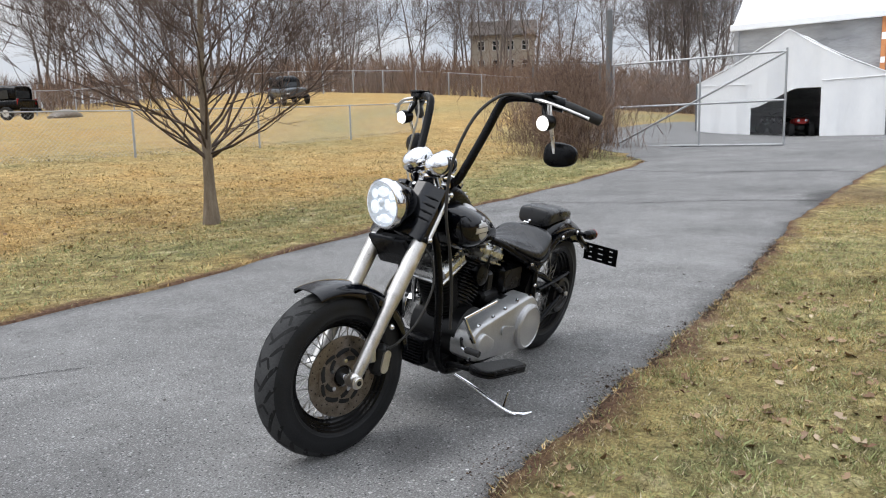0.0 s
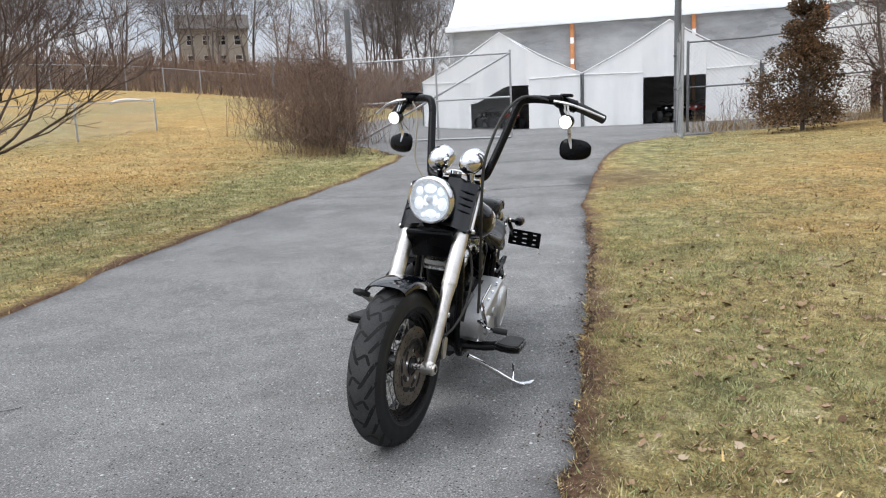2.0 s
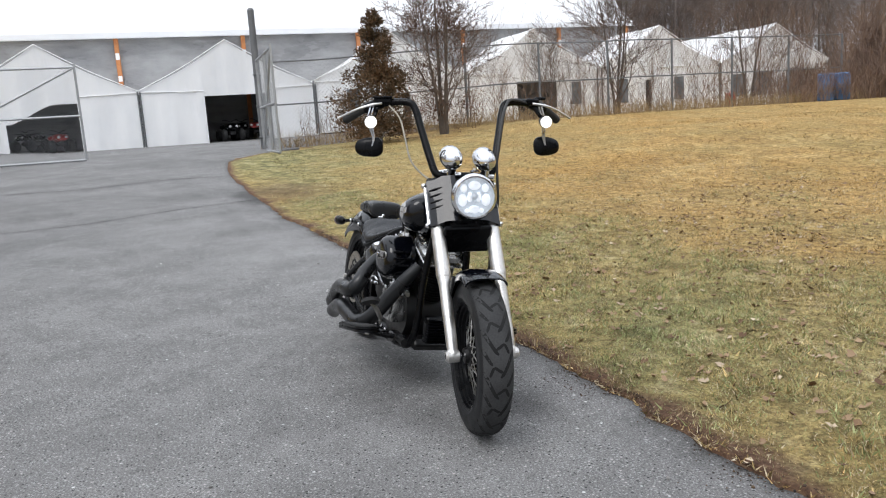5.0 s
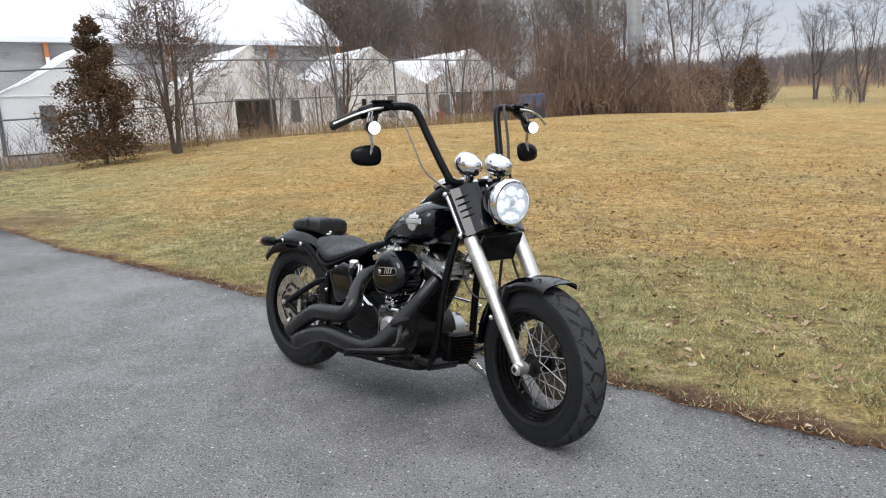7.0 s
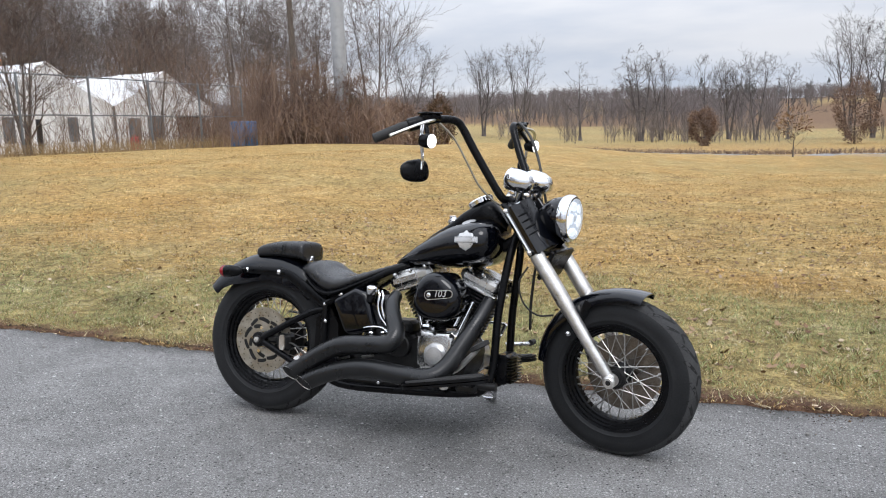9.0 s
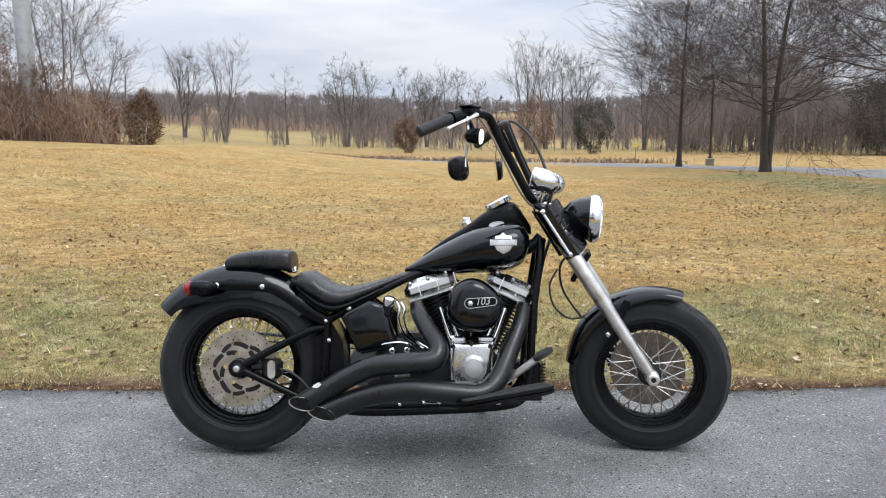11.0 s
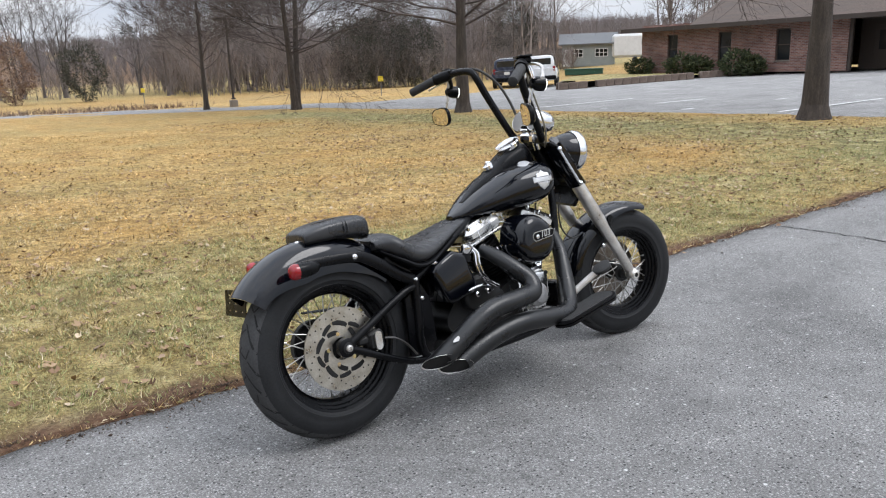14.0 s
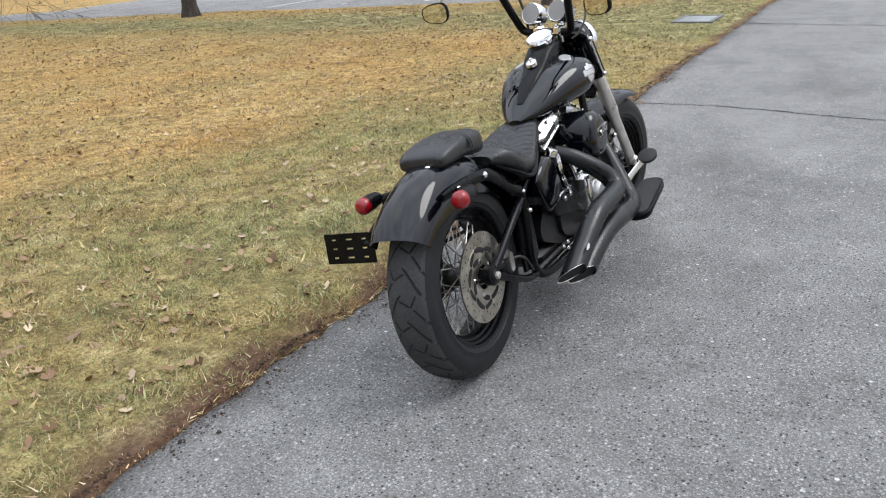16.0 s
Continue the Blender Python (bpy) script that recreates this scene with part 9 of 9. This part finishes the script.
straw_mat = leaf_like("bleached_straw", [(0.46, 0.36, 0.22), (0.72, 0.61, 0.42), (0.36, 0.26, 0.15), (0.80, 0.71, 0.53)])
green_mat = leaf_like("green_grass", [(0.17, 0.205, 0.078), (0.33, 0.365, 0.155), (0.48, 0.50, 0.245), (0.22, 0.25, 0.10)])
brown_mat = leaf_like("rotted_grass", [(0.06, 0.04, 0.026), (0.13, 0.085, 0.05), (0.19, 0.12, 0.07)])
blades(80000, box_xy(-3.2, 5.0, 0.5, 3.4), 0.02, 0.05, 0.0026, 231, mat=green_mat, by_green=True)
blades(110000, box_xy(-7, 9, 0.3, 7.5), 0.025, 0.06, 0.0042, 232, mat=green_mat, by_green=True)
blades(50000, box_xy(-12, 3, -9.5, -3.0), 0.025, 0.06, 0.006, 233, mat=green_mat, by_green=True)
blades(95000, box_xy(-3.2, 5.0, 0.5, 3.4), 0.012, 0.042, 0.0026, 234, 0.5, straw_mat, lie=0.35)
blades(115000, box_xy(-7, 9, 0.3, 7.5), 0.02, 0.05, 0.0038, 235, 0.5, straw_mat, lie=0.35)
blades(11000, box_xy(-3.2, 5.0, 0.45, 3.4), 0.015, 0.04, 0.0036, 236, 0.8, brown_mat, lie=0.3)
blades(22000, box_xy(-7, 9, 0.2, 7.5), 0.02, 0.05, 0.0050, 237, 0.8, brown_mat, lie=0.3)


def leaves(n, xy, size, seed):
    """Curled fallen leaves: a folded, lobed blade each."""
    g_ = np.random.default_rng(seed)
    x, y = xy(g_, n)
    ok = (wave(x * 0.7, y * 0.9, 4.0) + g_.normal(0, 0.6, n) > -0.1) & (~paved(x, y, -0.25) | (g_.uniform(0, 1, n) < 0.012))
    x, y = x[ok], y[ok]
    n = len(x)
    a = g_.uniform(0, 2 * math.pi, n)
    ln, wd = size * g_.uniform(0.6, 1.3, n), size * g_.uniform(0.28, 0.5, n)
    ax = np.stack([np.cos(a), np.sin(a), g_.normal(0, 0.25, n)], 1)
    sd = np.stack([-np.sin(a), np.cos(a), g_.normal(0, 0.25, n)], 1)
    c = np.stack([x, y, height(x, y) + g_.uniform(0.012, 0.03, n)], 1)
    up = np.array([0, 0, 1.0])
    curl = (size * g_.uniform(0.05, 0.35, n))[:, None]
    L_, W_ = ln[:, None], wd[:, None]
    v = np.stack([c - ax * L_ * 0.5 + up * curl, c - ax * L_ * 0.12 + sd * W_ * 0.8 + up * curl * 0.7, c + ax * L_ * 0.05 + sd * W_ * 0.35, c + ax * L_ * 0.25 + sd * W_ + up * curl, c + ax * L_ * 0.55 + up * curl * 0.6,
                  c + ax * L_ * 0.22 - sd * W_ + up * curl * 0.9, c + ax * L_ * 0.02 - sd * W_ * 0.35, c - ax * L_ * 0.15 - sd * W_ * 0.8 + up * curl * 0.8], 1).reshape(-1, 3)
    b = np.arange(n)[:, None] * 8
    t = np.array([(0, 1, 7), (1, 2, 7), (2, 6, 7), (2, 3, 4), (2, 4, 6), (4, 5, 6)])
    f = (b[:, :, None] + t[None]).reshape(-1, 3)
    return stuff("fallen_leaves", v, f, oakleaf_mat, "scattered dry brown oak leaves", "leaves")


leaves(1300, box_xy(-2.5, 5, 0.7, 4), 0.046, 211)
leaves(5200, box_xy(-4, 13.5, 1.2, 12), 0.050, 212)
leaves(3600, box_xy(5, 14, 1.5, 22), 0.058, 213)
leaves(500, box_xy(-10, 3, -9, -4), 0.06, 214)


def grit(n, seed, mat, label, size, edge, name="grit"):
    """Loose bits on the asphalt, thicker towards its edge."""
    g_ = np.random.default_rng(seed)
    x, y = g_.uniform(-4, 7, n), g_.uniform(-3.2, 1.0, n)
    if edge:
        y = edge_north(x) + 0.04 - g_.exponential(0.035, n) * (0.6 + wave(x * 3, 0, 5.0) ** 2 * 2)
    e = np.minimum(edge_north(x) - y, y - edge_south(x))
    ok = (e > -0.03 if edge else e > 0.03) & ((g_.uniform(0, 1, n) < 0.25 + 0.75 * np.exp(-e / 0.25)) | edge)
    x, y = x[ok], y[ok]
    n = len(x)
    r = size * np.exp(g_.normal(0, 0.45, n))
    c = np.stack([x, y, height(x, y) + r * 0.4 + 0.012 * (edge_north(x) < y)], 1)
    o = np.array([(1, 0, 0), (0, 1, 0), (-1, 0, 0), (0, -1, 0), (0, 0, 0.8), (0, 0, -0.6)])
    v = c[:, None] + o[None] * (r[:, None, None] * g_.uniform(0.6, 1.3, (n, 6, 1)))
    t = np.array([(0, 1, 4), (1, 2, 4), (2, 3, 4), (3, 0, 4), (1, 0, 5), (2, 1, 5), (3, 2, 5), (0, 3, 5)])
    f = (np.arange(n)[:, None, None] * 6 + t[None]).reshape(-1, 3)
    return stuff(name, v.reshape(-1, 3), f, mat, label, name)


grit_mat = leaf_like("pale_grit", [(0.30, 0.29, 0.28), (0.55, 0.54, 0.52), (0.18, 0.17, 0.16), (0.42, 0.40, 0.38)])
grit(9000, 221, grit_mat, "loose pale grit on the asphalt", 0.0034, False)
crumb_mat = leaf_like("dark_crumbs", [(0.03, 0.02, 0.014), (0.085, 0.05, 0.032), (0.05, 0.034, 0.026), (0.15, 0.10, 0.06), (0.022, 0.02, 0.02)])
grit(16000, 222, crumb_mat, "dark soil crumbs along the edge of the drive", 0.0026, True, "soil_crumbs")
